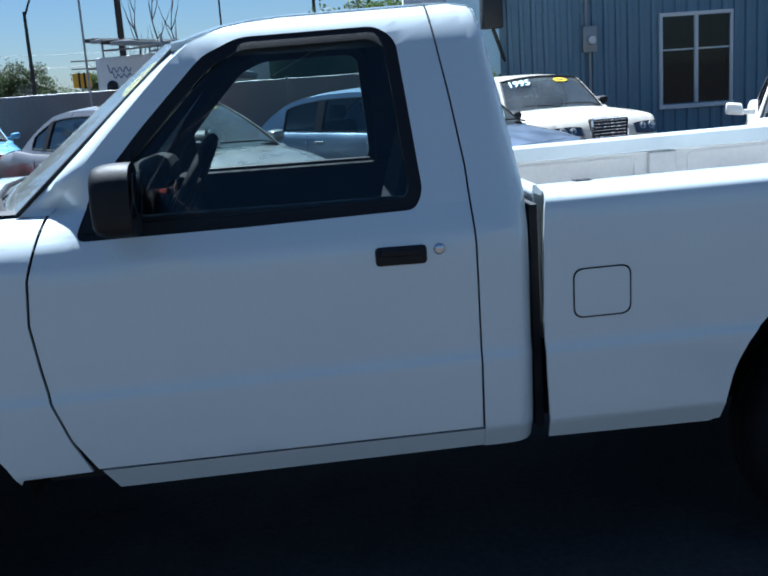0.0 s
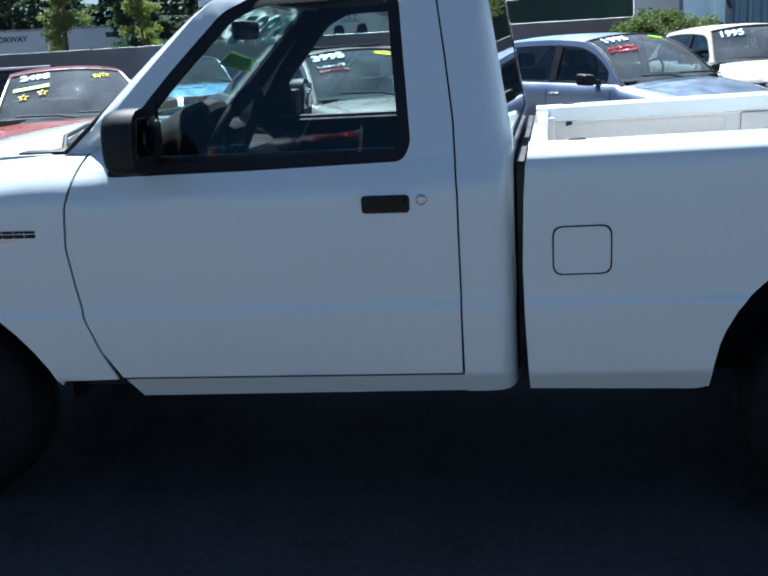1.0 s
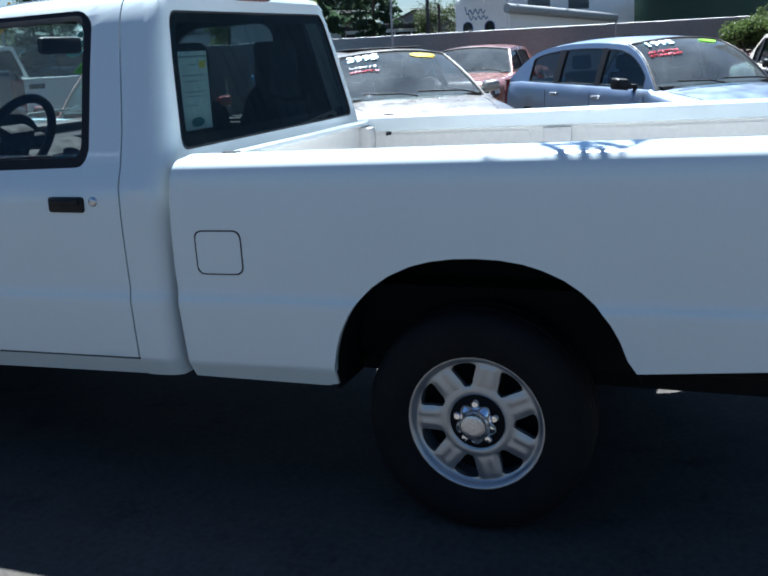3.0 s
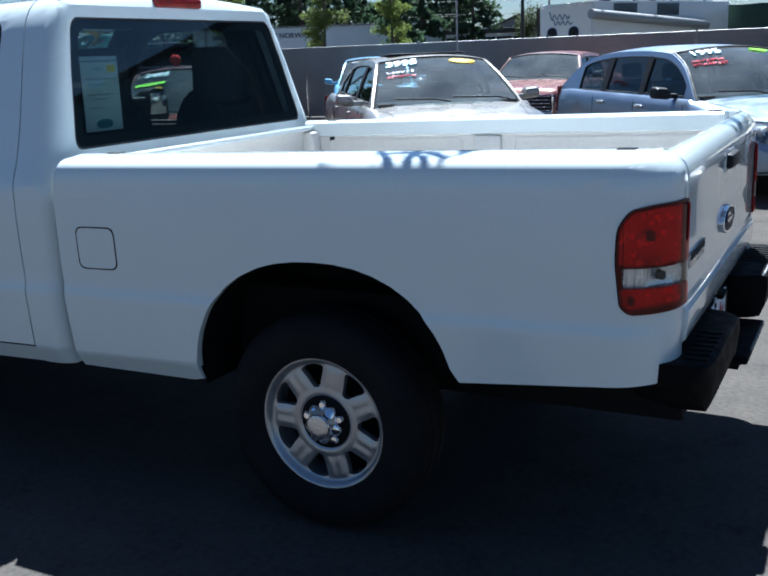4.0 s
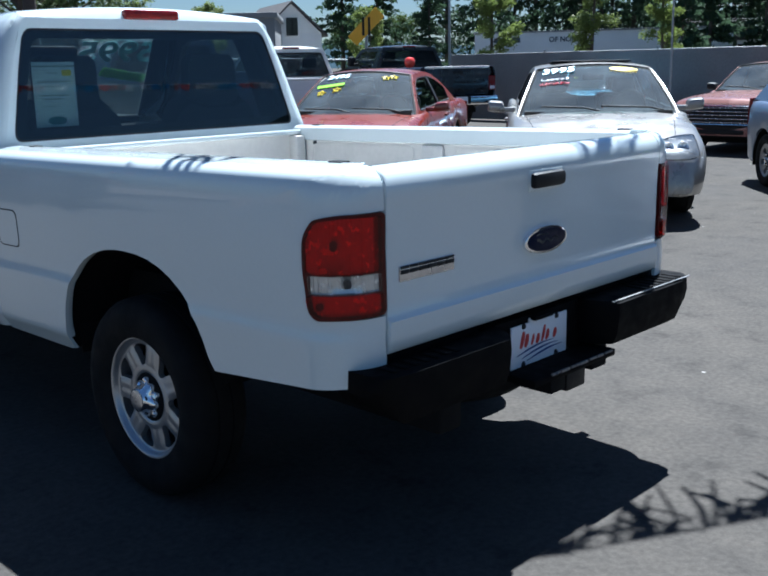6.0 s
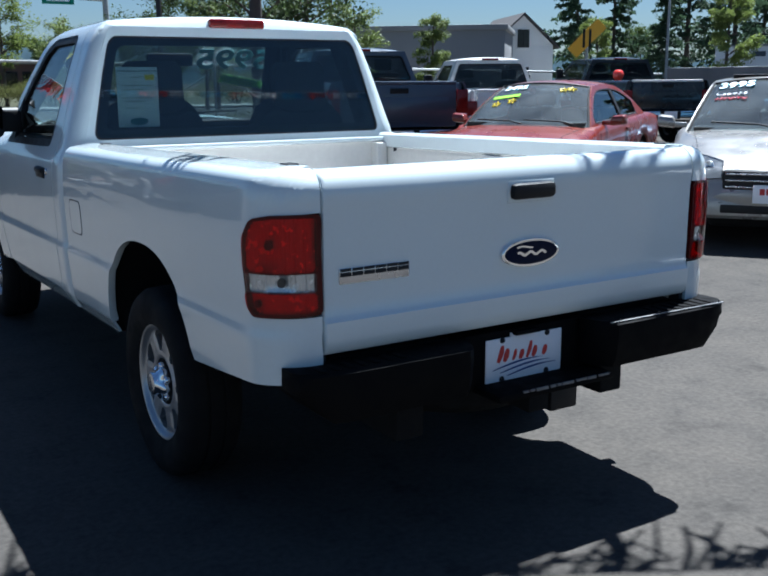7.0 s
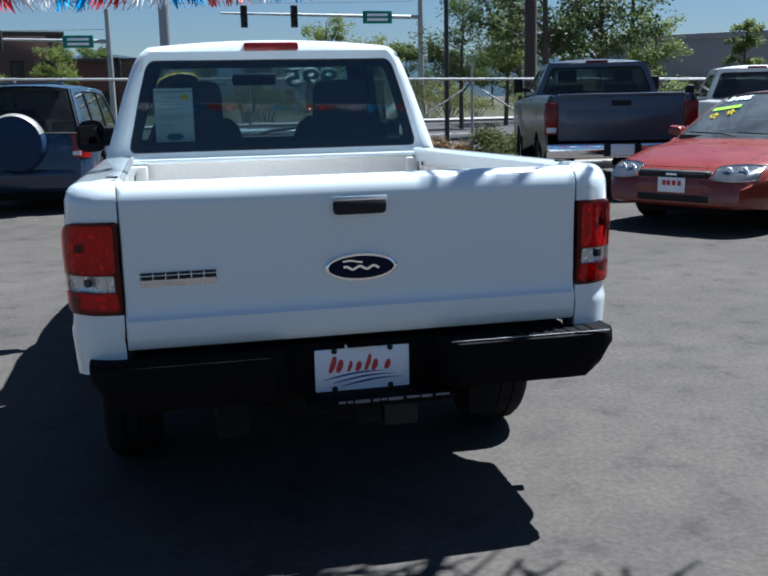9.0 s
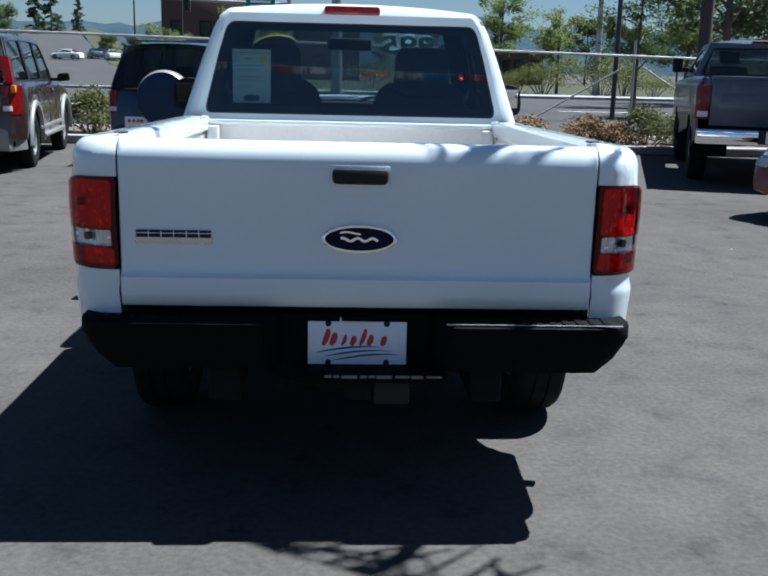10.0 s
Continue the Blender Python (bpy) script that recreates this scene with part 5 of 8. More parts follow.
def car_inside(root, s):
    y1 = s["ws1"] - 0.25
    zb = smooth_at(s["top"], y1)
    for row, (y, xs) in enumerate(((y1, (-0.36, 0.36)), (y1 - 0.85, (-0.38, 0.38)))):
        if y < s["rg0"] + 0.25:
            continue
        for x in xs:
            bm = bmesh.new()
            add_box(bm, x - 0.24, x + 0.24, y - 0.05, y + 0.45, 0.42, 0.60, 0.05)
            add_box(bm, x - 0.24, x + 0.24, y - 0.16, y - 0.02, 0.5, zb + 0.14, 0.05)
            seat = part("seat", bm, CLOTH, root)
            part("headrest", box(x - 0.12, x + 0.12, y - 0.17, y - 0.08, zb + 0.16, zb + 0.32, 0.035), CLOTH, seat)
    w = s["W"] / 2 * 0.8
    rows = [[Vector((x, y, z)) for x in steps(-w, w, 6)] for y, z in ((s["ws0"] + 0.02, zb + 0.01), (s["ws0"] - 0.25, zb + 0.02), (s["ws0"] - 0.5, zb - 0.03), (s["ws0"] - 0.55, zb - 0.25))]
    part("dashboard", slab(rows, (0, 0.03, -0.05)), DASH, root)
    ring = [Vector((-0.36 + 0.18 * math.cos(a), s["ws0"] - 0.62 + 0.06 * math.sin(a), zb + 0.02 + 0.17 * math.sin(a))) for a in steps(0, math.tau, 24)[:-1]]
    part("steering_wheel", tube(ring, 0.014, 8, True), DASH, root)
    part("rear_view_mirror", box(-0.11, 0.11, s["ws1"] + 0.02, s["ws1"] + 0.05, s["H"] - 0.20, s["H"] - 0.14, 0.015), BLACK, root)


def car_mirrors(root, s, paint):
    zb = smooth_at(s["top"], s["ws0"] - 0.3)
    for q in (-1, 1):
        bm = bmesh.new()
        rows = []
        y = s["ws0"] - s.get("mirror_back", 0.42)
        for dy, k in ((0.08, 0.4), (0.07, 0.75), (0.03, 1.0), (-0.04, 1.0), (-0.05, 0.96)):
            o = rounded([(0.90 * s["W"] / 1.75 - 0.01, zb + 0.05 - 0.06 * k), (1.07 * s["W"] / 1.75 * (0.96 + 0.04 * k), zb + 0.06 - 0.05 * k), (1.06 * s["W"] / 1.75, zb + 0.06 + 0.065 * k), (0.91 * s["W"] / 1.75, zb + 0.055 + 0.055 * k)], 0.03)
            rows.append([Vector((q * x, y + dy, z)) for x, z in o])
        vs = add_grid(bm, rows, closed=True)
        bm.faces.new(vs[0])
        bm.faces.new(vs[-1])
        add_box(bm, q * s["W"] / 2 * 0.90, q * s["W"] / 2 * 1.06, y - 0.02, y + 0.04, zb + 0.0, zb + 0.05, 0.015)
        m = part("door_mirror", bm, paint, root)
        part("mirror_glass", box(q * 0.92 * s["W"] / 1.75, q * 1.045 * s["W"] / 1.75, y - 0.053, y - 0.050, zb + 0.012, zb + 0.105, 0.0), MIRROR_DIM, m)


def nose_y(s, x, z, q=1):
    """Where the skin's end lies in plan."""
    hw = s["W"] / 2
    e = max(0.0, 1 - abs(x) / hw)
    return q * (s["L"] / 2 - (0.55 * max(0.0, (abs(x) / hw - (0.80 if q > 0 else 0.85)) / 0.20) ** 0.8))


def car_front(root, s, paint):
    L, hw = s["L"], s["W"] / 2
    lz = s.get("lamp_z", 0.66)
    shell = next(o for o in root.children if o.name.startswith("body"))
    skin = BVHTree.FromPolygons([v.co for v in shell.data.vertices], [p.vertices[:] for p in shell.data.polygons])
    for q in (-1, 1):
        rows = []
        x0, x1 = s.get("lamp_x", (0.42, 0.80))
        for t in steps(0, 1, 12):
            x = x0 + (x1 - x0) * t
            back = 0.02 + s.get("lamp_sweep", 0.34) * t ** 2.2
            rise = s.get("lamp_rise", 0.05) * t
            tall = 0.62 + 0.38 * math.sin(math.pi * min(1.0, 0.12 + 0.80 * t)) ** 0.7
            col = []
            for v in steps(0, 1, 6):
                z = lz + rise * 0.6 + (0.15 + rise) * tall * (v - 0.5)
                hit = None
                for k in range(8):
                    hit = skin.ray_cast(Vector((q * x, L, z)), Vector((0, -1, 0)))[0]
                    if hit and hit.y > L / 2 - 0.62:
                        break
                    z -= 0.015
                col.append(Vector((q * x, (hit.y if hit else L / 2 - back), z)))
            rows.append(col)
        forth = lambda d: [[p + Vector((0, d, 0)) for p in col] for col in rows]
        lamp = part("headlamp", slab(forth(0.008), (-q * 0.02, -0.06, -0.01)), HEADLAMP, root, "clear headlamp over a dim bowl")
        lens_pane = part("lamp_lens", slab(forth(0.034), (0, -0.004, 0)), CLEAR_LENS, lamp)
        lens_pane.visible_shadow = False
        rim = [p + Vector((0, 0.022, 0)) for p in [r[0] for r in rows] + rows[-1][1:] + [r[-1] for r in reversed(rows[:-1])] + rows[0][-2:0:-1]]
        part("lamp_gasket", tube(rim, 0.0045, 5, True), BLACK, lamp)
        line = [skin.ray_cast(Vector((q * (0.79 * hw - 0.10 * t), s["ws0"] + 0.12 + (L / 2 - 0.50 - s["ws0"]) * t, 3.0)), Vector((0, 0, -1)))[0] for t in steps(0, 1, 10)]
        part("bonnet_gap", tube([p for p in line if p], 0.004, 5), GAP, root)
        for t, r_ in ((0.30, 0.040), (0.64, 0.046)):
            x = x0 + (x1 - x0) * t
            hit, nrm = skin.ray_cast(Vector((q * x, L, lz + 0.02)), Vector((0, -1, 0)))[:2]
            if not hit:
                continue
            turn = Vector((1, 0, 0)).rotation_difference((Vector((0, 1, 0)) * 0.6 + nrm * (0.4 if nrm.y > 0 else -0.4)).normalized()).to_matrix().to_4x4()
            bm = bmesh.new()
            add_lathe(bm, [(0.0, -0.004), (r_ * 0.35, 0.002), (r_ * 0.8, 0.012), (r_, 0.018), (r_ + 0.004, 0.014), (r_ + 0.004, -0.02), (0.0, -0.02)], 20, Matrix.Translation(hit + Vector((0, 0.006, 0))) @ turn)
            part("lamp_reflector", bm, REFLECTOR, lamp)
        part("turn_lamp", box(q * (x1 - 0.03), q * (x1 + 0.02), L / 2 - 0.48, L / 2 - 0.36, lz - 0.04, lz + 0.06, 0.015), AMBER, root)
        bm = bmesh.new()
        add_lathe(bm, [(0.0, 0.01), (0.05, 0.01), (0.058, 0.0), (0.058, -0.03), (0.0, -0.03)], 16, Matrix.Translation((q * 0.62, L / 2 - 0.09, 0.33)) @ Matrix.Rotation(math.pi / 2, 4, "Z"))
        part("fog_lamp", bm, LAMP_GLASS if s.get("fogs", True) else paint, root)
    line = [skin.ray_cast(Vector((x, L, s.get("grille_z", (0.58, 0.72))[1] + 0.025)), Vector((0, -1, 0)))[0] for x in steps(-0.44, 0.44, 14)]
    part("bonnet_gap", tube([p for p in line if p], 0.004, 5), GAP, root)
    gw = s.get("grille_w", 0.36)
    gz0, gz1 = s.get("grille_z", (0.58, 0.72))
    g = part("grille", box(-gw, gw, L / 2 - 0.12, L / 2 + 0.012, gz0, gz1, 0.03), BLACK, root, "dark slatted grille")
    for z in steps(gz0 + 0.03, gz1 - 0.03, s.get("slats", 3)):
        part("grille_slat", box(-gw + 0.03, gw - 0.03, L / 2 + 0.008, L / 2 + 0.02, z - 0.006, z + 0.006, 0.003), s.get("slat_mat", CHROME_DULL), g)
    if s.get("grille_rim"):
        o = [Vector((x, L / 2 + 0.014, z)) for x, z in rounded([(-gw, gz0), (gw, gz0), (gw, gz1), (-gw, gz1)], 0.04)]
        part("grille_rim", tube(o, 0.014, 8, True), CHROME, g)
    part("lower_intake", box(-0.42, 0.42, L / 2 - 0.08, L / 2 + 0.004, 0.29, 0.40, 0.03), BLACK, root)
    rows = []
    for z, out in ((0.26, -0.05), (0.32, 0.0), (0.44, 0.022), (0.52, 0.012), (0.545, -0.02)):
        rows.append([Vector((x, nose_y(s, x, z) + out * 0.6 - 0.005 - 0.03 * (x / hw) ** 2, z)) for x in steps(-hw * 0.96, hw * 0.96, 14)])
    part("front_bumper", slab(rows, (0, -0.05, 0)), s.get("bumper", paint), root, smooth=60)
    if s.get("plate", True):
        p = part("front_plate", box(-0.1525, 0.1525, L / 2 + 0.012, L / 2 + 0.022, 0.40, 0.55, 0.004), PLATE, root, "white dealer plate")
        for x in (-0.09, -0.03, 0.03, 0.08):
            part("plate_stroke", box(x - 0.02, x + 0.02, L / 2 + 0.021, L / 2 + 0.0235, 0.47, 0.52), REDP, p)
    for x0, x1 in ((-0.62, -0.02), (0.0, 0.56)):
        y = s["ws0"] + 0.10
        z = smooth_at(s["top"], s["ws0"] - 0.05) + 0.03
        part("wiper", tube([(x0, y + 0.02, z), (x0 + 0.15, y, z + 0.03), (x1, y - 0.01, z + 0.045)], 0.009, 6), BLACK, root)


def car_rear(root, s, paint):
    L, hw = s["L"], s["W"] / 2
    zt = s.get("tail_z", 0.75)
    th = s.get("tail_h", 0.2)
    edge = lambda y: hw * (1 - 0.15 * max(0.0, (abs(y) - (L / 2 - 0.55)) / 0.55) ** 2.6)
    plan = [(hw * s.get("tail_in", 0.64), -L / 2 - 0.012), (hw * 0.76, -L / 2 - 0.014), (hw * 0.845, -L / 2 - 0.006)]
    plan += [(edge(-L / 2 + d) + 0.008, -L / 2 + d) for d in (0.015, 0.05, 0.10, 0.16, s.get("tail_wrap", 0.22))]
    for q in (-1, 1):
        rows = [[Vector((q * x * (1 - 0.02 * max(0, v - 0.6)), y + 0.02 * v, zt - th / 2 + th * v)) for v in steps(0, 1, 4)] for x, y in plan]
        lamp = part("tail_lamp", slab(rows, (-q * 0.03, 0.03, 0)), s.get("tail_mat", DULL_RED), root, "red tail lamp")
        rows = [[Vector((q * (x + 0.004), y - 0.006, zt - th / 2 + th * v)) for v in (0.12, 0.3)] for x, y in plan[1:4]]
        part("reverse_lens", slab(rows, (-q * 0.01, 0.01, 0)), LAMP_GLASS, lamp)
    rows = []
    for z, out in ((0.28, -0.05), (0.34, 0.0), (0.48, 0.03), (0.56, 0.02), (0.60, -0.03)):
        rows.append([Vector((x, nose_y(s, x, z, -1) - out * 0.8 + 0.03 * (x / hw) ** 2, z)) for x in steps(-hw * 0.96, hw * 0.96, 12)])
    part("rear_bumper", slab(rows, (0, 0.05, 0)), s.get("bumper", paint), root, smooth=60)
    pz = s.get("rear_plate_z", 0.72)
    p = part("rear_plate", box(-0.1525 + s.get("rear_plate_x", 0), 0.1525 + s.get("rear_plate_x", 0), -L / 2 - 0.022, -L / 2 - 0.012, pz - 0.075, pz + 0.075, 0.004), PLATE, root, "white dealer plate")
    for x in (-0.09, -0.03, 0.03, 0.08):
        part("plate_stroke", box(s.get("rear_plate_x", 0) + x - 0.02, s.get("rear_plate_x", 0) + x + 0.02, -L / 2 - 0.024, -L / 2 - 0.021, pz - 0.0, pz + 0.04), REDP, p)


def car_details(root, s, paint):
    """Door seams, handles and side strips on both flanks."""
    hw = s["W"] / 2
    for q in (-1, 1):
        for y in s.get("door_seams", ()):
            z1 = smooth_at(s["top"], y)
            m = 0.52 * (z1 - 0.25) + 0.25
            pts = [(q * hw * 0.9, y - 0.02, z1 - 0.015), (q * (hw * 0.957 + 0.0), y - 0.01, z1 - 0.03), (q * (hw * 0.987), y, z1 - 0.08), (q * hw * 1.0, y + 0.01, m), (q * hw * 0.977, y, 0.30)]
            part("door_seam", tube(pts, 0.004, 5), GAP, root)
        for y in s.get("handles", ()):
            z = smooth_at(s["top"], y) - 0.11
            part("door_handle", box(q * (hw * 0.975), q * (hw * 1.0 + 0.018), y - 0.08, y + 0.08, z - 0.018, z + 0.018, 0.012), s.get("handle_mat", paint), root)
        if s.get("strip"):
            a, b = s["strip"]
            part("side_strip", box(q * (hw * 0.985), q * (hw + 0.012), a, b, 0.47, 0.52, 0.008), s.get("strip_mat", BLACK), root)


def car(name, label, category, m, s, paint, group="parked cars"):
    root = thing(name, label, category, m, group)
    car_body(root, s, paint)
    panes, wide = car_top(root, s, paint)
    car_inside(root, s)
    car_mirrors(root, s, s.get("mirror_mat", paint))
    car_front(root, s, paint)
    car_rear(root, s, paint)
    car_details(root, s, paint)
    return root, panes


def on_screen(rows, u, v, lift=0.004):
    """A frame on a windscreen: u across (-1 the car's right .. 1 its left, as read from ahead), v from its base to its top."""
    i = min(len(rows) - 2, int(v * (len(rows) - 1)))
    f = v * (len(rows) - 1) - i
    k = (1 - u) / 2 * (len(rows[0]) - 1)
    j = min(len(rows[0]) - 2, int(k))
    g = k - j
    a = rows[i][j].lerp(rows[i][j + 1], g)
    b = rows[i + 1][j].lerp(rows[i + 1][j + 1], g)
    p = a.lerp(b, f)
    ex = (rows[i][j] - rows[i][j + 1]).normalized()
    ey = (b - a).normalized()
    ez = ex.cross(ey).normalized()
    ey = ez.cross(ex)
    r = Matrix((ex, ey, ez)).transposed().to_4x4()
    return Matrix.Translation(p + ez * lift) @ r


def price(pane, text, u, v, size=0.15, glow=None):
    p, rows = pane
    f = on_screen(rows, u, v, 0.008)
    words(text, size, f, PRICE_BLUE, p, "price_lettering", 0.0004, bold=0.008)
    words(text, size, f @ Matrix.Translation((0, 0, 0.003)), PRICE_WHITE, p, "price_lettering", 0.0004, bold=0.003)


def oval(pane, u, v, mat, a=0.13, b=0.05):
    p, rows = pane
    bm = bmesh.new()
    vs = [bm.verts.new((a * math.cos(t), b * math.sin(t), 0)) for t in steps(0, math.tau, 28)[:-1]]
    f = bm.faces.new(vs)
    bmesh.ops.solidify(bm, geom=[f], thickness=0.001)
    bmesh.ops.transform(bm, matrix=on_screen(rows, u, v, 0.008), verts=bm.verts)
    part("oval_sticker", bm, mat, p)
    bm = box(-a * 0.45, a * 0.45, -b * 0.22, b * 0.22, 0.0012, 0.0018)
    bmesh.ops.transform(bm, matrix=on_screen(rows, u, v, 0.008), verts=bm.verts)
    part("sticker_print", bm, INK if mat == YELLOW else LIME, p)


def scrawl(pane, u, v, mat, width=0.3, lines=2, height=0.05):
    """Hand-painted words too blurred to read, as strokes."""
    p, rows = pane
    rng = random.Random(int(u * 100) + int(v * 1000))
    for i in range(lines):
        x = -width / 2
        while x < width / 2 - 0.03:
            w = rng.uniform(0.02, 0.05)
            bm = bmesh.new()
            f = on_screen(rows, u, v, 0.008) @ Matrix.Translation((0, -i * height * 1.35, 0))
            add_tube(bm, [f @ Vector((x + w * t, height * (0.5 * math.sin(t * 5 + rng.random() * 6)) * 0.8, 0)) for t in steps(0, 1, 6)], 0.006, 5)
            part("paint_stroke", bm, mat, p)
            x += w + 0.012


def star(pane, u, v, r=0.055):
    p, rows = pane
    f = on_screen(rows, u, v, 0.008)
    pts = [f @ Vector((r * (1 if k % 2 == 0 else 0.42) * math.sin(k * math.pi / 5), r * (1 if k % 2 == 0 else 0.42) * math.cos(k * math.pi / 5), 0)) for k in range(10)]
    part("painted_star", tube(pts, 0.007, 5, True), YELLOW, p)


def strip(pane, u, v, w, h, mat, turn=0.0):
    p, rows = pane
    bm = box(-w / 2, w / 2, -h / 2, h / 2, 0, 0.001)
    bmesh.ops.transform(bm, matrix=on_screen(rows, u, v, 0.008) @ Matrix.Rotation(turn, 4, "Z"), verts=bm.verts)
    part("lime_strip", bm, mat, p)


LIGHT_BLUE = car_paint("light_blue_paint", (0.24, 0.29, 0.385), 0.75, 0.36, 0.6)
SILVER_PAINT = car_paint("silver_paint", (0.27, 0.26, 0.245), 0.5, 0.30)
CREAM = car_paint("cream_paint", (0.66, 0.62, 0.53), 0.0, 0.3)
MAROON = car_paint("maroon_paint", (0.24, 0.11, 0.09), 0.2)
RED_PAINT = car_paint("red_paint", (0.155, 0.022, 0.010), 0.0, 0.3, 0.5)
PALE_BLUE = car_paint("pale_blue_paint", (0.16, 0.34, 0.52), 0.3)
BLUE_PAINT = car_paint("blue_paint", (0.012, 0.030, 0.068), 0.1, 0.28, 0.4)
BROWN_PAINT = car_paint("brown_paint", (0.022, 0.011, 0.010), 0.0, 0.25, 0.8)
SLATE = car_paint("slate_paint", (0.06, 0.075, 0.105), 0.3, 0.35, 0.3)
BLACK_PAINT = car_paint("black_paint", (0.012, 0.013, 0.016), 0.1)
FLEET_WHITE = car_paint("fleet_white_paint", (0.72, 0.71, 0.68), 0.0, 0.35)
PEWTER = car_paint("pewter_trim", (0.24, 0.235, 0.22), 0.3, 0.45)
ROW = (-0.74, -0.67)

# light blue wagon
S = dict(L=4.3, W=1.72, H=1.43, wb=2.60, front_axle=1.28, wheel_r=0.30, ws0=1.02, ws1=0.34, rg1=-1.15, rg0=-2.05, roof_w=0.60,
         top=[(-2.15, 0.80), (-2.05, 0.93), (-1.6, 0.95), (0.9, 0.90), (1.02, 0.90), (1.5, 0.82), (1.95, 0.70), (2.15, 0.55)],
         windows=[(0.82, 0.02), (-0.06, -0.82), (-0.92, -1.50)], door_seams=(0.95, -0.02, -0.95), handles=(0.12, -0.74), strip=(-1.0, 0.95), strip_mat=LIGHT_BLUE, mirror_mat=BLACK, lamp_z=0.62, spokes=6, handle_mat=CHROME_DULL, tail_z=0.82, tail_h=0.3, mirror_back=0.30, bend=0.10)
ob, pn = car("wagon", "silver-blue metallic hatchback wagon with a painted price on its windscreen", "car", heading(8.03, 0.30, *ROW), S, LIGHT_BLUE)
price(pn[0], "1995", -0.55, 0.84, 0.17)
oval(pn[0], 0.52, 0.86, LIME)
scrawl(pn[0], -0.62, 0.62, PRICE_RED, 0.36)

# silver sedan with a sunroof
S = dict(L=4.86, W=1.79, H=1.44, wb=2.80, front_axle=1.46, wheel_r=0.315, ws0=1.15, ws1=0.42, rg1=-0.98, rg0=-1.68, roof_w=0.59,
         top=[(-2.43, 0.85), (-2.3, 0.95), (-1.7, 0.99), (-1.2, 0.96), (1.05, 0.93), (1.15, 0.93), (1.6, 0.87), (2.1, 0.74), (2.35, 0.64), (2.43, 0.56)],
         windows=[(0.92, 0.06), (-0.03, -0.98), (-1.06, -1.38)], door_seams=(1.05, 0.02, -1.05), handles=(0.18, -0.82), lamp_z=0.66, lamp_x=(0.40, 0.78), grille_w=0.40, grille_z=(0.50, 0.665), slats=2, spokes=6, tail_z=0.83)
ob, pn = car("sedan", "silver sedan with a tilted sunroof and a price on the windscreen", "car", heading(6.90, 3.15, -0.80, -0.60), S, SILVER_PAINT)
price(pn[0], "3995", -0.60, 0.86, 0.17)
oval(pn[0], 0.50, 0.87, YELLOW, 0.15, 0.055)
scrawl(pn[0], -0.62, 0.64, PRICE_WHITE, 0.30, 1)
scrawl(pn[0], -0.62, 0.55, PRICE_RED, 0.30, 1)
part("sunroof", box(-0.42, 0.42, -0.35, 0.25, 1.422, 1.438, 0.01, Matrix.Rotation(0.02, 4, "X")), BLACK, ob, "dark glass sunroof, tilted up")

# red coupe
S = dict(L=4.82, W=1.80, H=1.40, wb=2.67, front_axle=1.45, wheel_r=0.315, ws0=1.02, ws1=0.28, rg1=-0.85, rg0=-1.75, roof_w=0.56,
         top=[(-2.41, 0.82), (-2.25, 0.95), (-1.75, 0.96), (0.95, 0.87), (1.02, 0.87), (1.6, 0.80), (2.15, 0.68), (2.35, 0.60), (2.41, 0.54)],
         windows=[(0.78, -0.42), (-0.50, -1.30)], door_seams=(0.92, -0.45), handles=(-0.30,), lamp_z=0.60, lamp_x=(0.42, 0.82), lamp_sweep=0.22, lamp_rise=0.015, grille_w=0.40, grille_z=(0.54, 0.62), spokes=5, slat_mat=BLACK, strip=(-1.1, 1.0), strip_mat=RED_PAINT, tail_z=0.8)
ob, pn = car("coupe", "red two-door coupe with painted stars and a price on its windscreen", "car", heading(6.55, 6.13, -0.865, -0.50), S, RED_PAINT)
price(pn[0], "2495", -0.55, 0.86, 0.15)
strip(pn[0], -0.60, 0.62, 0.36, 0.06, LIME, 0.12)
for u, v in ((0.50, 0.80), (0.66, 0.84), (-0.70, 0.44), (-0.42, 0.50)):
    star(pn[0], u, v)
part("bowtie_mark", box(-0.06, 0.06, 2.425, 2.44, 0.57, 0.595, 0.006), CHROME, ob)
bln = thing("balloon", "round red balloon tied above the black pickup by a string", "balloon", pose(13.9, 12.2, 1.49))
bm = bmesh.new()
add_lathe(bm, [(0.0, 0.12), (0.05, 0.115), (0.09, 0.09), (0.115, 0.045), (0.12, 0.0), (0.11, -0.05), (0.08, -0.095), (0.04, -0.125), (0.012, -0.14), (0.0, -0.155)], 24, Matrix.Rotation(-math.pi / 2, 4, "Y"))
part("balloon_skin", bm, material("balloon_red", (0.70, 0.05, 0.03), 0.2, 0, 0.03, 10, 60, coat=0.5), bln)
part("string", tube([(0, 0, -0.15), (0.02, 0.01, -0.35), (-0.02, 0.02, -0.6), (0.0, 0.0, -0.52)], 0.003, 5), PLATE, bln)

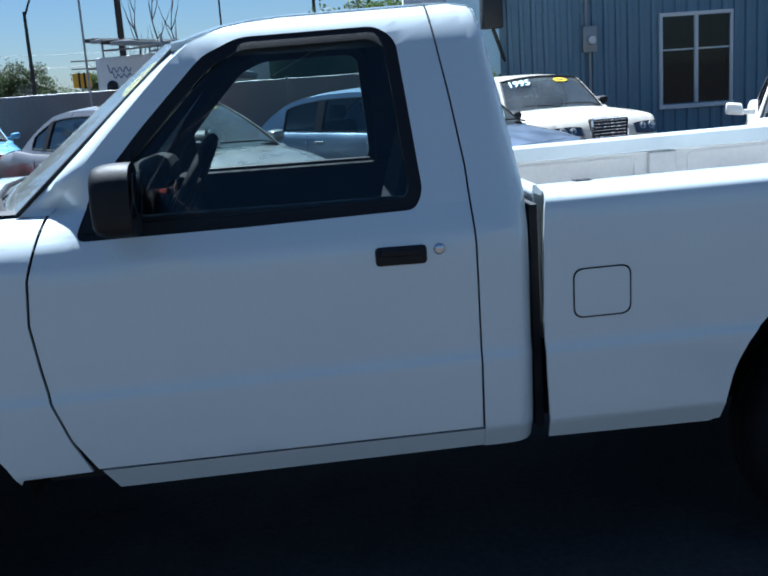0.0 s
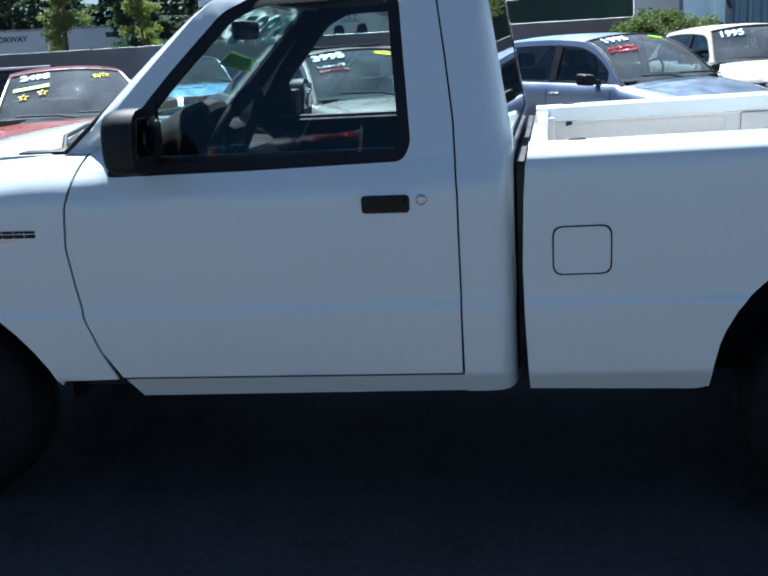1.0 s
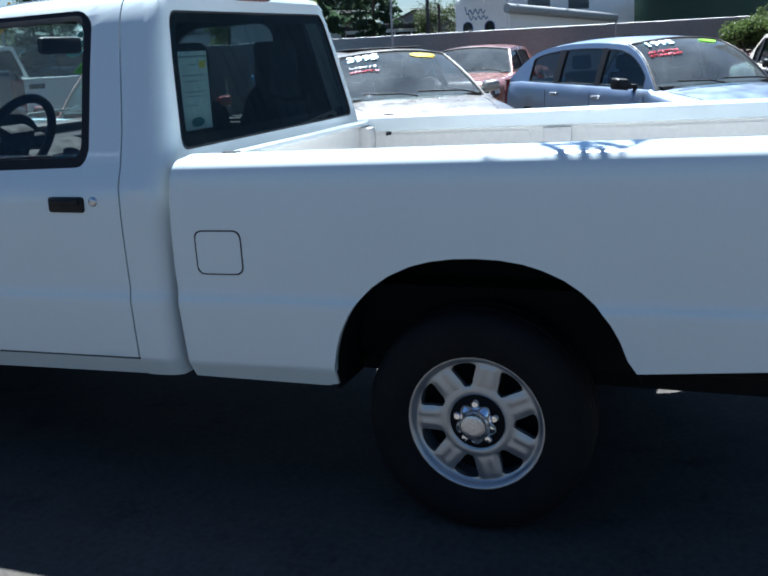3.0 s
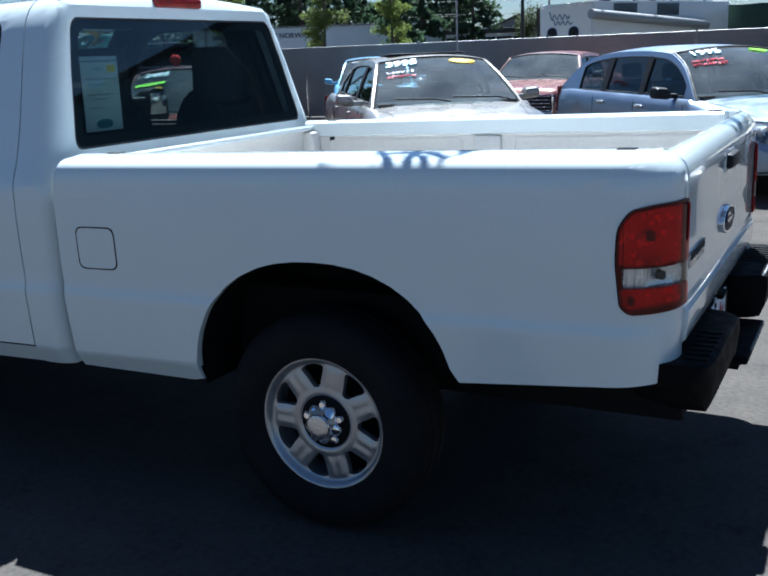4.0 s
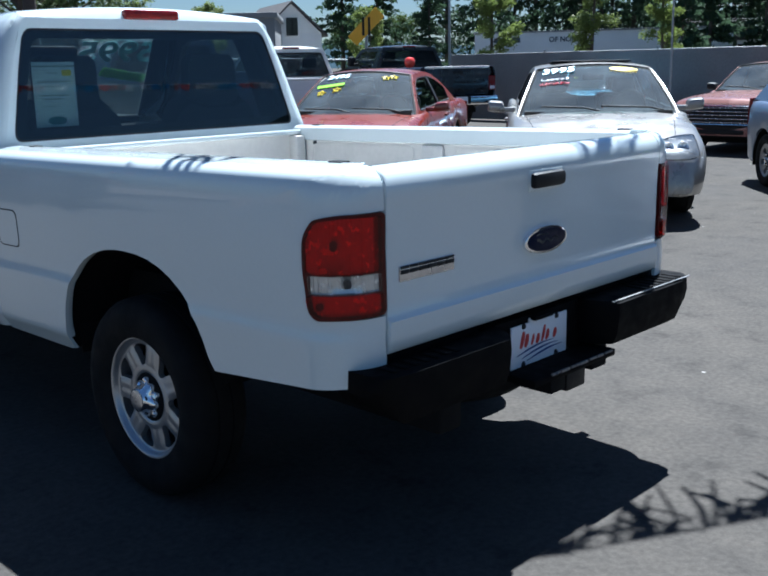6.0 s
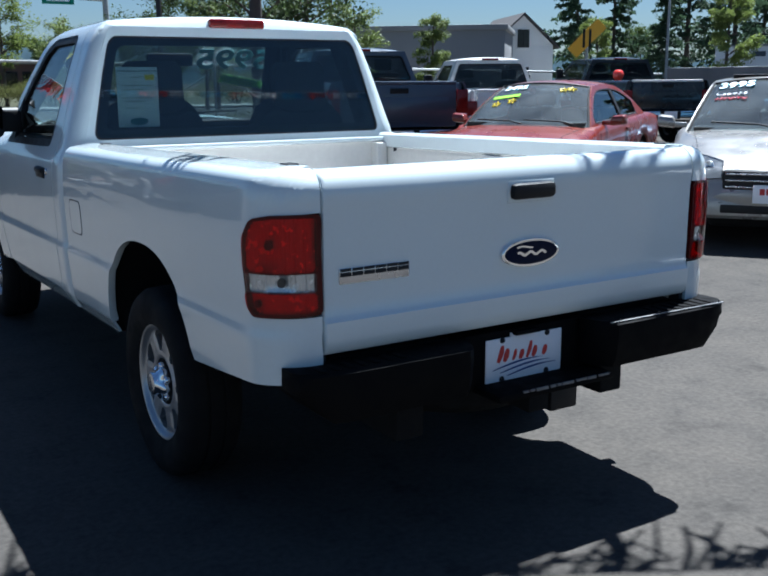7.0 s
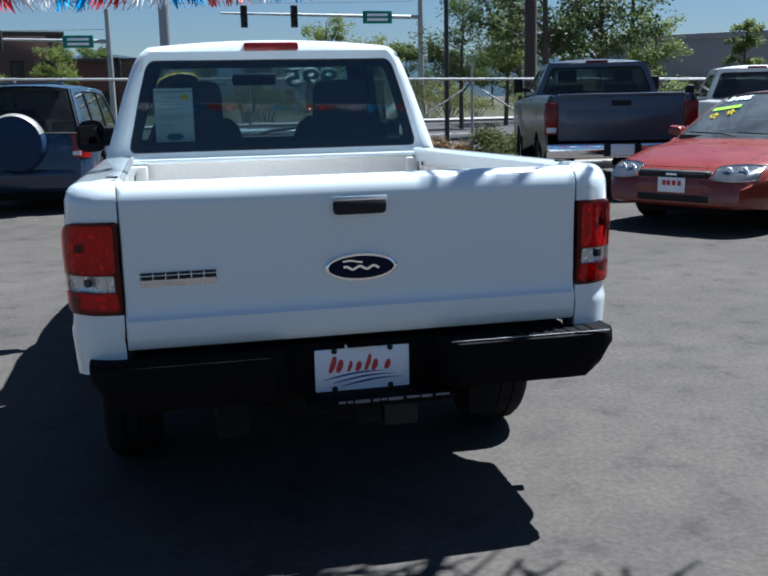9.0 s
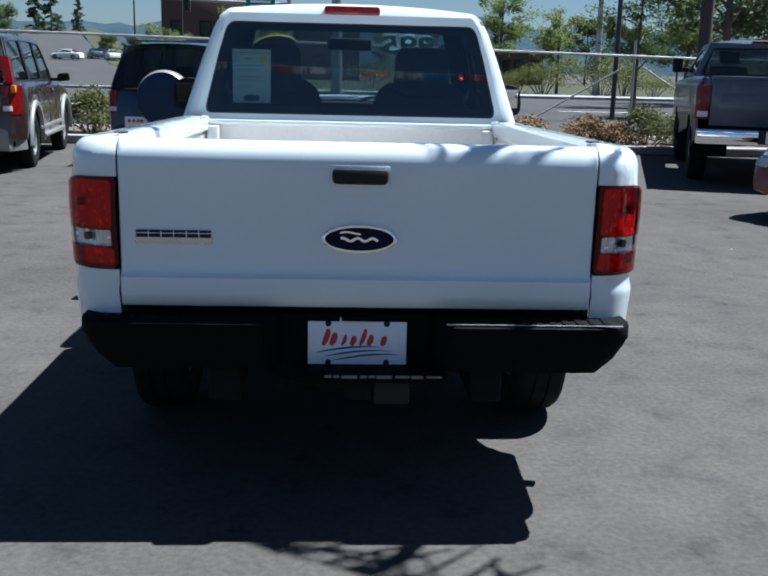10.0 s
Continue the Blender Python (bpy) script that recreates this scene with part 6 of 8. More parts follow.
# cream saloon
S = dict(L=4.75, W=1.79, H=1.44, wb=2.80, front_axle=1.50, wheel_r=0.31, ws0=0.98, ws1=0.48, rg1=-0.95, rg0=-1.50, roof_w=0.64,
         top=[(-2.375, 0.80), (-2.3, 0.92), (-1.5, 0.95), (0.9, 0.93), (0.98, 0.93), (1.7, 0.89), (2.2, 0.84), (2.34, 0.78), (2.375, 0.60)],
         windows=[(0.80, 0.0), (-0.07, -0.85), (-0.92, -1.15)], door_seams=(0.92, -0.03, -0.95), handles=(0.12, -0.75), lamp_z=0.66, lamp_x=(0.40, 0.82), lamp_sweep=0.06, lamp_rise=0.0, grille_w=0.27, grille_z=(0.55, 0.82), grille_rim=True, slats=5, strip=(-2.0, 2.0), bumper=CHROME_DULL, mirror_mat=BLACK, bend=0.015)
ob, pn = car("saloon", "old cream boxy saloon with an upright chrome grille", "car", heading(11.37, -1.76, -0.966, -0.26), S, CREAM)
price(pn[0], "1995", -0.60, 0.82, 0.17)
oval(pn[0], 0.45, 0.86, YELLOW)

# maroon saloon by the fence
S = dict(L=4.9, W=1.80, H=1.40, wb=2.75, front_axle=1.50, wheel_r=0.32, ws0=0.95, ws1=0.40, rg1=-0.95, rg0=-1.45, roof_w=0.62,
         top=[(-2.45, 0.80), (-2.38, 0.93), (-1.45, 0.95), (0.9, 0.92), (0.95, 0.92), (1.7, 0.88), (2.3, 0.82), (2.43, 0.76), (2.45, 0.60)],
         windows=[(0.76, -0.03), (-0.10, -0.85)], door_seams=(0.88, -0.06, -0.95), lamp_x=(0.79, 0.85), lamp_sweep=0.04, lamp_rise=0, grille_w=0.76, grille_z=(0.46, 0.74), grille_rim=True, slats=4, bumper=BLACK, bend=0.015, spokes=6, mirror_mat=BLACK, plate=False)
car("saloon", "faded maroon boxy saloon parked nose out by the fence", "car", heading(14.25, 3.95, -1.0, -0.01), S, MAROON)

# pale blue small car
S = dict(L=4.2, W=1.70, H=1.42, wb=2.55, front_axle=1.25, wheel_r=0.29, ws0=1.0, ws1=0.35, rg1=-1.0, rg0=-1.55, roof_w=0.58,
         top=[(-2.1, 0.80), (-2.0, 0.92), (-1.5, 0.94), (0.9, 0.89), (1.0, 0.89), (1.5, 0.80), (1.9, 0.68), (2.1, 0.54)],
         windows=[(0.80, 0.02), (-0.06, -0.85), (-0.93, -1.2)], door_seams=(0.92, -0.02), lamp_z=0.62)
ob, pn = car("small_car", "pale blue small car with white marks on its windscreen", "car", heading(15.2, 8.05, -0.88, -0.47), S, PALE_BLUE)
scrawl(pn[0], -0.35, 0.84, PRICE_WHITE, 0.5, 1)
star(pn[0], -0.72, 0.45)

# pale grey car at the end of the row
S = dict(L=4.6, W=1.76, H=1.44, wb=2.70, front_axle=1.40, wheel_r=0.31, ws0=1.08, ws1=0.40, rg1=-0.95, rg0=-1.55, roof_w=0.59,
         top=[(-2.3, 0.82), (-2.2, 0.95), (-1.6, 0.97), (1.0, 0.91), (1.08, 0.91), (1.6, 0.84), (2.0, 0.72), (2.25, 0.6), (2.3, 0.55)],
         windows=[(0.86, 0.04), (-0.04, -0.95), (-1.03, -1.3)], door_seams=(1.0, 0.0, -1.0), lamp_z=0.65)
ob, pn = car("sedan", "silver-white sedan with a lime sticker on the windscreen", "car", heading(6.2, -3.85, -0.906, 0.42), S, FLEET_WHITE)
strip(pn[0], -0.6, 0.70, 0.30, 0.08, LIME)
scrawl(pn[0], -0.6, 0.35, PRICE_WHITE, 0.3, 1)

# blue off-roader with a covered spare wheel
S = dict(L=4.35, W=1.80, H=1.68, wb=2.56, front_axle=1.33, wheel_r=0.35, rim_r=0.22, ws0=0.95, ws1=0.40, rg1=-1.85, rg0=-2.10, roof_w=0.64, sill=0.32,
         top=[(-2.175, 0.90), (-2.12, 1.04), (-1.8, 1.06), (0.85, 1.00), (0.95, 1.00), (1.6, 0.94), (2.0, 0.84), (2.175, 0.66)],
         windows=[(0.74, -0.05), (-0.13, -1.0), (-1.08, -1.72)], door_seams=(0.88, -0.08, -1.02), handles=(0.08, -0.85), glass=DARKGLASS, tail_z=0.86, tail_h=0.30, tail_in=0.80, rear_plate_x=-0.42, rear_plate_z=0.60, tail_lean=0.6, bend=0.01, bumper=BLUE_PAINT)
ob, pn = car("off_roader", "dark blue off-roader with a covered spare wheel on its tailgate", "car", heading(-2.05, 11.45, 0.12, 0.993), S, BLUE_PAINT)
bm = bmesh.new()
add_lathe(bm, [(0.0, 0.20), (0.30, 0.195), (0.345, 0.18), (0.365, 0.14), (0.37, 0.0), (0.34, -0.02), (0.0, -0.02)], 40, Matrix.Translation((0.0, -2.17, 0.92)) @ Matrix.Rotation(-math.pi / 2, 4, "Z"))
cov = part("spare_wheel_cover", bm, material("cover_blue", (0.012, 0.03, 0.07), 0.5, 0, 0.1, 6, 80, spec=0.2), ob, "round body-coloured spare wheel cover")
rows = [[Vector((r * math.sin(t), -2.17 - h, 0.92 + r * math.cos(t))) for t in steps(-1.25, 1.25, 24)] for r, h in ((0.345, 0.19), (0.368, 0.15), (0.376, 0.10), (0.376, 0.04))]
bm = slab(rows, (0, 0.006, 0))
part("cover_band", bm, PEWTER, cov)
part("roof_lip", box(-0.58, 0.58, -2.0, -1.86, 1.655, 1.675, 0.008), BLUE_PAINT, ob)

# brown off-roader
S = dict(L=4.6, W=1.80, H=1.74, wb=2.75, front_axle=1.45, wheel_r=0.37, rim_r=0.23, ws0=0.95, ws1=0.45, rg1=-2.0, rg0=-2.24, roof_w=0.66, sill=0.40,
         top=[(-2.3, 0.98), (-2.22, 1.10), (-1.9, 1.12), (0.85, 1.08), (0.95, 1.08), (1.7, 1.02), (2.15, 0.90), (2.3, 0.70)],
         windows=[(0.76, -0.05), (-0.13, -1.02), (-1.10, -1.95)], door_seams=(0.88, -0.09, -1.05), handles=(0.08, -0.88), glass=TINT, tail_z=0.90, tail_h=0.34, tail_in=0.74, tail_mat=RED_PLASTIC, bumper=PEWTER, strip=(-1.0, 0.9), strip_mat=PEWTER, mirror_mat=BLACK, tail_lean=0.3, bend=0.01)
ob, pn = car("off_roader", "dark brown off-roader with pewter arch trims and running boards", "car", heading(-5.05, 10.35, -0.13, 0.99), S, BROWN_PAINT)
for q in (-1, 1):
    part("running_board", box(q * 0.78, q * 0.95, -0.85, 0.95, 0.36, 0.41, 0.015), PEWTER, ob, "pewter running board")
    for ya in (1.45, -1.30):
        rows = [[Vector((q * x, ya + (0.425 + e) * math.cos(t), 0.37 + (0.425 + e) * math.sin(t))) for t in steps(-0.1, math.pi + 0.1, 18)] for x, e in ((0.885, 0.0), (0.925, 0.01), (0.925, 0.06), (0.895, 0.085))]
        part("arch_trim", slab(rows, (-q * 0.012, 0, 0)), PEWTER, ob, "pewter wheel-arch trim")
    rows = []
    for z in steps(1.10, 1.42, 4):
        y, w = -2.25 + 0.40 * (z - 1.10), 0.80 - 0.20 * (z - 1.10)
        rows.append([Vector((q * (w - 0.09), y - 0.02, z)), Vector((q * (w + 0.0), y - 0.02, z)), Vector((q * (w + 0.012), y + 0.01, z)), Vector((q * (w + 0.010), y + 0.10, z))])
    lamp = part("pillar_lamp", slab(rows, (-q * 0.02, 0.03, 0)), RED_PLASTIC, ob, "tall red lamp on the rear pillar")
    part("tail_amber", box(q * 0.78, q * 0.835, -2.325, -2.20, 0.99, 1.08, 0.01), AMBER, ob)


# pickups seen from behind
def pickup(name, label, m, s, paint):
    root = thing(name, label, "pickup truck", m, "parked cars")
    hw, L = s["W"] / 2, s["L"]
    y0, yb, yc, zt, zs = -L / 2, s["bed_front"], s["cab_front"], s["rail"], s["sill"]
    ra = s["wheel_r"] + 0.07
    ax = [s["rear_axle"], s["rear_axle"] + s["wb"]]
    prof = [(zs, hw * 0.96), (zs + 0.1, hw * 0.985), (zs + 0.3, hw), (zt - 0.18, hw), (zt - 0.06, hw * 0.975), (zt - 0.02, hw * 0.955), (zt, hw * 0.92)]
    wide = lambda z: width_at(prof, z)
    vcut = [p[0] for p in prof]
    for q in (-1, 1):
        place = lambda y, z: Vector((q * wide(z), y, z))
        back = lambda y, z: Vector((q * (wide(z) - 0.03), y, z))
        ring = lambda a: [(a + ra * math.cos(t), s["wheel_r"] + ra * 1.02 * math.sin(t)) for t in steps(0.15, math.pi - 0.15, 12)]
        part("bed_side", panel([(y0, zs + 0.05), (y0, zt), (yb, zt), (yb, zs)] + ring(ax[0]), [], place, back, steps(y0, yb, 6), vcut), paint, root)
        part("cab_side", panel([(yb + 0.02, zs), (yb + 0.02, zt), (L / 2 - 0.2, zt - 0.1), (L / 2 - 0.05, zt - 0.3), (L / 2, zs + 0.1)] + ring(ax[1]), [], place, back, steps(yb, L / 2, 6), vcut), paint, root)
        lamp = part("tail_lamp", box(q * (hw - 0.17), q * (hw + 0.004), y0 - 0.012, y0 + 0.10, s["lamp"][0], s["lamp"][1], 0.015), DULL_RED, root, "tall red tail lamp")
        part("reverse_lens", box(q * (hw - 0.15), q * (hw - 0.02), y0 - 0.016, y0, s["lamp"][0] + 0.03, s["lamp"][0] + 0.10, 0.006), LAMP_GLASS, lamp)
        part("bed_wall", box(q * (hw - 0.14), q * (hw - 0.06), y0 + 0.05, yb - 0.03, zs + 0.3, zt - 0.01, 0.02), s.get("liner", paint), root)
        for a in ax:
            wheel(root, q * (hw - 0.15), a, s["wheel_r"], 0.24, q, s["wheel_r"] * 0.6, 5)
            bm = bmesh.new()
            v2 = add_grid(bm, [[Vector((q * x, a + ra * math.cos(t), s["wheel_r"] + ra * 1.02 * math.sin(t))) for t in steps(-0.1, math.pi + 0.1, 12)] for x in (hw - 0.02, hw * 0.5)])
            bm.faces.new(v2[1])
            part("wheel_well", bm, DARK, root)
        mir = part("door_mirror", box(q * (hw + 0.02), q * (hw + 0.17), yc - 0.75, yc - 0.62, zt + 0.05, zt + 0.27, 0.03), BLACK, root, "black door mirror")
        part("mirror_arm", box(q * (hw - 0.08), q * (hw + 0.06), yc - 0.70, yc - 0.65, zt + 0.06, zt + 0.12, 0.01), BLACK, mir)
        part("cab_trim", box(q * (hw - 0.10), q * (hw - 0.06), yb + 0.04, yc, zs + 0.2, zt, 0.01), DASH, root)
    part("bed_floor", box(-hw + 0.1, hw - 0.1, y0 + 0.05, yb, zs + 0.28, zs + 0.32), DARK, root)
    part("bed_bulkhead", box(-hw + 0.1, hw - 0.1, yb - 0.04, yb, zs + 0.3, zt - 0.01, 0.01), paint, root)
    gate = part("tailgate", box(-hw + 0.17, hw - 0.17, y0 - 0.006, y0 + 0.05, zs + 0.12, zt, 0.02), paint, root)
    part("gate_lip", box(-hw + 0.17, hw - 0.17, y0 - 0.018, y0 + 0.06, zt - 0.035, zt + 0.012, 0.015), s.get("lip", paint), gate)
    part("gate_handle", box(-0.13, 0.13, y0 - 0.02, y0, zt - 0.15, zt - 0.08, 0.015), BLACK, gate)
    part("gate_press", box(-hw + 0.28, hw - 0.28, y0 - 0.010, y0, zs + 0.20, zt - 0.20, 0.006), paint, gate)
    bump = part("step_bumper", box(-hw + 0.02, hw - 0.02, y0 - 0.16, y0 + 0.0, zs - 0.10, zs + 0.09, 0.03), s.get("bumper", CHROME), root, "bright step bumper")
    part("plate_recess", box(-0.24, 0.24, y0 - 0.165, y0 - 0.1, zs - 0.08, zs + 0.095, 0.01), BLACK, bump)
    part("dealer_plate", box(-0.1525, 0.1525, y0 - 0.175, y0 - 0.168, zs - 0.07, zs + 0.08, 0.004), PLATE, bump, "white dealer plate")
    part("hitch_bar", box(-0.05, 0.05, y0 - 0.2, y0 + 0.3, zs - 0.22, zs - 0.14, 0.01), DARK, root)
    part("underbody", box(-hw * 0.6, hw * 0.6, y0 + 0.1, L / 2 - 0.2, zs - 0.12, zs + 0.25, 0.02), DARK, root)
    # cab
    hr, H = s["roof_w"], s["H"]
    cw = lambda z: hw * 0.92 + (hr - hw * 0.92) * max(0, min(1, (z - zt) / (H - 0.06 - zt)))
    zc = [zt + (H - 0.06 - zt) * k / 5 for k in range(6)]
    ry = lambda z: yb + 0.06 + 0.10 * (z - zt)
    for q in (-1, 1):
        yw = yc - 0.55
        out = [(yb + 0.06, zt - 0.02), (ry(H - 0.06), H - 0.06), (yw, H - 0.06), (yc, zt - 0.02)]
        hole = rounded([(yb + 0.28, zt + 0.05), (ry(H) + 0.2, H - 0.14), (yw - 0.05, H - 0.14), (yc - 0.16, zt + 0.05)], 0.03)
        fr = part("cab_frame", panel(out, [hole], lambda y, z: Vector((q * cw(z), y, z)), lambda y, z: Vector((q * (cw(z) - 0.04), y, z)), [], zc), paint, root)
        g = part("side_window", panel(hole, [], lambda y, z: Vector((q * (cw(z) - 0.015), y, z)), lambda y, z: Vector((q * (cw(z) - 0.02), y, z)), [], zc), DARKGLASS, fr)
        g.visible_shadow = False
    hole = rounded([(-0.90, zt + 0.03), (0.90, zt + 0.03), (0.88, H - 0.13), (-0.88, H - 0.13)], 0.05)
    wl = part("cab_rear_wall", panel([(-1, zs + 0.3), (1, zs + 0.3), (1, zt), (1, H - 0.05), (-1, H - 0.05), (-1, zt)], [hole], lambda u, z: Vector((u * cw(z), ry(z), z)), lambda u, z: Vector((u * cw(z), ry(z) + 0.04, z)), [], zc), paint, root)
    g = part("rear_window", panel(hole, [], lambda u, z: Vector((u * cw(z), ry(z) + 0.008, z)), lambda u, z: Vector((u * cw(z), ry(z) + 0.014, z)), [], zc), DARKGLASS, wl)
    g.visible_shadow = False
    part("window_seal", tube([Vector((u * cw(z), ry(z) - 0.002, z)) for u, z in hole], 0.012, 6, True), BLACK, wl)
    rows = []
    for y, dz in ((ry(H) - 0.01, -0.055), (ry(H) + 0.02, -0.02), (ry(H) + 0.15, 0), (yc - 0.7, 0), (yc - 0.55, -0.03)):
        rows.append([Vector((k * hr * 1.01, y, H + dz - 0.055 * abs(k) ** 3)) for k in steps(-1, 1, 10)])
    part("roof", slab(rows, (0, 0, -0.03)), paint, root)
    part("high_brake_lamp", box(-0.16, 0.16, ry(H) - 0.03, ry(H) + 0.02, H - 0.055, H - 0.02, 0.008), DULL_RED, root)
    rows = [[Vector((k * (cw(z) - 0.03), y + 0.08 * (1 - k * k), z)) for k in steps(-1, 1, 8)] for y, z in ((yc, zt), (yc - 0.28, (zt + H) / 2), (yc - 0.55, H - 0.07))]
    g = part("windscreen", slab(rows, (0, -0.006, 0)), CLEAR, root)
    g.visible_shadow = False
    rows = [[Vector((k * hw * 0.92, y, z + 0.04 * (1 - k * k))) for k in steps(-1, 1, 8)] for y, z in ((yc - 0.02, zt - 0.01), (L / 2 - 0.3, zt - 0.12), (L / 2 - 0.05, zt - 0.3), (L / 2, zs + 0.1))]
    part("bonnet", slab(rows, (0, 0, -0.03)), paint, root)
    for x in (-0.42, 0.42):
        seat = part("seat", box(x - 0.26, x + 0.26, yb + 0.25, yb + 0.42, zs + 0.3, zt + 0.15, 0.05), CLOTH, root)
        part("headrest", box(x - 0.14, x + 0.14, yb + 0.25, yb + 0.36, zt + 0.18, zt + 0.36, 0.04), CLOTH, seat)
    return root


P = dict(L=5.3, W=1.98, H=1.90, wb=3.06, bed_front=-0.70, cab_front=1.15, rail=1.38, sill=0.66, rear_axle=-1.45, wheel_r=0.40, lamp=(0.86, 1.28), roof_w=0.72)
pickup("pickup_truck", "slate blue full-size pickup with tall tail lamps and chrome bumper", heading(6.109, 10.41, 0.28, 0.96), P, SLATE)
P = dict(L=5.0, W=1.80, H=1.82, wb=2.9, bed_front=-0.65, cab_front=1.1, rail=1.24, sill=0.52, rear_axle=-1.35, wheel_r=0.36, lamp=(0.72, 1.06), roof_w=0.64)
pickup("pickup_truck", "white pickup with a dark rear window behind the red coupe", heading(9.88, 11.82, 0.40, 0.915), P, FLEET_WHITE)
P = dict(L=5.2, W=1.98, H=1.90, wb=3.0, bed_front=-0.60, cab_front=1.1, rail=1.38, sill=0.66, rear_axle=-1.4, wheel_r=0.39, lamp=(0.86, 1.18), roof_w=0.70, lip=FLEET_WHITE)
pickup("pickup_truck", "black pickup with a pale rail, parked by the fence", heading(15.0, 13.55, 0.30, 0.95), P, BLACK_PAINT)


# ---- the lot's edges and what lies beyond ----
def leafy(name, color, *more, **kw):
    """A leaf surface that lets part of the light through."""
    m = material(name, color, *more, **kw)
    n, l = m.node_tree.nodes, m.node_tree.links
    p = n["Principled BSDF"]
    tr, mx = n.new("ShaderNodeBsdfTranslucent"), n.new("ShaderNodeMixShader")
    mx.inputs[0].default_value = 0.45
    l.new(p.inputs["Base Color"].links[0].from_socket, tr.inputs["Color"])
    l.new(p.outputs[0], mx.inputs[1])
    l.new(tr.outputs[0], mx.inputs[2])
    l.new(mx.outputs[0], n["Material Output"].inputs["Surface"])
    return m


FABRIC = material("fence_fabric", (0.215, 0.205, 0.20), 0.9, 0, 0.25, 1.2, 40, 0.2)
GREEN_FABRIC = material("green_fabric", (0.02, 0.045, 0.035), 0.9, 0, 0.2, 1.5, 40, 0.1)
GALV = material("galvanised_steel", (0.32, 0.33, 0.33), 0.5, 0.5, 0.15, 10, 120)
CONCRETE = material("concrete", (0.25, 0.245, 0.235), 0.9, 0, 0.25, 1.5, 50, 0.2, spec=0.15)
SOIL = material("bark_soil", (0.10, 0.07, 0.05), 0.95, 0, 0.4, 3, 40, 0.8)
GRASS = material("dry_grass", (0.050, 0.052, 0.030), 0.95, 0, 0.45, 0.8, 30, 0.5, spec=0.1)
BLUE_STEEL = material("blue_corrugated_steel", (0.16, 0.24, 0.31), 0.45, 0.15, 0.14, 0.8, 30)
WALL_WHITE = material("white_wall", (0.76, 0.76, 0.74), 0.8, 0, 0.1, 0.6, 30)
WALL_GREY = material("grey_wall", (0.22, 0.22, 0.225), 0.85, 0, 0.12, 0.3, 20)
WALL_BROWN = material("brown_wall", (0.10, 0.055, 0.045), 0.85, 0, 0.15, 0.3, 20)
ROOF_DARK = material("dark_shingles", (0.06, 0.055, 0.055), 0.9, 0, 0.25, 2, 40, 0.3)
FRAME_WHITE = material("window_frame_white", (0.72, 0.72, 0.70), 0.5, 0, 0.06, 10, 100)
WOOD_POLE = material("weathered_pole", (0.055, 0.042, 0.035), 0.9, 0, 0.3, 2, 30, 0.4)
LINE_PAINT = material("road_paint", (0.62, 0.62, 0.58), 0.8, 0, 0.2, 6, 60)
ROAD = material("road_asphalt", (0.052, 0.051, 0.049), 0.9, 0, 0.35, 0.25, 6, 0.2, spec=0.1)
LEAF = leafy("leaves", (0.075, 0.105, 0.03), 0.6, 0, 0.35, 1.5, 20, spec=0.3, random_tint=0.25)
LEAF_LIGHT = leafy("young_leaves", (0.16, 0.20, 0.05), 0.6, 0, 0.35, 1.5, 20, spec=0.3, random_tint=0.15)
NEEDLE = leafy("needles", (0.05, 0.08, 0.042), 0.75, 0, 0.35, 1.0, 15, spec=0.2, random_tint=0.25)
SHRUB = leafy("shrub_leaves", (0.12, 0.13, 0.04), 0.7, 0, 0.4, 3, 20, spec=0.2, random_tint=0.3)
SHRUB_DRY = material("dry_shrub_leaves", (0.20, 0.13, 0.06), 0.8, 0, 0.4, 3, 20, spec=0.2)
BARK = material("bark", (0.09, 0.07, 0.055), 0.9, 0, 0.35, 4, 40, 0.6)
# distance haze is mixed into this woodland colour as blue
HILL = material("hazed_wooded_hill", (0.034, 0.052, 0.066), 1.0, 0, 0.35, 0.02, 0.12, spec=0.0)
SCRIPT_BLUE = material("script_blue", (0.10, 0.17, 0.30), 0.5, 0, 0.05, 10, 100)
SIGN_GREEN = material("sign_green", (0.01, 0.16, 0.11), 0.4, 0, 0.05, 10, 100)
SIGN_YELLOW = material("sign_yellow", (0.75, 0.40, 0.01), 0.4, 0, 0.05, 10, 100)
SIGNAL_BLACK = material("signal_black", (0.02, 0.02, 0.02), 0.5, 0, 0.1, 10, 100)


def structure(name, bm, mat, label, category, smooth=38.0):
    return tagged(finish(name, bm, mat, smooth=smooth), label, category, kind="structure")


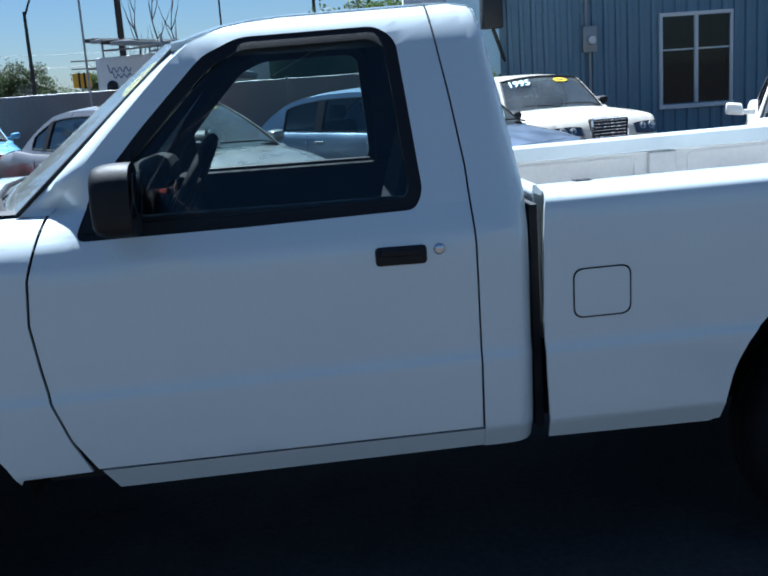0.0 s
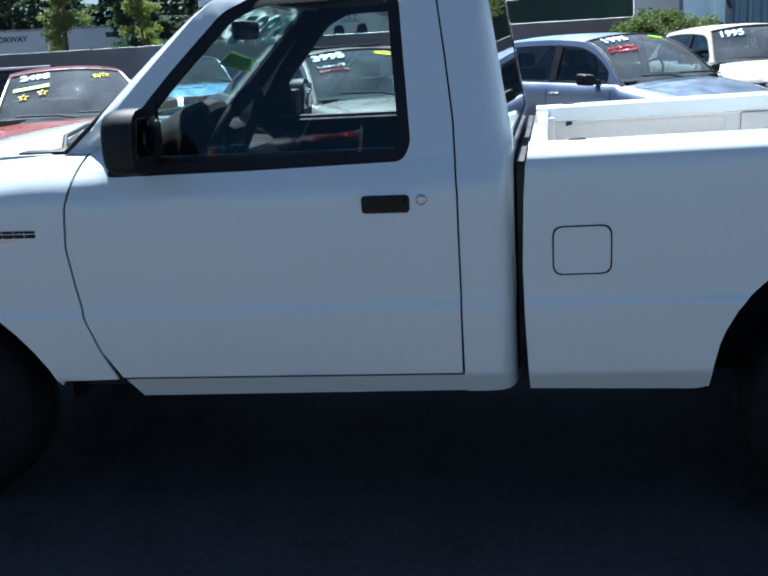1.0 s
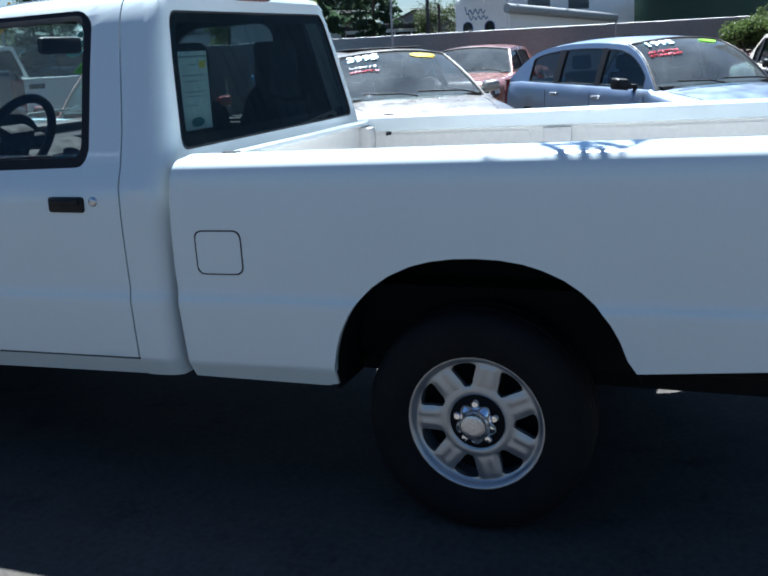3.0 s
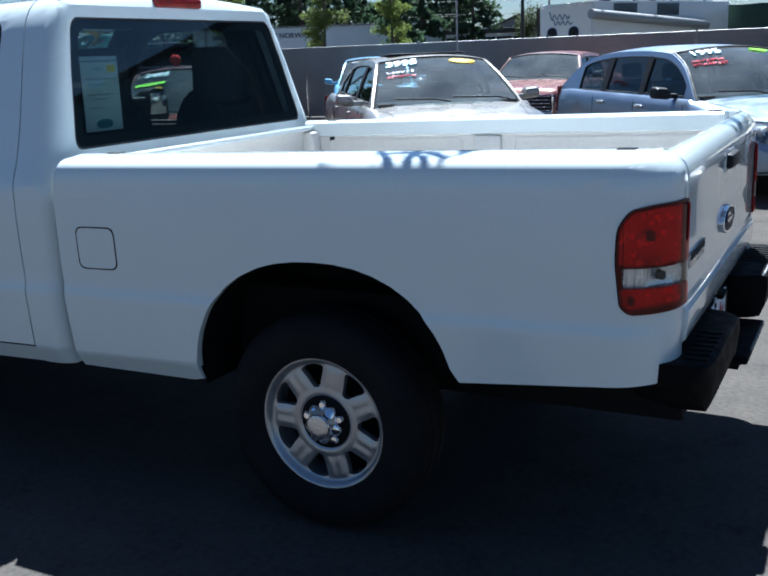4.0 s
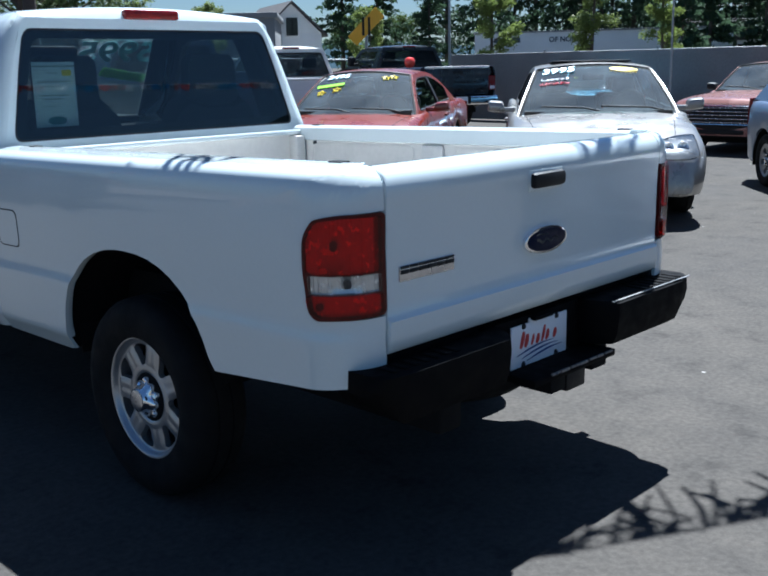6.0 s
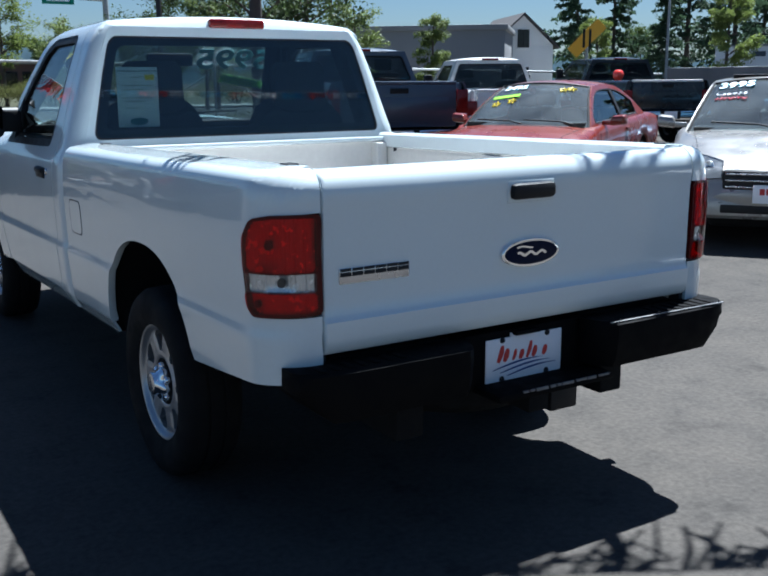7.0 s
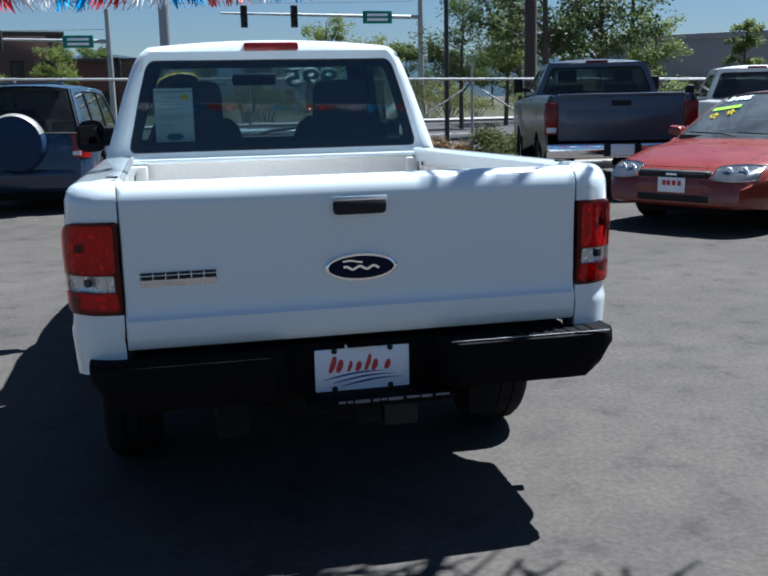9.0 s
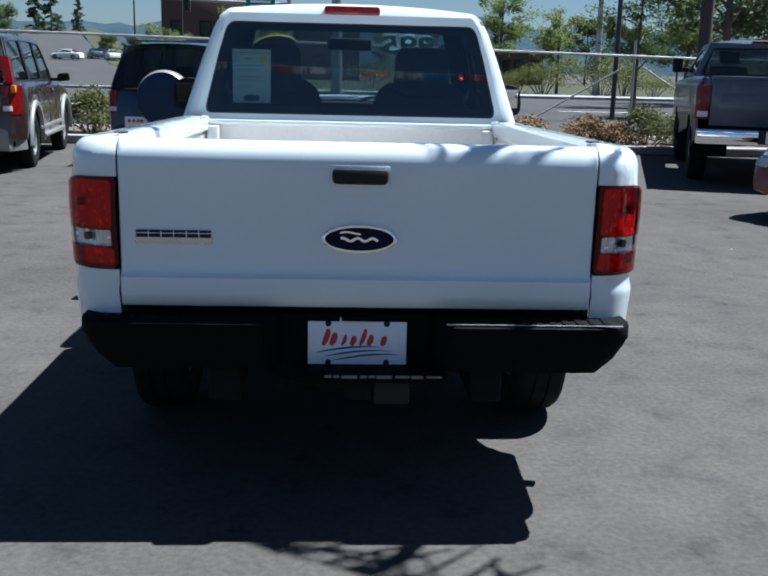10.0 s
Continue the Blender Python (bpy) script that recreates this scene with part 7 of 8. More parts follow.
# screened side fence
def screened_fence(points, height, fabric, label, rail=True):
    root = thing("screened_fence", label, "fence")
    rng = random.Random(5)
    for (x0, y0), (x1, y1) in zip(points, points[1:]):
        d = Vector((x1 - x0, y1 - y0, 0))
        n = max(1, round(d.length / 3.0))
        nrm = Vector((-d.y, d.x, 0)).normalized()
        for i in range(n):
            a, b = Vector((x0, y0, 0)) + d * i / n, Vector((x0, y0, 0)) + d * (i + 1) / n
            rows = []
            for z in steps(0.03, height, 8):
                rows.append([a.lerp(b, t) + nrm * (0.03 * math.sin(t * 17 + i) * math.sin(z * 3) + rng.uniform(-0.006, 0.006)) + Vector((0, 0, z + (0.012 * math.sin(t * 23 + i) if z > height - 0.1 else 0))) for t in steps(0, 1, 14)])
            part("fabric_panel", slab(rows, nrm * 0.006), fabric, root)
            part("fence_post", tube([a + nrm * 0.05, a + nrm * 0.05 + Vector((0, 0, height + 0.06))], 0.03, 8), GALV, root)
        if rail:
            part("top_rail", tube([Vector((x0, y0, height + 0.005)) + nrm * 0.05, Vector((x1, y1, height + 0.005)) + nrm * 0.05], 0.013, 8), GALV, root)
    return root


screened_fence([(17.8, 14.3), (17.0, -1.2)], 1.665, FABRIC, "grey fabric-screened chain-link fence along the lot")
screened_fence([(27.0, 6.0), (25.0, -4.0)], 2.45, GREEN_FABRIC, "dark green screened fence behind the lot", rail=False)

# front fence: rail, posts and braces
FENCE_Y, RAIL_Z = 14.9, 1.83
root = thing("pipe_fence", "galvanised pipe fence with diagonal braces at the front of the lot", "fence")
part("top_rail", tube([(-16, FENCE_Y, 2.04), (17.8, FENCE_Y - 0.4, 1.53)], 0.024, 8), GALV, root)
for x in (-14.0, -8.2, -3.0, 1.2, 5.65, 9.5, 13.5, 17.8):
    part("fence_post", tube([(x, FENCE_Y, 0), (x, FENCE_Y, 1.80 - 0.015 * x + (0.30 if x == 5.65 else 0.03))], 0.028, 8), GALV, root)
for dx in (-1.9, 1.9):
    part("brace", tube([(5.65 + 0.1 * dx, FENCE_Y, RAIL_Z - 0.32), (5.65 + dx, FENCE_Y, 0.50)], 0.018, 8), GALV, root)

# planted strip with kerbs
structure("planting_bed", box(-18, 9.5, 13.2, 15.6, 0.0, 0.13, 0.0), SOIL, "brown bark soil of the planted strip", "planting bed")
structure("kerb", box(-18, 9.5, 12.95, 13.196, 0.0, 0.15, 0.03), CONCRETE, "worn concrete kerb of the planted strip", "kerb")
structure("kerb", box(-60, 60, 15.604, 15.85, 0.0, 0.15, 0.03), CONCRETE, "concrete kerb along the street", "kerb")
structure("road", box(-70, 75, 15.86, 47.0, 0.002, 0.006), ROAD, "pale grey asphalt of the street", "road", 0)
structure("pavement", box(-75, 75, 47.0, 51.0, 0.0, 0.14, 0.02), CONCRETE, "pale concrete pavement across the street", "pavement")
structure("verge", box(-90, 90, 51.004, 120, 0.0, 0.10), GRASS, "dry grass verge across the street", "verge", 0)
for k in range(9):
    structure("lane_mark", box(-34 + 7 * k, -30 + 7 * k, 31.2, 31.35, 0.0065, 0.009), LINE_PAINT, "white lane mark on the street", "lane mark", 0)
structure("stop_line", box(-9.0, -8.5, 16.5, 31.0, 0.0065, 0.009), LINE_PAINT, "white stop line on the street", "lane mark", 0)
away, across = Vector((-0.27, 0.963, 0)), Vector((0.963, 0.27, 0))
rows = [[Vector((-15.5, 47.2, z)) + away * d + across * k for k in (-8.0, 8.0)] for d, z in ((0, 0.15), (45, 0.17), (90, 1.1), (150, 4.2), (230, 9.0), (330, 13.0))]
structure("road_branch", slab(rows, (0, 0, -0.02)), ROAD, "pale side street climbing away", "road", 0)
rows = [[p + Vector((0, 0, 0.02)) + (across * 0 if k else across * -7) for k, p in enumerate((r[1] + across * 0.4, r[1] + across * 7))] for r in rows]
structure("verge", slab([[r[0] + across * 7, r[1]] for r in rows], (0, 0, -0.05)), GRASS, "dry grass bank beside the side street", "verge", 0)
structure("traffic_island", box(10.5, 34, 24.5, 26.2, 0.0, 0.16, 0.03), CONCRETE, "low concrete traffic island", "kerb")


# foliage
def leaf_mesh(name, centres, size, mat, rng, droop=0.0, flat=0.6):
    """One mesh of many small leaves laid at random round the centres."""
    v, f = [], []
    for c, spread, n in centres:
        for _ in range(n):
            d = np.array([rng.gauss(0, 1), rng.gauss(0, 1), rng.gauss(0, flat)])
            p = np.array(c) + d / max(1e-3, np.linalg.norm(d)) * spread * rng.random() ** 0.45
            a = Vector((rng.gauss(0, 1), rng.gauss(0, 1), rng.gauss(0, 0.7) - droop)).normalized()
            b = a.orthogonal().normalized()
            b = (b + a.cross(b) * rng.uniform(-1, 1)).normalized()
            s = size * rng.uniform(0.6, 1.3)
            i = len(v)
            q = Vector(p)
            v += [q - a * s, q + b * s * 0.45, q + a * s, q - b * s * 0.45]
            f.append((i, i + 1, i + 2, i + 3))
    me = bpy.data.meshes.new(name)
    me.from_pydata([tuple(x) for x in v], [], f)
    me.materials.append(mat)
    return me


def leafy_tree(height, width, mat, seed, leaf=0.16, dense=1.0, group="street trees", label="leafy street tree with an uneven, gappy crown"):
    rng = random.Random(seed)
    root = thing("tree", label, "tree", None, group)
    bm = bmesh.new()
    lean = rng.uniform(-0.2, 0.2)
    trunk = [(lean * t * 0.5, 0.1 * math.sin(t * 3 + seed), height * 0.9 * t) for t in steps(0, 1, 8)]
    add_tube(bm, trunk, [height * 0.018 * (1 - 0.85 * t) + 0.01 for t in steps(0, 1, 8)], 8)
    centres = []
    for i in range(int(16 + height)):
        t = rng.uniform(0.28, 0.95)
        a = rng.uniform(0, math.tau)
        reach = width / 2 * (1 - 0.55 * abs(t - 0.5) * 2) * rng.uniform(0.5, 1.15)
        p0 = Vector((lean * t * 0.5, 0, height * 0.9 * t))
        p1 = p0 + Vector((math.cos(a) * reach, math.sin(a) * reach, reach * rng.uniform(0.25, 0.8)))
        mid = (p0 + p1) / 2 + Vector((0, 0, 0.08 * reach))
        add_tube(bm, [p0, mid, p1], [height * 0.007 * (1.2 - t), height * 0.004, 0.008], 5)
        for w in (0.55, 0.8, 1.0):
            c = p0.lerp(p1, w) + Vector((rng.gauss(0, 0.1), rng.gauss(0, 0.1), rng.gauss(0, 0.1))) * width * 0.3
            centres.append((tuple(c), width * rng.uniform(0.08, 0.15), int(80 * dense)))
    part("trunk", bm, BARK, root)
    crown = new("crown", leaf_mesh("crown", centres, leaf, mat, rng))
    crown.parent = root
    return root


def conifer(height, width, seed, label="tall dark conifer with drooping boughs"):
    rng = random.Random(seed)
    root = thing("tree", label, "tree", None, "conifers")
    bm = bmesh.new()
    add_tube(bm, [(0, 0, height * t) for t in steps(0, 1, 6)], [height * 0.014 * (1 - 0.92 * t) + 0.01 for t in steps(0, 1, 6)], 8)
    centres = []
    n = int(height * 6)
    for i in range(n):
        t = 0.10 + 0.9 * (i + rng.random()) / n
        a = rng.uniform(0, math.tau)
        reach = width / 2 * (1 - t) ** 0.8 * rng.uniform(0.55, 1.1) + 0.15
        z = height * t
        p0, p1 = Vector((0, 0, z)), Vector((math.cos(a) * reach, math.sin(a) * reach, z - 0.22 * reach + 0.1))
        if reach > 0.8:
            add_tube(bm, [p0, p1], [0.03, 0.008], 4)
        for w in (0.35, 0.6, 0.85, 1.0):
            centres.append((tuple(p0.lerp(p1, w)), 0.16 + 0.16 * reach, 13))
    part("trunk", bm, BARK, root)
    crown = new("crown", leaf_mesh("crown", centres, 0.24, NEEDLE, rng, 0.5, 0.35))
    crown.parent = root
    return root


def shrub(w, h, mat, seed, name="shrub", label="low clipped shrub in the planted strip", leaf=0.032, count=240):
    rng = random.Random(seed)
    root = thing(name, label, "shrub", None, "shrubs")
    bm = bmesh.new()
    centres = []
    for i in range(14):
        a, r = rng.uniform(0, math.tau), w / 2 * rng.uniform(0.1, 0.85)
        p = Vector((math.cos(a) * r, math.sin(a) * r * 0.8, h * rng.uniform(0.45, 0.85) * (1 - 0.35 * r / (w / 2))))
        add_tube(bm, [(p.x * 0.2, p.y * 0.2, 0), p * 0.6, p], [0.014, 0.01, 0.005], 4)
        centres.append((tuple(p), h * rng.uniform(0.22, 0.34), count))
    part("stem", bm, BARK, root)
    lv = new("foliage", leaf_mesh("foliage", centres, leaf, mat, rng))
    lv.parent = root
    return root


def plant(base, spots):
    for i, (x, y, k, turn) in enumerate(spots):
        m = Matrix.Translation((x, y, 0)) @ Matrix.Rotation(turn, 4, "Z") @ Matrix.Scale(k, 4)
        if i == 0:
            base.matrix_world = m
        else:
            made = copy_thing(base, m)
            made.scale = (k, k, k)


def polar(az, d, eye=(-0.6, -3.9)):
    """A spot d metres from eye, az degrees from +y towards +x."""
    return eye[0] + d * math.sin(radians(az)), eye[1] + d * math.cos(radians(az))


def spots(rows, eye):
    return [(*polar(a, d, eye), k, t) for a, d, k, t in rows]


EYE_START, EYE_E, EYE_M, EYE_N = (-3.41, 1.57), (-3.5, 0.5), (-2.7, -2.5), (-0.6, -3.9)
# young trees and taller ones along the street
plant(leafy_tree(6.0, 3.6, LEAF_LIGHT, 3, 0.075, 1.1), spots([(13.2, 60, 0.9, 0), (20.3, 46, 0.9, 2), (28.5, 40, 0.8, 1), (10, 60, 1.1, 4), (-5, 62, 0.9, 5), (-9.7, 66, 0.68, 1), (-8.5, 64, 0.58, 3)], EYE_N))
plant(leafy_tree(8.5, 5.4, LEAF, 4, 0.085, 1.5), spots([(22.5, 34, 1.0, 0), (25.5, 36, 0.95, 2), (17.8, 42, 0.7, 4), (21, 50, 0.9, 1)], EYE_N))
plant(leafy_tree(6.5, 2.8, LEAF_LIGHT, 8, 0.08, 1.4, label="young bright green tree with a narrow crown"), spots([(58.4, 44, 0.9, 0), (52.7, 46, 0.85, 2), (62.2, 42, 0.7, 3), (36.5, 44, 0.7, 1), (45.8, 48, 0.7, 5)], EYE_M))
plant(conifer(17.0, 7.5, 11), spots([(50, 85, 1.0, 0), (52.5, 80, 1.0, 1), (56.8, 88, 1.0, 2), (59.2, 90, 1.0, 4), (46.0, 92, 0.9, 5), (44.0, 88, 0.95, 2), (61.5, 92, 0.75, 1), (49, 78, 0.6, 1.5), (55.0, 95, 1.1, 3), (57.8, 84, 1.0, 0.5), (58.6, 100, 1.2, 1.2), (60.4, 86, 1.0, 2.2), (62.8, 96, 1.15, 4), (64.2, 90, 1.1, 5), (65.6, 94, 1.15, 0.7), (67.2, 92, 1.0, 2.9), (63.4, 84, 0.8, 3.3), (66.4, 84, 0.85, 1.8), (53.8, 100, 1.0, 5.5)], EYE_M))
plant(conifer(9.0, 4.4, 12, "slender grey-green conifer beyond the fence"), spots([(70.2, 62, 1.0, 0), (67.0, 70, 1.2, 2), (66.0, 60, 0.8, 1)], EYE_E))
plant(leafy_tree(6.0, 6.5, LEAF, 15, 0.13, 1.2, label="broad dark green tree beyond the fence"), spots([(73.8, 70, 0.7, 0), (77.5, 75, 0.6, 2), (80.5, 72, 0.6, 1), (98.5, 45, 1.1, 3), (95.5, 46, 0.9, 2), (92.5, 50, 0.9, 0)], EYE_E))
# trees up the side street and along its bank
plant(leafy_tree(9.0, 7.0, LEAF, 31, 0.16, 1.3, label="dark leafy tree far up the street"), spots([(-21.5, 150, 1.0, 0), (-19.8, 165, 1.2, 1), (-18.2, 210, 1.3, 2), (-12.6, 190, 0.7, 3), (-11.2, 170, 0.6, 4), (-23.5, 140, 1.1, 5), (8.0, 150, 0.9, 1), (17.0, 130, 0.8, 5), (19.5, 120, 0.8, 1), (23.0, 125, 0.9, 0), (0.5, 150, 0.8, 3), (3.0, 145, 0.7, 2), (43.0, 110, 0.8, 2), (46.0, 100, 0.7, 4), (-8.5, 160, 1.0, 1), (12.6, 120, 0.7, 2), (14.5, 112, 0.8, 3), (6.2, 140, 0.8, 4), (-5.5, 150, 1.0, 2), (-3.0, 160, 1.1, 3)], EYE_N))
plant(conifer(16.0, 6.5, 33, "dark conifer far up the street"), spots([(-16.4, 260, 1.3, 0), (-15.6, 280, 1.5, 1), (-14.2, 300, 1.2, 2), (-20.6, 220, 1.2, 3), (-22.4, 200, 1.0, 4), (9.4, 200, 0.9, 2)], EYE_N))
far = shrub(2.4, 1.3, SHRUB, 35, label="dense low shrub on the verge across the street")
plant(far, [(2.0 + 2.1 * k + 0.6 * math.sin(k * 2.3), 52.6 + 0.7 * math.sin(k * 1.7), 1.7 + 0.5 * math.sin(k * 1.3), k) for k in range(17)])
# shrubs
plant(shrub(1.5, 0.85, SHRUB, 21), [(5.5, 13.55, 1.0, 0), (6.4, 13.7, 1.0, 1), (-4.4, 13.9, 1.1, 2), (-5.6, 14.0, 1.0, 4), (7.6, 14.2, 0.8, 3), (-3.3, 14.2, 0.8, 1), (0.6, 14.2, 0.9, 2)])
plant(shrub(1.2, 0.75, SHRUB_DRY, 22, label="low dry brown shrub in the planted strip"), [(4.5, 13.65, 0.9, 0), (3.4, 13.6, 0.85, 1), (5.0, 13.5, 0.75, 2), (2.4, 13.7, 0.75, 3)])
big = shrub(2.4, 1.15, LEAF, 23, "planter_shrub", "leafy shrub with broad leaves spilling from a red planter", 0.055, 420)
plant(big, [(15.9, -0.95, 0.85, 0), (15.7, -1.45, 0.8, 2), (14.55, -1.55, 0.62, 1), (15.0, -0.75, 0.7, 3)])
for o in [x for x in scene.objects if x.name.startswith("planter_shrub")]:
    o.location.z = 0.92
root = thing("planter", "rust red planter box holding a leafy shrub", "planter")
part("planter_wall", box(14.2, 16.9, -2.1, -0.35, 0.0, 1.05, 0.03), MAROON, root)
part("planter_soil", box(14.3, 16.8, -2.0, -0.45, 1.03, 1.065), SOIL, root)


# blue steel building
def steel_building():
    root = tagged(new("building"), "blue corrugated steel building with a white-framed window", "building")
    x0, y0, y1, H = 15.0, -2.22, -16.0, 5.6
    wy0, wy1, wz0, wz1 = -5.28, -6.60, 0.70, 2.32
    bm = bmesh.new()
    n = 0
    y = y0
    pitch = 0.23
    prof = [(0.0, 0.0), (0.35, 0.0), (0.45, 0.045), (0.75, 0.045), (0.85, 0.0)]
    pts = []
    while y > y1:
        pts += [(y - pitch * a, b) for a, b in prof]
        y -= pitch
    zs = [0.0, wz0, wz1, H]
    for k in range(3):
        for (ya, da), (yb, db) in zip(pts, pts[1:]):
            if k == 1 and ya < wy0 + 0.02 and yb > wy1 - 0.02:
                continue
            bm.faces.new([bm.verts.new((x0 - d, yy, z)) for yy, d, z in ((ya, da, zs[k]), (yb, db, zs[k]), (yb, db, zs[k + 1]), (ya, da, zs[k + 1]))])
    bmesh.ops.remove_doubles(bm, verts=bm.verts, dist=1e-4)
    part("corrugated_wall", bm, BLUE_STEEL, root, smooth=20)
    part("wall_core", panel([(y0, 0.0), (y0, H), (y1, H), (y1, 0.0)], [[(wy0, wz0), (wy0, wz1), (wy1, wz1), (wy1, wz0)]], lambda u, v: Vector((x0 + 0.004, u, v)), lambda u, v: Vector((x0 + 0.16, u, v))), BLUE_STEEL, root)
    part("side_wall", box(x0 + 0.16, x0 + 12, y0 - 0.15, y0, 0, H), BLUE_STEEL, root)
    part("back_wall", box(x0 + 11.85, x0 + 12, y1, y0 - 0.15, 0, H), BLUE_STEEL, root)
    part("roof", box(x0 - 0.25, x0 + 12.2, y1 - 0.2, y0 + 0.25, H, H + 0.15, 0.02), ROOF_DARK, root)
    part("corner_trim", box(x0 - 0.06, x0 + 0.02, y0 - 0.02, y0 + 0.06, 0, H, 0.006), BLUE_STEEL, root)
    win = part("window", box(x0 - 0.10, x0 - 0.03, wy1 - 0.07, wy0 + 0.07, wz0 - 0.10, wz0 - 0.02, 0.008), FRAME_WHITE, root, "white-framed sliding window")
    for a, b, c, d in ((wy1 - 0.06, wy0 + 0.06, wz1, wz1 + 0.07), (wy0, wy0 + 0.06, wz0 - 0.03, wz1), (wy1 - 0.06, wy1, wz0 - 0.03, wz1), ((wy0 + wy1) / 2 - 0.035, (wy0 + wy1) / 2 + 0.035, wz0, wz1)):
        part("frame_bar", box(x0 - 0.07, x0 + 0.02, a, b, c, d, 0.006), FRAME_WHITE, win)
    zm = wz0 + 0.62 * (wz1 - wz0)
    for a, b in ((wy1, (wy0 + wy1) / 2 - 0.04), ((wy0 + wy1) / 2 + 0.04, wy0)):
        part("muntin", box(x0 - 0.05, x0 - 0.01, a, b, zm - 0.015, zm + 0.015, 0.004), FRAME_WHITE, win)
        part("pane", box(x0 - 0.022, x0 - 0.018, a, b, wz0, wz1), DARKGLASS, win)
    part("room_back", box(x0 + 2.5, x0 + 2.6, wy1 - 1.5, wy0 + 1.5, 0, 3.2), CLOTH, root)
    part("room_ceiling", box(x0 + 0.17, x0 + 2.5, wy1 - 1.5, wy0 + 1.5, 3.1, 3.2), CLOTH, root)
    mt = thing("electric_meter", "grey electric meter box with conduit on the blue wall", "meter")
    part("meter_box", box(x0 - 0.19, x0 - 0.045, -3.98, -3.71, 1.76, 2.24, 0.02), GALV, mt)
    bm = bmesh.new()
    add_lathe(bm, [(0.0, 0.10), (0.07, 0.10), (0.085, 0.08), (0.09, 0.0)], 18, Matrix.Translation((x0 - 0.19, -3.86, 1.98)) @ Matrix.Rotation(math.pi, 4, "Z"))
    part("meter_dial", bm, LAMP_GLASS, mt)
    part("conduit", tube([(x0 - 0.09, -3.86, 1.76), (x0 - 0.09, -3.86, 0.2)], 0.03, 8), GALV, mt)
    part("conduit", tube([(x0 - 0.09, -3.80, 2.24), (x0 - 0.09, -3.80, 5.4)], 0.03, 8), GALV, mt)
    lamp = thing("wall_lamp", "dark flood lamp on a bracket at the building's corner", "lamp")
    part("lamp_box", box(14.55, 14.95, -2.17, -1.80, 2.30, 2.95, 0.03), SIGNAL_BLACK, lamp)
    part("lamp_bracket", tube([(14.97, -2.25, 1.7), (14.88, -2.15, 1.95), (14.75, -2.0, 2.31)], 0.035, 8), SIGNAL_BLACK, lamp)


steel_building()

# white wall with a blue script mark
root = tagged(new("building"), "white workshop wall with a dark blue script mark", "building")
part("wall", box(22.0, 22.3, -8.0, -1.15, 0.0, 3.6, 0.02), WALL_WHITE, root)
for k in range(6):
    y = -1.9 - 0.42 * k
    pts = [(21.98, y - 0.18 * math.cos(a) * (1.0 if k else 1.5), 2.45 + (0.16 if k else 0.3) * math.sin(a)) for a in steps(0.6, 5.4, 10)]
    part("script_stroke", tube(pts, 0.03, 6), BLUEP, root)

# box van with a roof rack behind the fence
def box_van():
    root = thing("service_van", "white service van body with ladder rack and a long pipe tube", "van", heading(21.98, 5.95, -0.869, 0.5))
    part("body", box(-1.0, 1.0, -5.2, 0.0, 0.55, 2.56, 0.05), FLEET_WHITE, root)
    part("front_panel", box(-0.92, 0.92, 0.0, 0.02, 0.7, 2.48, 0.006), WALL_WHITE, root)
    for x in (-0.32, 0.48):
        o = [(x - 0.17, 1.45), (x + 0.17, 1.45), (x + 0.17, 1.84)] + [(x + 0.17 * math.cos(a), 1.84 + 0.13 * math.sin(a)) for a in steps(0.3, math.pi - 0.3, 6)] + [(x - 0.17, 1.84)]
        win = part("door_window", panel(o, [], lambda u, v: Vector((u, 0.035, v)), lambda u, v: Vector((u, 0.02, v))), DARKGLASS, root, "arched dark window in the van's front panel")
        part("window_rim", tube([Vector((u, 0.036, v)) for u, v in o], 0.012, 5, True), BLUEP, win)
    # two lines of flowing blue strokes
    for x0, z, h, w in ((0.59, 2.17, 0.12, 0.75), (0.45, 2.03, 0.09, 0.70)):
        pts = [(x0 - w * t, 0.03, z + h * (0.45 + 0.5 * math.cos(t * 24)) * (1.7 if t < 0.12 else 1.0)) for t in steps(0, 1, 60)]
        part("script_stroke", tube(pts, 0.013, 5), SCRIPT_BLUE, root)
    for y in (-1.1, -2.7):
        part("side_window", box(-1.02, -0.99, y - 0.42, y + 0.42, 2.2, 2.5, 0.01), DARKGLASS, root)
    part("pipe_tube", tube([(-1.14, 0.25, 2.24), (-1.14, -4.1, 1.93)], 0.12, 14), GALV, root, "long grey pipe tube on the van's flank")
    for k, x in enumerate((-0.7, -0.2, 0.35, 0.8)):
        part("ladder", box(x - 0.2, x + 0.2, -4.6, 1.1 - 0.25 * k, 2.76 + 0.06 * k, 2.85 + 0.06 * k, 0.01), WOOD_POLE if k % 2 else GALV, root)
    for y in (-0.3, -2.2, -4.2):
        for x in (-0.95, 0.95):
            part("rack_post", tube([(x, y, 2.5), (x, y, 3.02)], 0.03, 6), GALV, root)
        part("rack_bar", tube([(-0.95, y, 2.74), (0.95, y, 2.74)], 0.03, 6), GALV, root)
    for q in (-1, 1):
        for y in (-0.9, -4.2):
            wheel(root, q * 0.85, y, 0.38, 0.22, q, 0.22, 5)


box_van()

# far white sign wall
root = tagged(new("building"), "long low white building with dark lettering on its front", "building")
A, B = Vector((*polar(51.6, 76, EYE_M), 0)), Vector((*polar(65.7, 74, EYE_M), 0))
d = (B - A).normalized()
side = Vector((-d.y, d.x, 0))
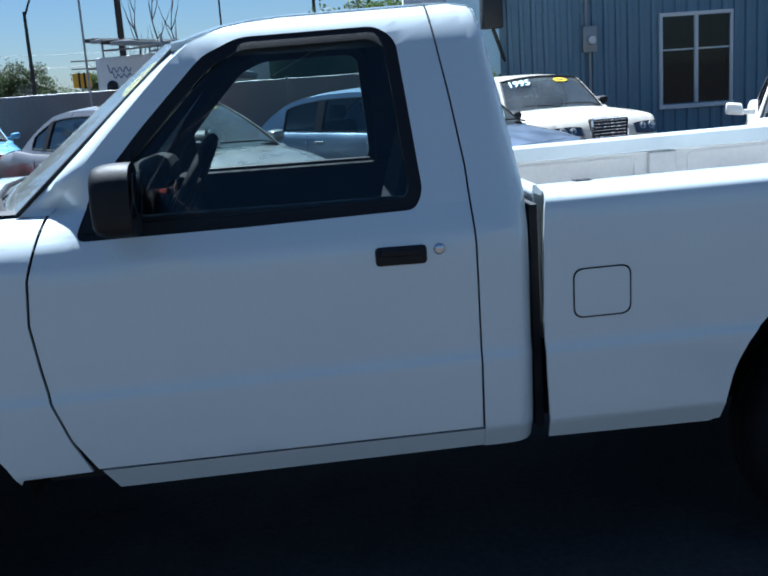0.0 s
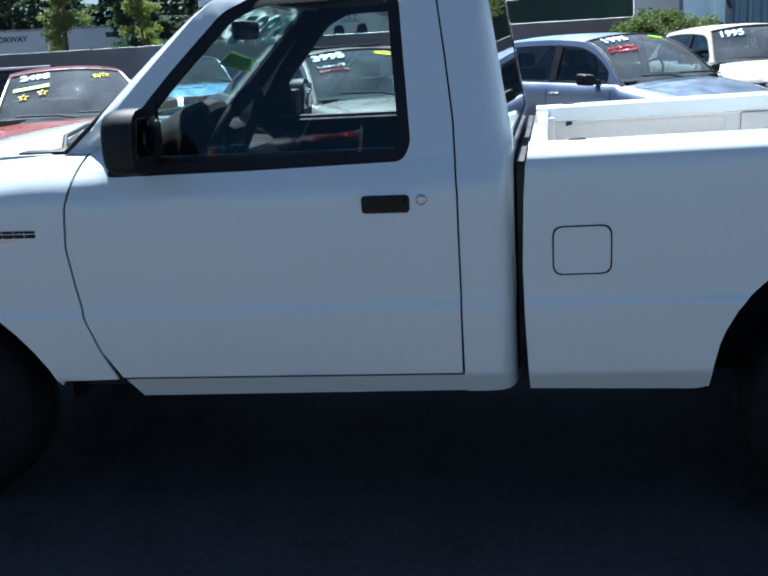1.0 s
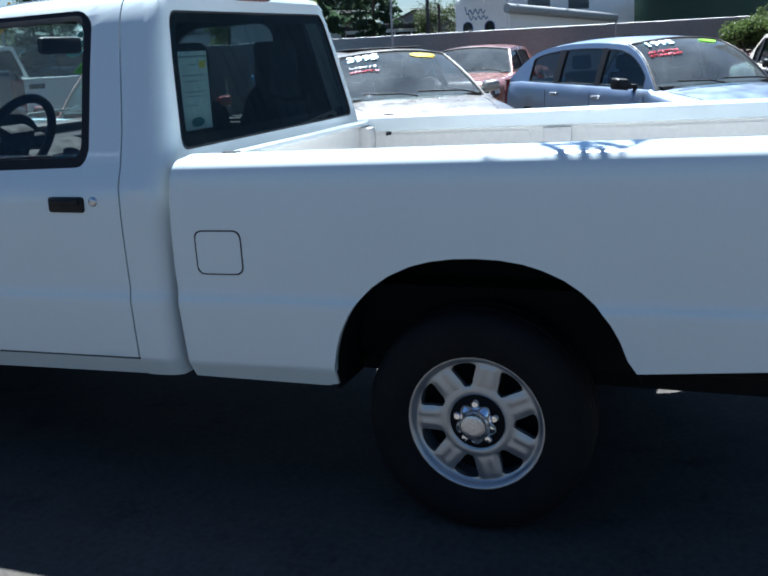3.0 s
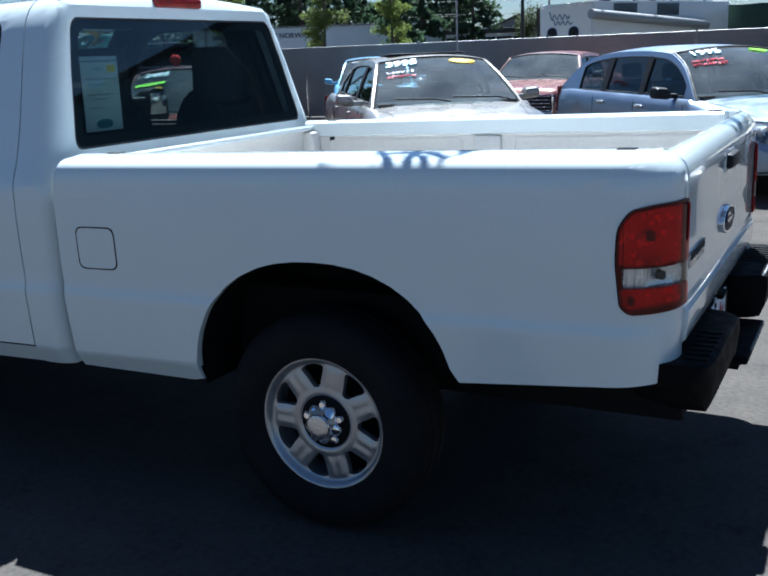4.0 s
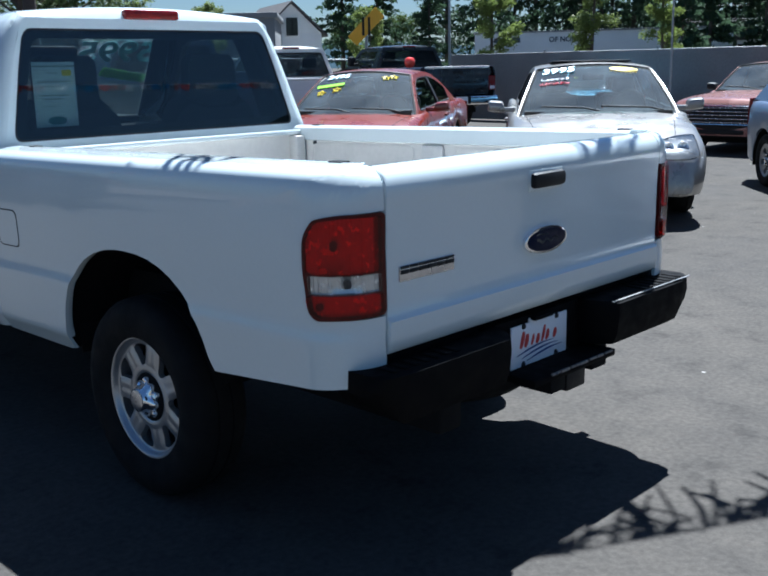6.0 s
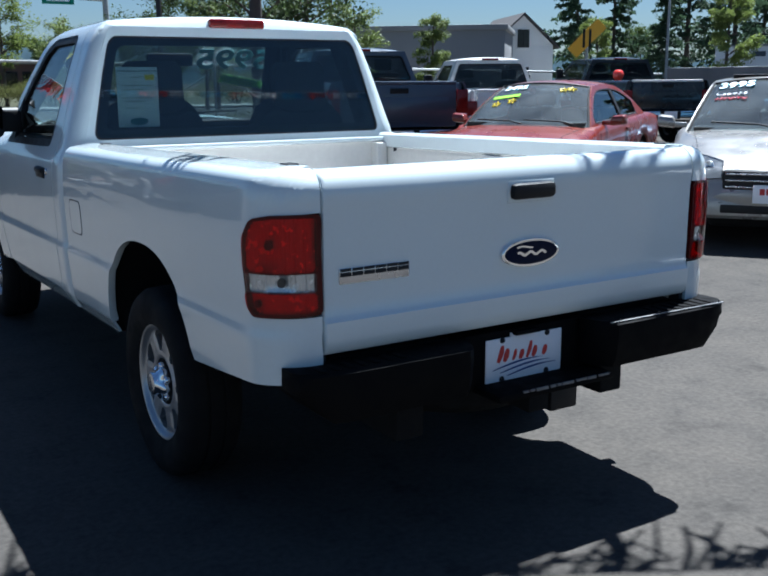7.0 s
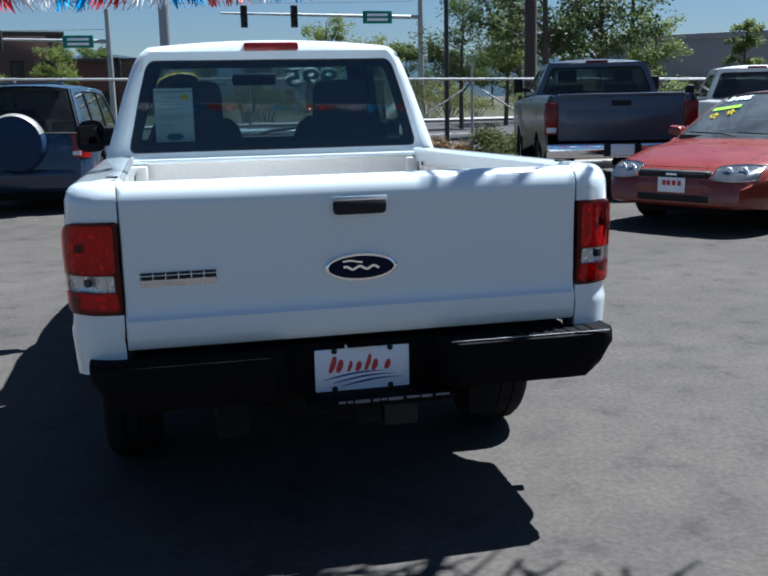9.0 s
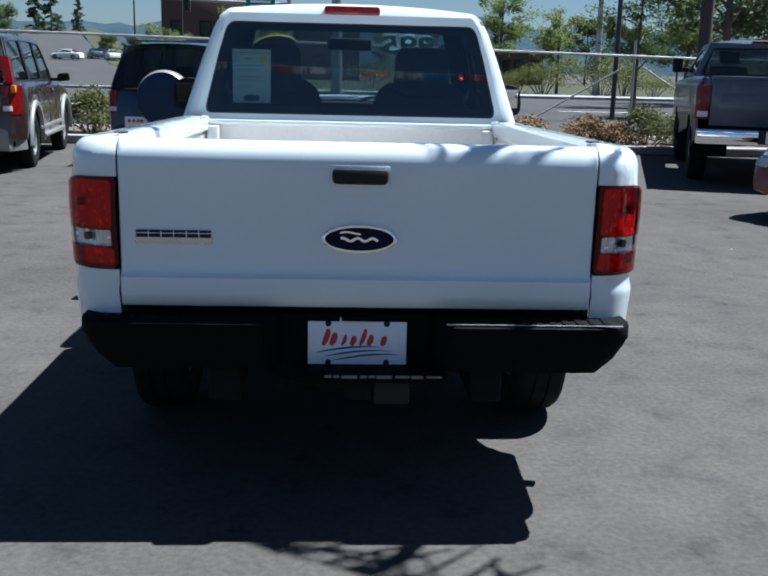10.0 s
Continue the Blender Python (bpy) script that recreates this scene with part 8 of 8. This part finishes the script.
m = Matrix((d, side, Vector((0, 0, 1)))).transposed().to_4x4()
m.translation = A
root.matrix_world = m
ln = (B - A).length
part("wall", box(0, ln, 0, 6, 0, 3.65, 0.02), WALL_WHITE, root)
part("roof_edge", box(-0.1, ln + 0.1, -0.1, 6.1, 3.65, 3.76, 0.01), WALL_GREY, root)
words("OF NORWAY", 0.52, Matrix.Translation((ln * 0.39, -0.03, 3.10)) @ Matrix.Rotation(math.pi / 2, 4, "X"), INK, root, "lettering", 0.01, bold=0.012)
for x0, w in ((ln * 0.08, 0.8), (ln * 0.14, 0.9), (ln * 0.76, 0.9), (ln * 0.82, 0.5), (ln * 0.86, 1.2)):
    part("sign_bar", box(x0, x0 + w, -0.03, 0.0, 2.95, 3.30), INK, root)


# houses and halls
def hall(az, d, width, depth, height, mat, eye, label, roof=None, turn=0.0, gable=0.0, windows=0, rows=1, skew=0.0):
    x, y = polar(az, d, eye)
    root = tagged(new("house" if gable else "building"), label, "house" if gable else "building")
    root.matrix_world = Matrix.Translation((x, y, 0)) @ Matrix.Rotation(-radians(az) + skew, 4, "Z")
    w = width / 2
    part("wall", box(-w, w, 0, depth, 0, height, 0.02), mat, root)
    if gable:
        rows_ = [[Vector((x_, yy, z_)) for yy in (-0.35, depth + 0.35)] for x_, z_ in ((-w - 0.4, height - 0.25), (0, height + gable), (w + 0.4, height - 0.25))]
        part("roof", slab(rows_, (0, 0, 0.15)), ROOF_DARK, root, smooth=10)
        bm = bmesh.new()
        vs = [bm.verts.new(p) for p in ((-w, 0, height), (w, 0, height), (0, 0, height + gable - 0.05), (-w, 0.2, height), (w, 0.2, height), (0, 0.2, height + gable - 0.05))]
        for f in ((0, 1, 2), (5, 4, 3), (0, 3, 4, 1), (1, 4, 5, 2), (2, 5, 3, 0)):
            bm.faces.new([vs[i] for i in f])
        part("gable", bm, mat, root)
    else:
        part("roof", box(-w - 0.2, w + 0.2, -0.2, depth + 0.2, height, height + 0.35, 0.03), roof or ROOF_DARK, root)
    for r in range(rows):
        for k in range(windows):
            cx = -w + (k + 0.5) * width / windows
            cz = 1.7 + r * 2.7
            win = part("window", box(cx - 0.55, cx + 0.55, -0.05, -0.005, cz - 0.75, cz + 0.75, 0.01), FRAME_WHITE if gable else BLACK, root)
            part("pane", box(cx - 0.45, cx + 0.45, -0.06, -0.052, cz - 0.65, cz + 0.65), DARKGLASS, win)
            part("window_bar", box(cx - 0.02, cx + 0.02, -0.066, -0.06, cz - 0.65, cz + 0.65), BLACK, win)
    return root


hall(39.2, 74, 4.6, 9, 3.9, WALL_WHITE, EYE_N, "white two-storey house with a dark gabled roof", gable=2.2, windows=1, rows=2, skew=0.25)
hall(31.5, 66, 15, 14, 4.6, WALL_GREY, EYE_N, "large grey windowless hall across the street", WALL_GREY, skew=-0.2)
hall(10.4, 98, 6, 10, 3.1, WALL_BROWN, EYE_N, "low brown shop across the street", WALL_GREY, windows=4)
hall(-7.1, 92, 7.8, 14, 7.3, WALL_BROWN, EYE_N, "dark brick-brown two-storey block across the street", windows=3, rows=2)
hall(-1.5, 97, 10.6, 10, 5.2, WALL_BROWN, EYE_N, "long dark brown low block across the street", windows=4)
hall(7.2, 130, 5, 8, 4.2, WALL_WHITE, EYE_N, "low white building far down the street", WALL_WHITE, windows=2)
hall(68.3, 72, 6, 8, 2.7, WALL_WHITE, EYE_M, "low pale building behind the young trees", ROOF_DARK, windows=5)
hall(72.5, 80, 8, 8, 2.6, WALL_GREY, EYE_E, "grey cottage with a dark gabled roof beyond the fence", gable=1.6, windows=2)


# poles, lamps and signals
def pole(x, y, h, r, mat, label, category="pole", name="pole"):
    root = thing(name, label, category)
    part("shaft", tube([(x, y, 0), (x, y, h * 0.5), (x, y, h)], [r, r * 0.9, r * 0.7], 12), mat, root)
    return root


x, y = polar(16.9, 30)
pole(x, y, 9, 0.075, SIGNAL_BLACK, "thin dark steel pole beside the planted strip")
x, y = polar(21.7, 25)
pole(x, y, 11, 0.16, WOOD_POLE, "thick dark timber utility pole", "utility pole", "utility_pole")
x, y = polar(0.9, 34)
pole(x, y, 12, 0.20, GALV, "tall grey steel lighting pole")
x, y = polar(27.3, 42)
pole(x, y, 11, 0.09, WOOD_POLE, "slim timber pole in front of the grey hall", "utility pole", "utility_pole")


def signal_head(root, p, down=True):
    h = part("signal_head", box(p[0] - 0.19, p[0] + 0.19, p[1] - 0.12, p[1] + 0.12, p[2] - 0.6, p[2] + 0.6, 0.04), SIGNAL_BLACK, root, "black three-light signal head")
    for k in (-1, 0, 1):
        bm = bmesh.new()
        add_lathe(bm, [(0.10, 0.0), (0.13, 0.0), (0.14, 0.18), (0.11, 0.18)], 14, Matrix.Translation((p[0], p[1] - 0.12, p[2] + 0.37 * k)) @ Matrix.Rotation(-math.pi / 2, 4, "Z"), closed=True)
        part("signal_hood", bm, SIGNAL_BLACK, h)


def signal_mast(base, reach, z, heads, sign, label):
    root = thing("traffic_signal", label, "traffic signal")
    bx, by = base
    part("mast", tube([(bx, by, 0), (bx, by, z + 1.8)], [0.19, 0.14], 12), GALV, root)
    part("mast_arm", tube([(bx, by, z), (bx + reach, by, z + 0.25)], [0.12, 0.06], 10), GALV, root)
    for x in heads:
        signal_head(root, (bx + x, by - 0.2, z + 0.05))
    if sign is not None:
        s = part("street_sign", box(bx + sign - 0.85, bx + sign + 0.85, by - 0.16, by - 0.12, z - 0.35, z + 0.35, 0.01), SIGN_GREEN, root, "green street name sign")
        for dz in (-0.13, 0.13):
            part("sign_bar", box(bx + sign - 0.6, bx + sign + 0.6, by - 0.165, by - 0.16, z + dz - 0.07, z + dz + 0.07), PLATE, s)
    return root, bx, by


r, bx, by = signal_mast(polar(15.4, 58), -11.5, 5.9, (-10.2, -7.4), -2.6, "grey traffic signal mast with two hanging signal heads")
signal_head(r, (bx + 0.55, by - 0.2, 3.9))
r, bx, by = signal_mast(polar(-2.2, 60), -9.5, 4.9, (-6.0,), -1.7, "grey traffic signal mast with a green street sign")
signal_head(r, (bx + 0.4, by - 0.2, 3.4))
for az, d, h in ((75.2, 42, 5.15), (-8.3, 70, 8.0), (-11.0, 95, 9)):
    eye = EYE_START if az > 50 else EYE_N
    x, y = polar(az, d, eye)
    root = thing("street_lamp", "dark street lamp with a curved arm and bell shade", "street lamp", None, "street lamps")
    part("shaft", tube([(x, y, 0), (x, y, h)], [0.10, 0.06], 10), SIGNAL_BLACK, root)
    sx, sy = (0.25, -1.0) if az > 50 else (-1.0, 0)
    part("arm", tube([(x, y, h - 0.2), (x + 0.3 * sx, y + 0.3 * sy, h + 0.55), (x + 0.9 * sx, y + 0.9 * sy, h + 0.9), (x + 1.4 * sx, y + 1.4 * sy, h + 0.75)], 0.045, 8), SIGNAL_BLACK, root)
    bm = bmesh.new()
    add_lathe(bm, [(0.05, 0.25), (0.10, 0.12), (0.34, -0.10), (0.36, -0.14), (0.30, -0.14), (0.05, 0.05)], 18, Matrix.Translation((x + 1.4 * sx, y + 1.4 * sy, h + 0.6)) @ Matrix.Rotation(-math.pi / 2, 4, "Y"))
    part("shade", bm, SIGNAL_BLACK, root)
for az, d, h, r in ((75.15, 55, 3.6, 0.10), (80.12, 40, 9.0, 0.14), (78.1, 75, 4.6, 0.10), (78.75, 95, 4.6, 0.10), (85.68, 48, 9.0, 0.05), (91.0, 60, 10, 0.12)):
    x, y = polar(az, d, EYE_START)
    root = pole(x, y, h, r, WOOD_POLE, "dark timber utility pole with cross-arms", "utility pole", "utility_pole")
    ax_ = Vector((math.cos(radians(az)), -math.sin(radians(az)), 0))
    for dz in (0.15, 0.7) if d > 70 else ():
        c = Vector((x, y, h - dz))
        part("cross_arm", tube([c - ax_ * 1.1, c + ax_ * 1.1], 0.05, 6), WOOD_POLE, root)


def wire(a, b, sag, r=0.012):
    root = thing("overhead_wire", "thin dark overhead wire between poles", "wire", None, "overhead wires")
    part("strand", tube([a.lerp(b, t) - Vector((0, 0, sag * 4 * t * (1 - t))) for t in steps(0, 1, 10)], r, 5), SIGNAL_BLACK, root)


for z0, z1, sag in ((5.15, 4.5, 0.15), (4.25, 3.9, 0.2), (4.05, 3.75, 0.1)):
    wire(Vector((*polar(66, 72, EYE_START), z0)), Vector((*polar(86, 66, EYE_START), z1)), sag)
x, y = polar(78.1, 15.6, EYE_START)
pole(x, y, 6.5, 0.018, GALV, "thin galvanised pole in front of the screened fence")
wire(Vector((*polar(-30, 60), 7.4)), Vector((*polar(15, 60), 7.0)), 0.5)
wire(Vector((*polar(-30, 66), 6.4)), Vector((*polar(-2, 60), 5.6)), 0.4)

# bare saplings behind the van
rng = random.Random(12)
for az, d, h in ((81.0, 46, 6.0), (82.0, 47, 6.6), (83.0, 46, 5.9)):
    x, y = polar(az, d, EYE_START)
    root = thing("bare_tree", "thin leafless tree with a few upright twigs", "tree", Matrix.Translation((x, y, 0)), "bare trees")
    trunk = [Vector((0.12 * math.sin(k), 0.1 * math.cos(2 * k), h * k / 8)) for k in range(9)]
    part("trunk", tube(trunk, [0.07 * (1 - k / 9.5) for k in range(9)], 7), BARK, root)
    for k in range(9):
        p0 = trunk[3 + k % 5]
        a = rng.uniform(0, math.tau)
        reach = rng.uniform(0.3, 0.8)
        pts = [p0 + Vector((math.cos(a) * reach * t**0.7, math.sin(a) * reach * t**0.7, rng.uniform(0.9, 1.1) * 1.5 * t)) for t in steps(0, 1, 5)]
        part("twig", tube(pts, [0.026 * (1 - 0.8 * t) for t in steps(0, 1, 5)], 5), BARK, root)

# yellow warning signs
for az, d, z, eye, s in ((45.7, 34, 2.75, EYE_M, 1.2), (77.75, 40, 2.32, EYE_START, 0.76)):
    x, y = polar(az, d, eye)
    root = thing("road_sign", "yellow diamond road sign with black bars on a post" if s > 1 else "yellow square road sign on a post", "road sign")
    part("post", tube([(x, y, 0), (x, y, z)], 0.05, 8), GALV, root)
    face = Matrix.Translation((x, y, z)) @ Matrix.Rotation(-radians(az), 4, "Z")
    b = box(-0.45 * s, 0.45 * s, -0.06, -0.05, -0.45 * s, 0.45 * s, 0.004, face @ (Matrix.Rotation(math.pi / 4, 4, "Y") if s > 1 else Matrix()) @ Matrix.Diagonal((0.40 if s > 1 else 1, 1, 1.25 if s > 1 else 0.8, 1)))
    sg = part("sign_face", b, SIGN_YELLOW, root)
    for k in (-0.1, 0.1):
        part("sign_bar", box(k - 0.04, k + 0.04, -0.072, -0.062, -0.3, 0.3, 0.0, face), BLACK, sg)

# far hills; the haze before them is part of their colour
for k, (az0, az1, d, el, seed) in enumerate(((-34, 34, 900, 5.0, 1), (20, 70, 1100, 2.2, 2), (60, 120, 1200, 0.9, 3))):
    rng = random.Random(seed)
    ph = [rng.uniform(0, 6) for _ in range(6)]
    rows = []
    for back, f in ((0, 0.0), (60, 0.55), (140, 0.85), (260, 1.0)):
        row = []
        for az in steps(az0, az1, 90):
            h = d * math.tan(radians(el)) * f * ((0.80 + 0.20 * math.exp(-((az - 4) / 12) ** 2)) if k == 0 else 1.0) * (0.72 + 0.045 * math.sin(az * 0.21 + ph[0]) + 0.035 * math.sin(az * 0.47 + ph[1]) + 0.03 * math.sin(az * 1.1 + ph[2]) + 0.025 * math.sin(az * 3.1 + ph[3]) + rng.uniform(-0.012, 0.012))
            x, y = polar(az, d + back)
            row.append(Vector((x, y, h)))
        rows.append(row)
    bm = bmesh.new()
    add_grid(bm, rows)
    tagged(finish("hills", bm, HILL), "wooded hills on the skyline, with blue-green distance haze in their colour", "hills", kind="structure")

# cars in the street
for az, d, mat, turn in ((-14.8, 150, FLEET_WHITE, 1.4), (-13.3, 156, SLATE, 0.4), (-12.9, 164, BLACK_PAINT, 0.3), (-12.4, 152, FLEET_WHITE, 0.4)):
    x, y = polar(az, d)
    S = dict(L=4.6, W=1.78, H=1.45, wb=2.70, front_axle=1.40, wheel_r=0.31, ws0=1.0, ws1=0.40, rg1=-0.95, rg0=-1.55, roof_w=0.59,
             top=[(-2.3, 0.82), (-2.2, 0.95), (-1.6, 0.97), (0.9, 0.91), (1.0, 0.91), (1.6, 0.84), (2.0, 0.72), (2.25, 0.6), (2.3, 0.55)],
             windows=[(0.80, 0.04), (-0.04, -0.95)], plate=False)
    root = thing("car", "small far car waiting in the street", "car", Matrix.Translation((x, y, float(np.interp(d - 53, (90, 150), (1.1, 4.2))) + 0.02)) @ Matrix.Rotation(turn, 4, "Z"), "street cars")
    car_body(root, S, mat)
    car_top(root, S, mat)


# pennant strings of foil fringe
FOIL = [material("red_foil", (0.65, 0.03, 0.03), 0.3, 0.15, 0.1, 20, 100), material("white_foil", (0.86, 0.87, 0.88), 0.3, 0.15, 0.1, 20, 100), material("blue_foil", (0.02, 0.33, 0.68), 0.3, 0.15, 0.1, 20, 100)]


def pennants(a, b, sag, length, seed, per_m=52, run=0.5, span=(0.0, 1.0)):
    """A cord between two points with foil fringe over part of its length."""
    rng = random.Random(seed)
    a, b = Vector(a), Vector(b)
    root = thing("pennant_string", "string of red, white and blue foil fringe", "pennants", None, "pennant strings")
    at = lambda t: a.lerp(b, t) - Vector((0, 0, sag * 4 * t * (1 - t)))
    part("cord", tube([at(t) for t in steps(0, 1, 40)], 0.006, 5), PLATE, root)
    d = (b - a).normalized()
    n = int((b - a).length * per_m)
    v = [[], [], []]
    f = [[], [], []]
    for i in range(n):
        t = (i + rng.random()) / n
        if not span[0] < t < span[1]:
            continue
        t = min(1, max(0, t + 0.35 * math.sin(t * (b - a).length * 21) / ((b - a).length * 8)))
        c = int(t * (b - a).length / run) % 3
        p = at(t)
        l = length * rng.uniform(0.7, 1.15)
        w = rng.uniform(0.010, 0.020)
        sway = (Vector((rng.gauss(0, 0.22), rng.gauss(0, 0.22), 0)) + d * 0.3 * math.sin(t * (b - a).length * 2.3)) * l
        k = len(v[c])
        tw = rng.uniform(-1.2, 1.2)
        e = d * math.cos(tw) + Vector((-d.y, d.x, 0)) * math.sin(tw)
        for q, s in ((0.0, 1), (0.5, 1), (1.0, 0.5)):
            m_ = p + sway * q * q + Vector((0, 0, -l * q))
            v[c] += [tuple(m_ - e * w * s), tuple(m_ + e * w * s)]
        f[c] += [(k, k + 1, k + 3, k + 2), (k + 2, k + 3, k + 5, k + 4)]
    for c in range(3):
        me = bpy.data.meshes.new("fringe")
        me.from_pydata(v[c], [], f[c])
        me.materials.append(FOIL[c])
        ob = new("fringe", me)
        ob.parent = root
        ob["kind"] = "stuff"


def above(x, y, z0, z):
    """The point at height z whose shadow falls on (x, y, z0)."""
    return (x + 0.48 * (z - z0), y + 0.18 * (z - z0), z)


for p0, p1, sag, ln, seed, span in ((above(-10.36, 4.825, 1.17, 3.85), above(10.45, -6.875, 1.17, 3.85), 0.25, 0.46, 7, (0.375, 0.64)),
                                    ((-14.0, 12.6, 3.55), (17.3, 13.9, 5.4), 1.15, 0.28, 8, (0, 1)),
                                    ((-14.0, -10.5, 5.95), (26.0, -13.1, 5.95), 0.25, 0.13, 9, (0, 1)),
                                    ((-8.0, 3.2, 5.8), (-8.4, 13.0, 5.8), 0.15, 0.055, 10, (0, 1))):
    pennants(p0, p1, sag, ln, seed, 52, 0.6, span)
    for p in (p0, p1):
        pole(p[0], p[1], p[2] + 0.05, 0.035, GALV, "thin galvanised pole holding a pennant string")
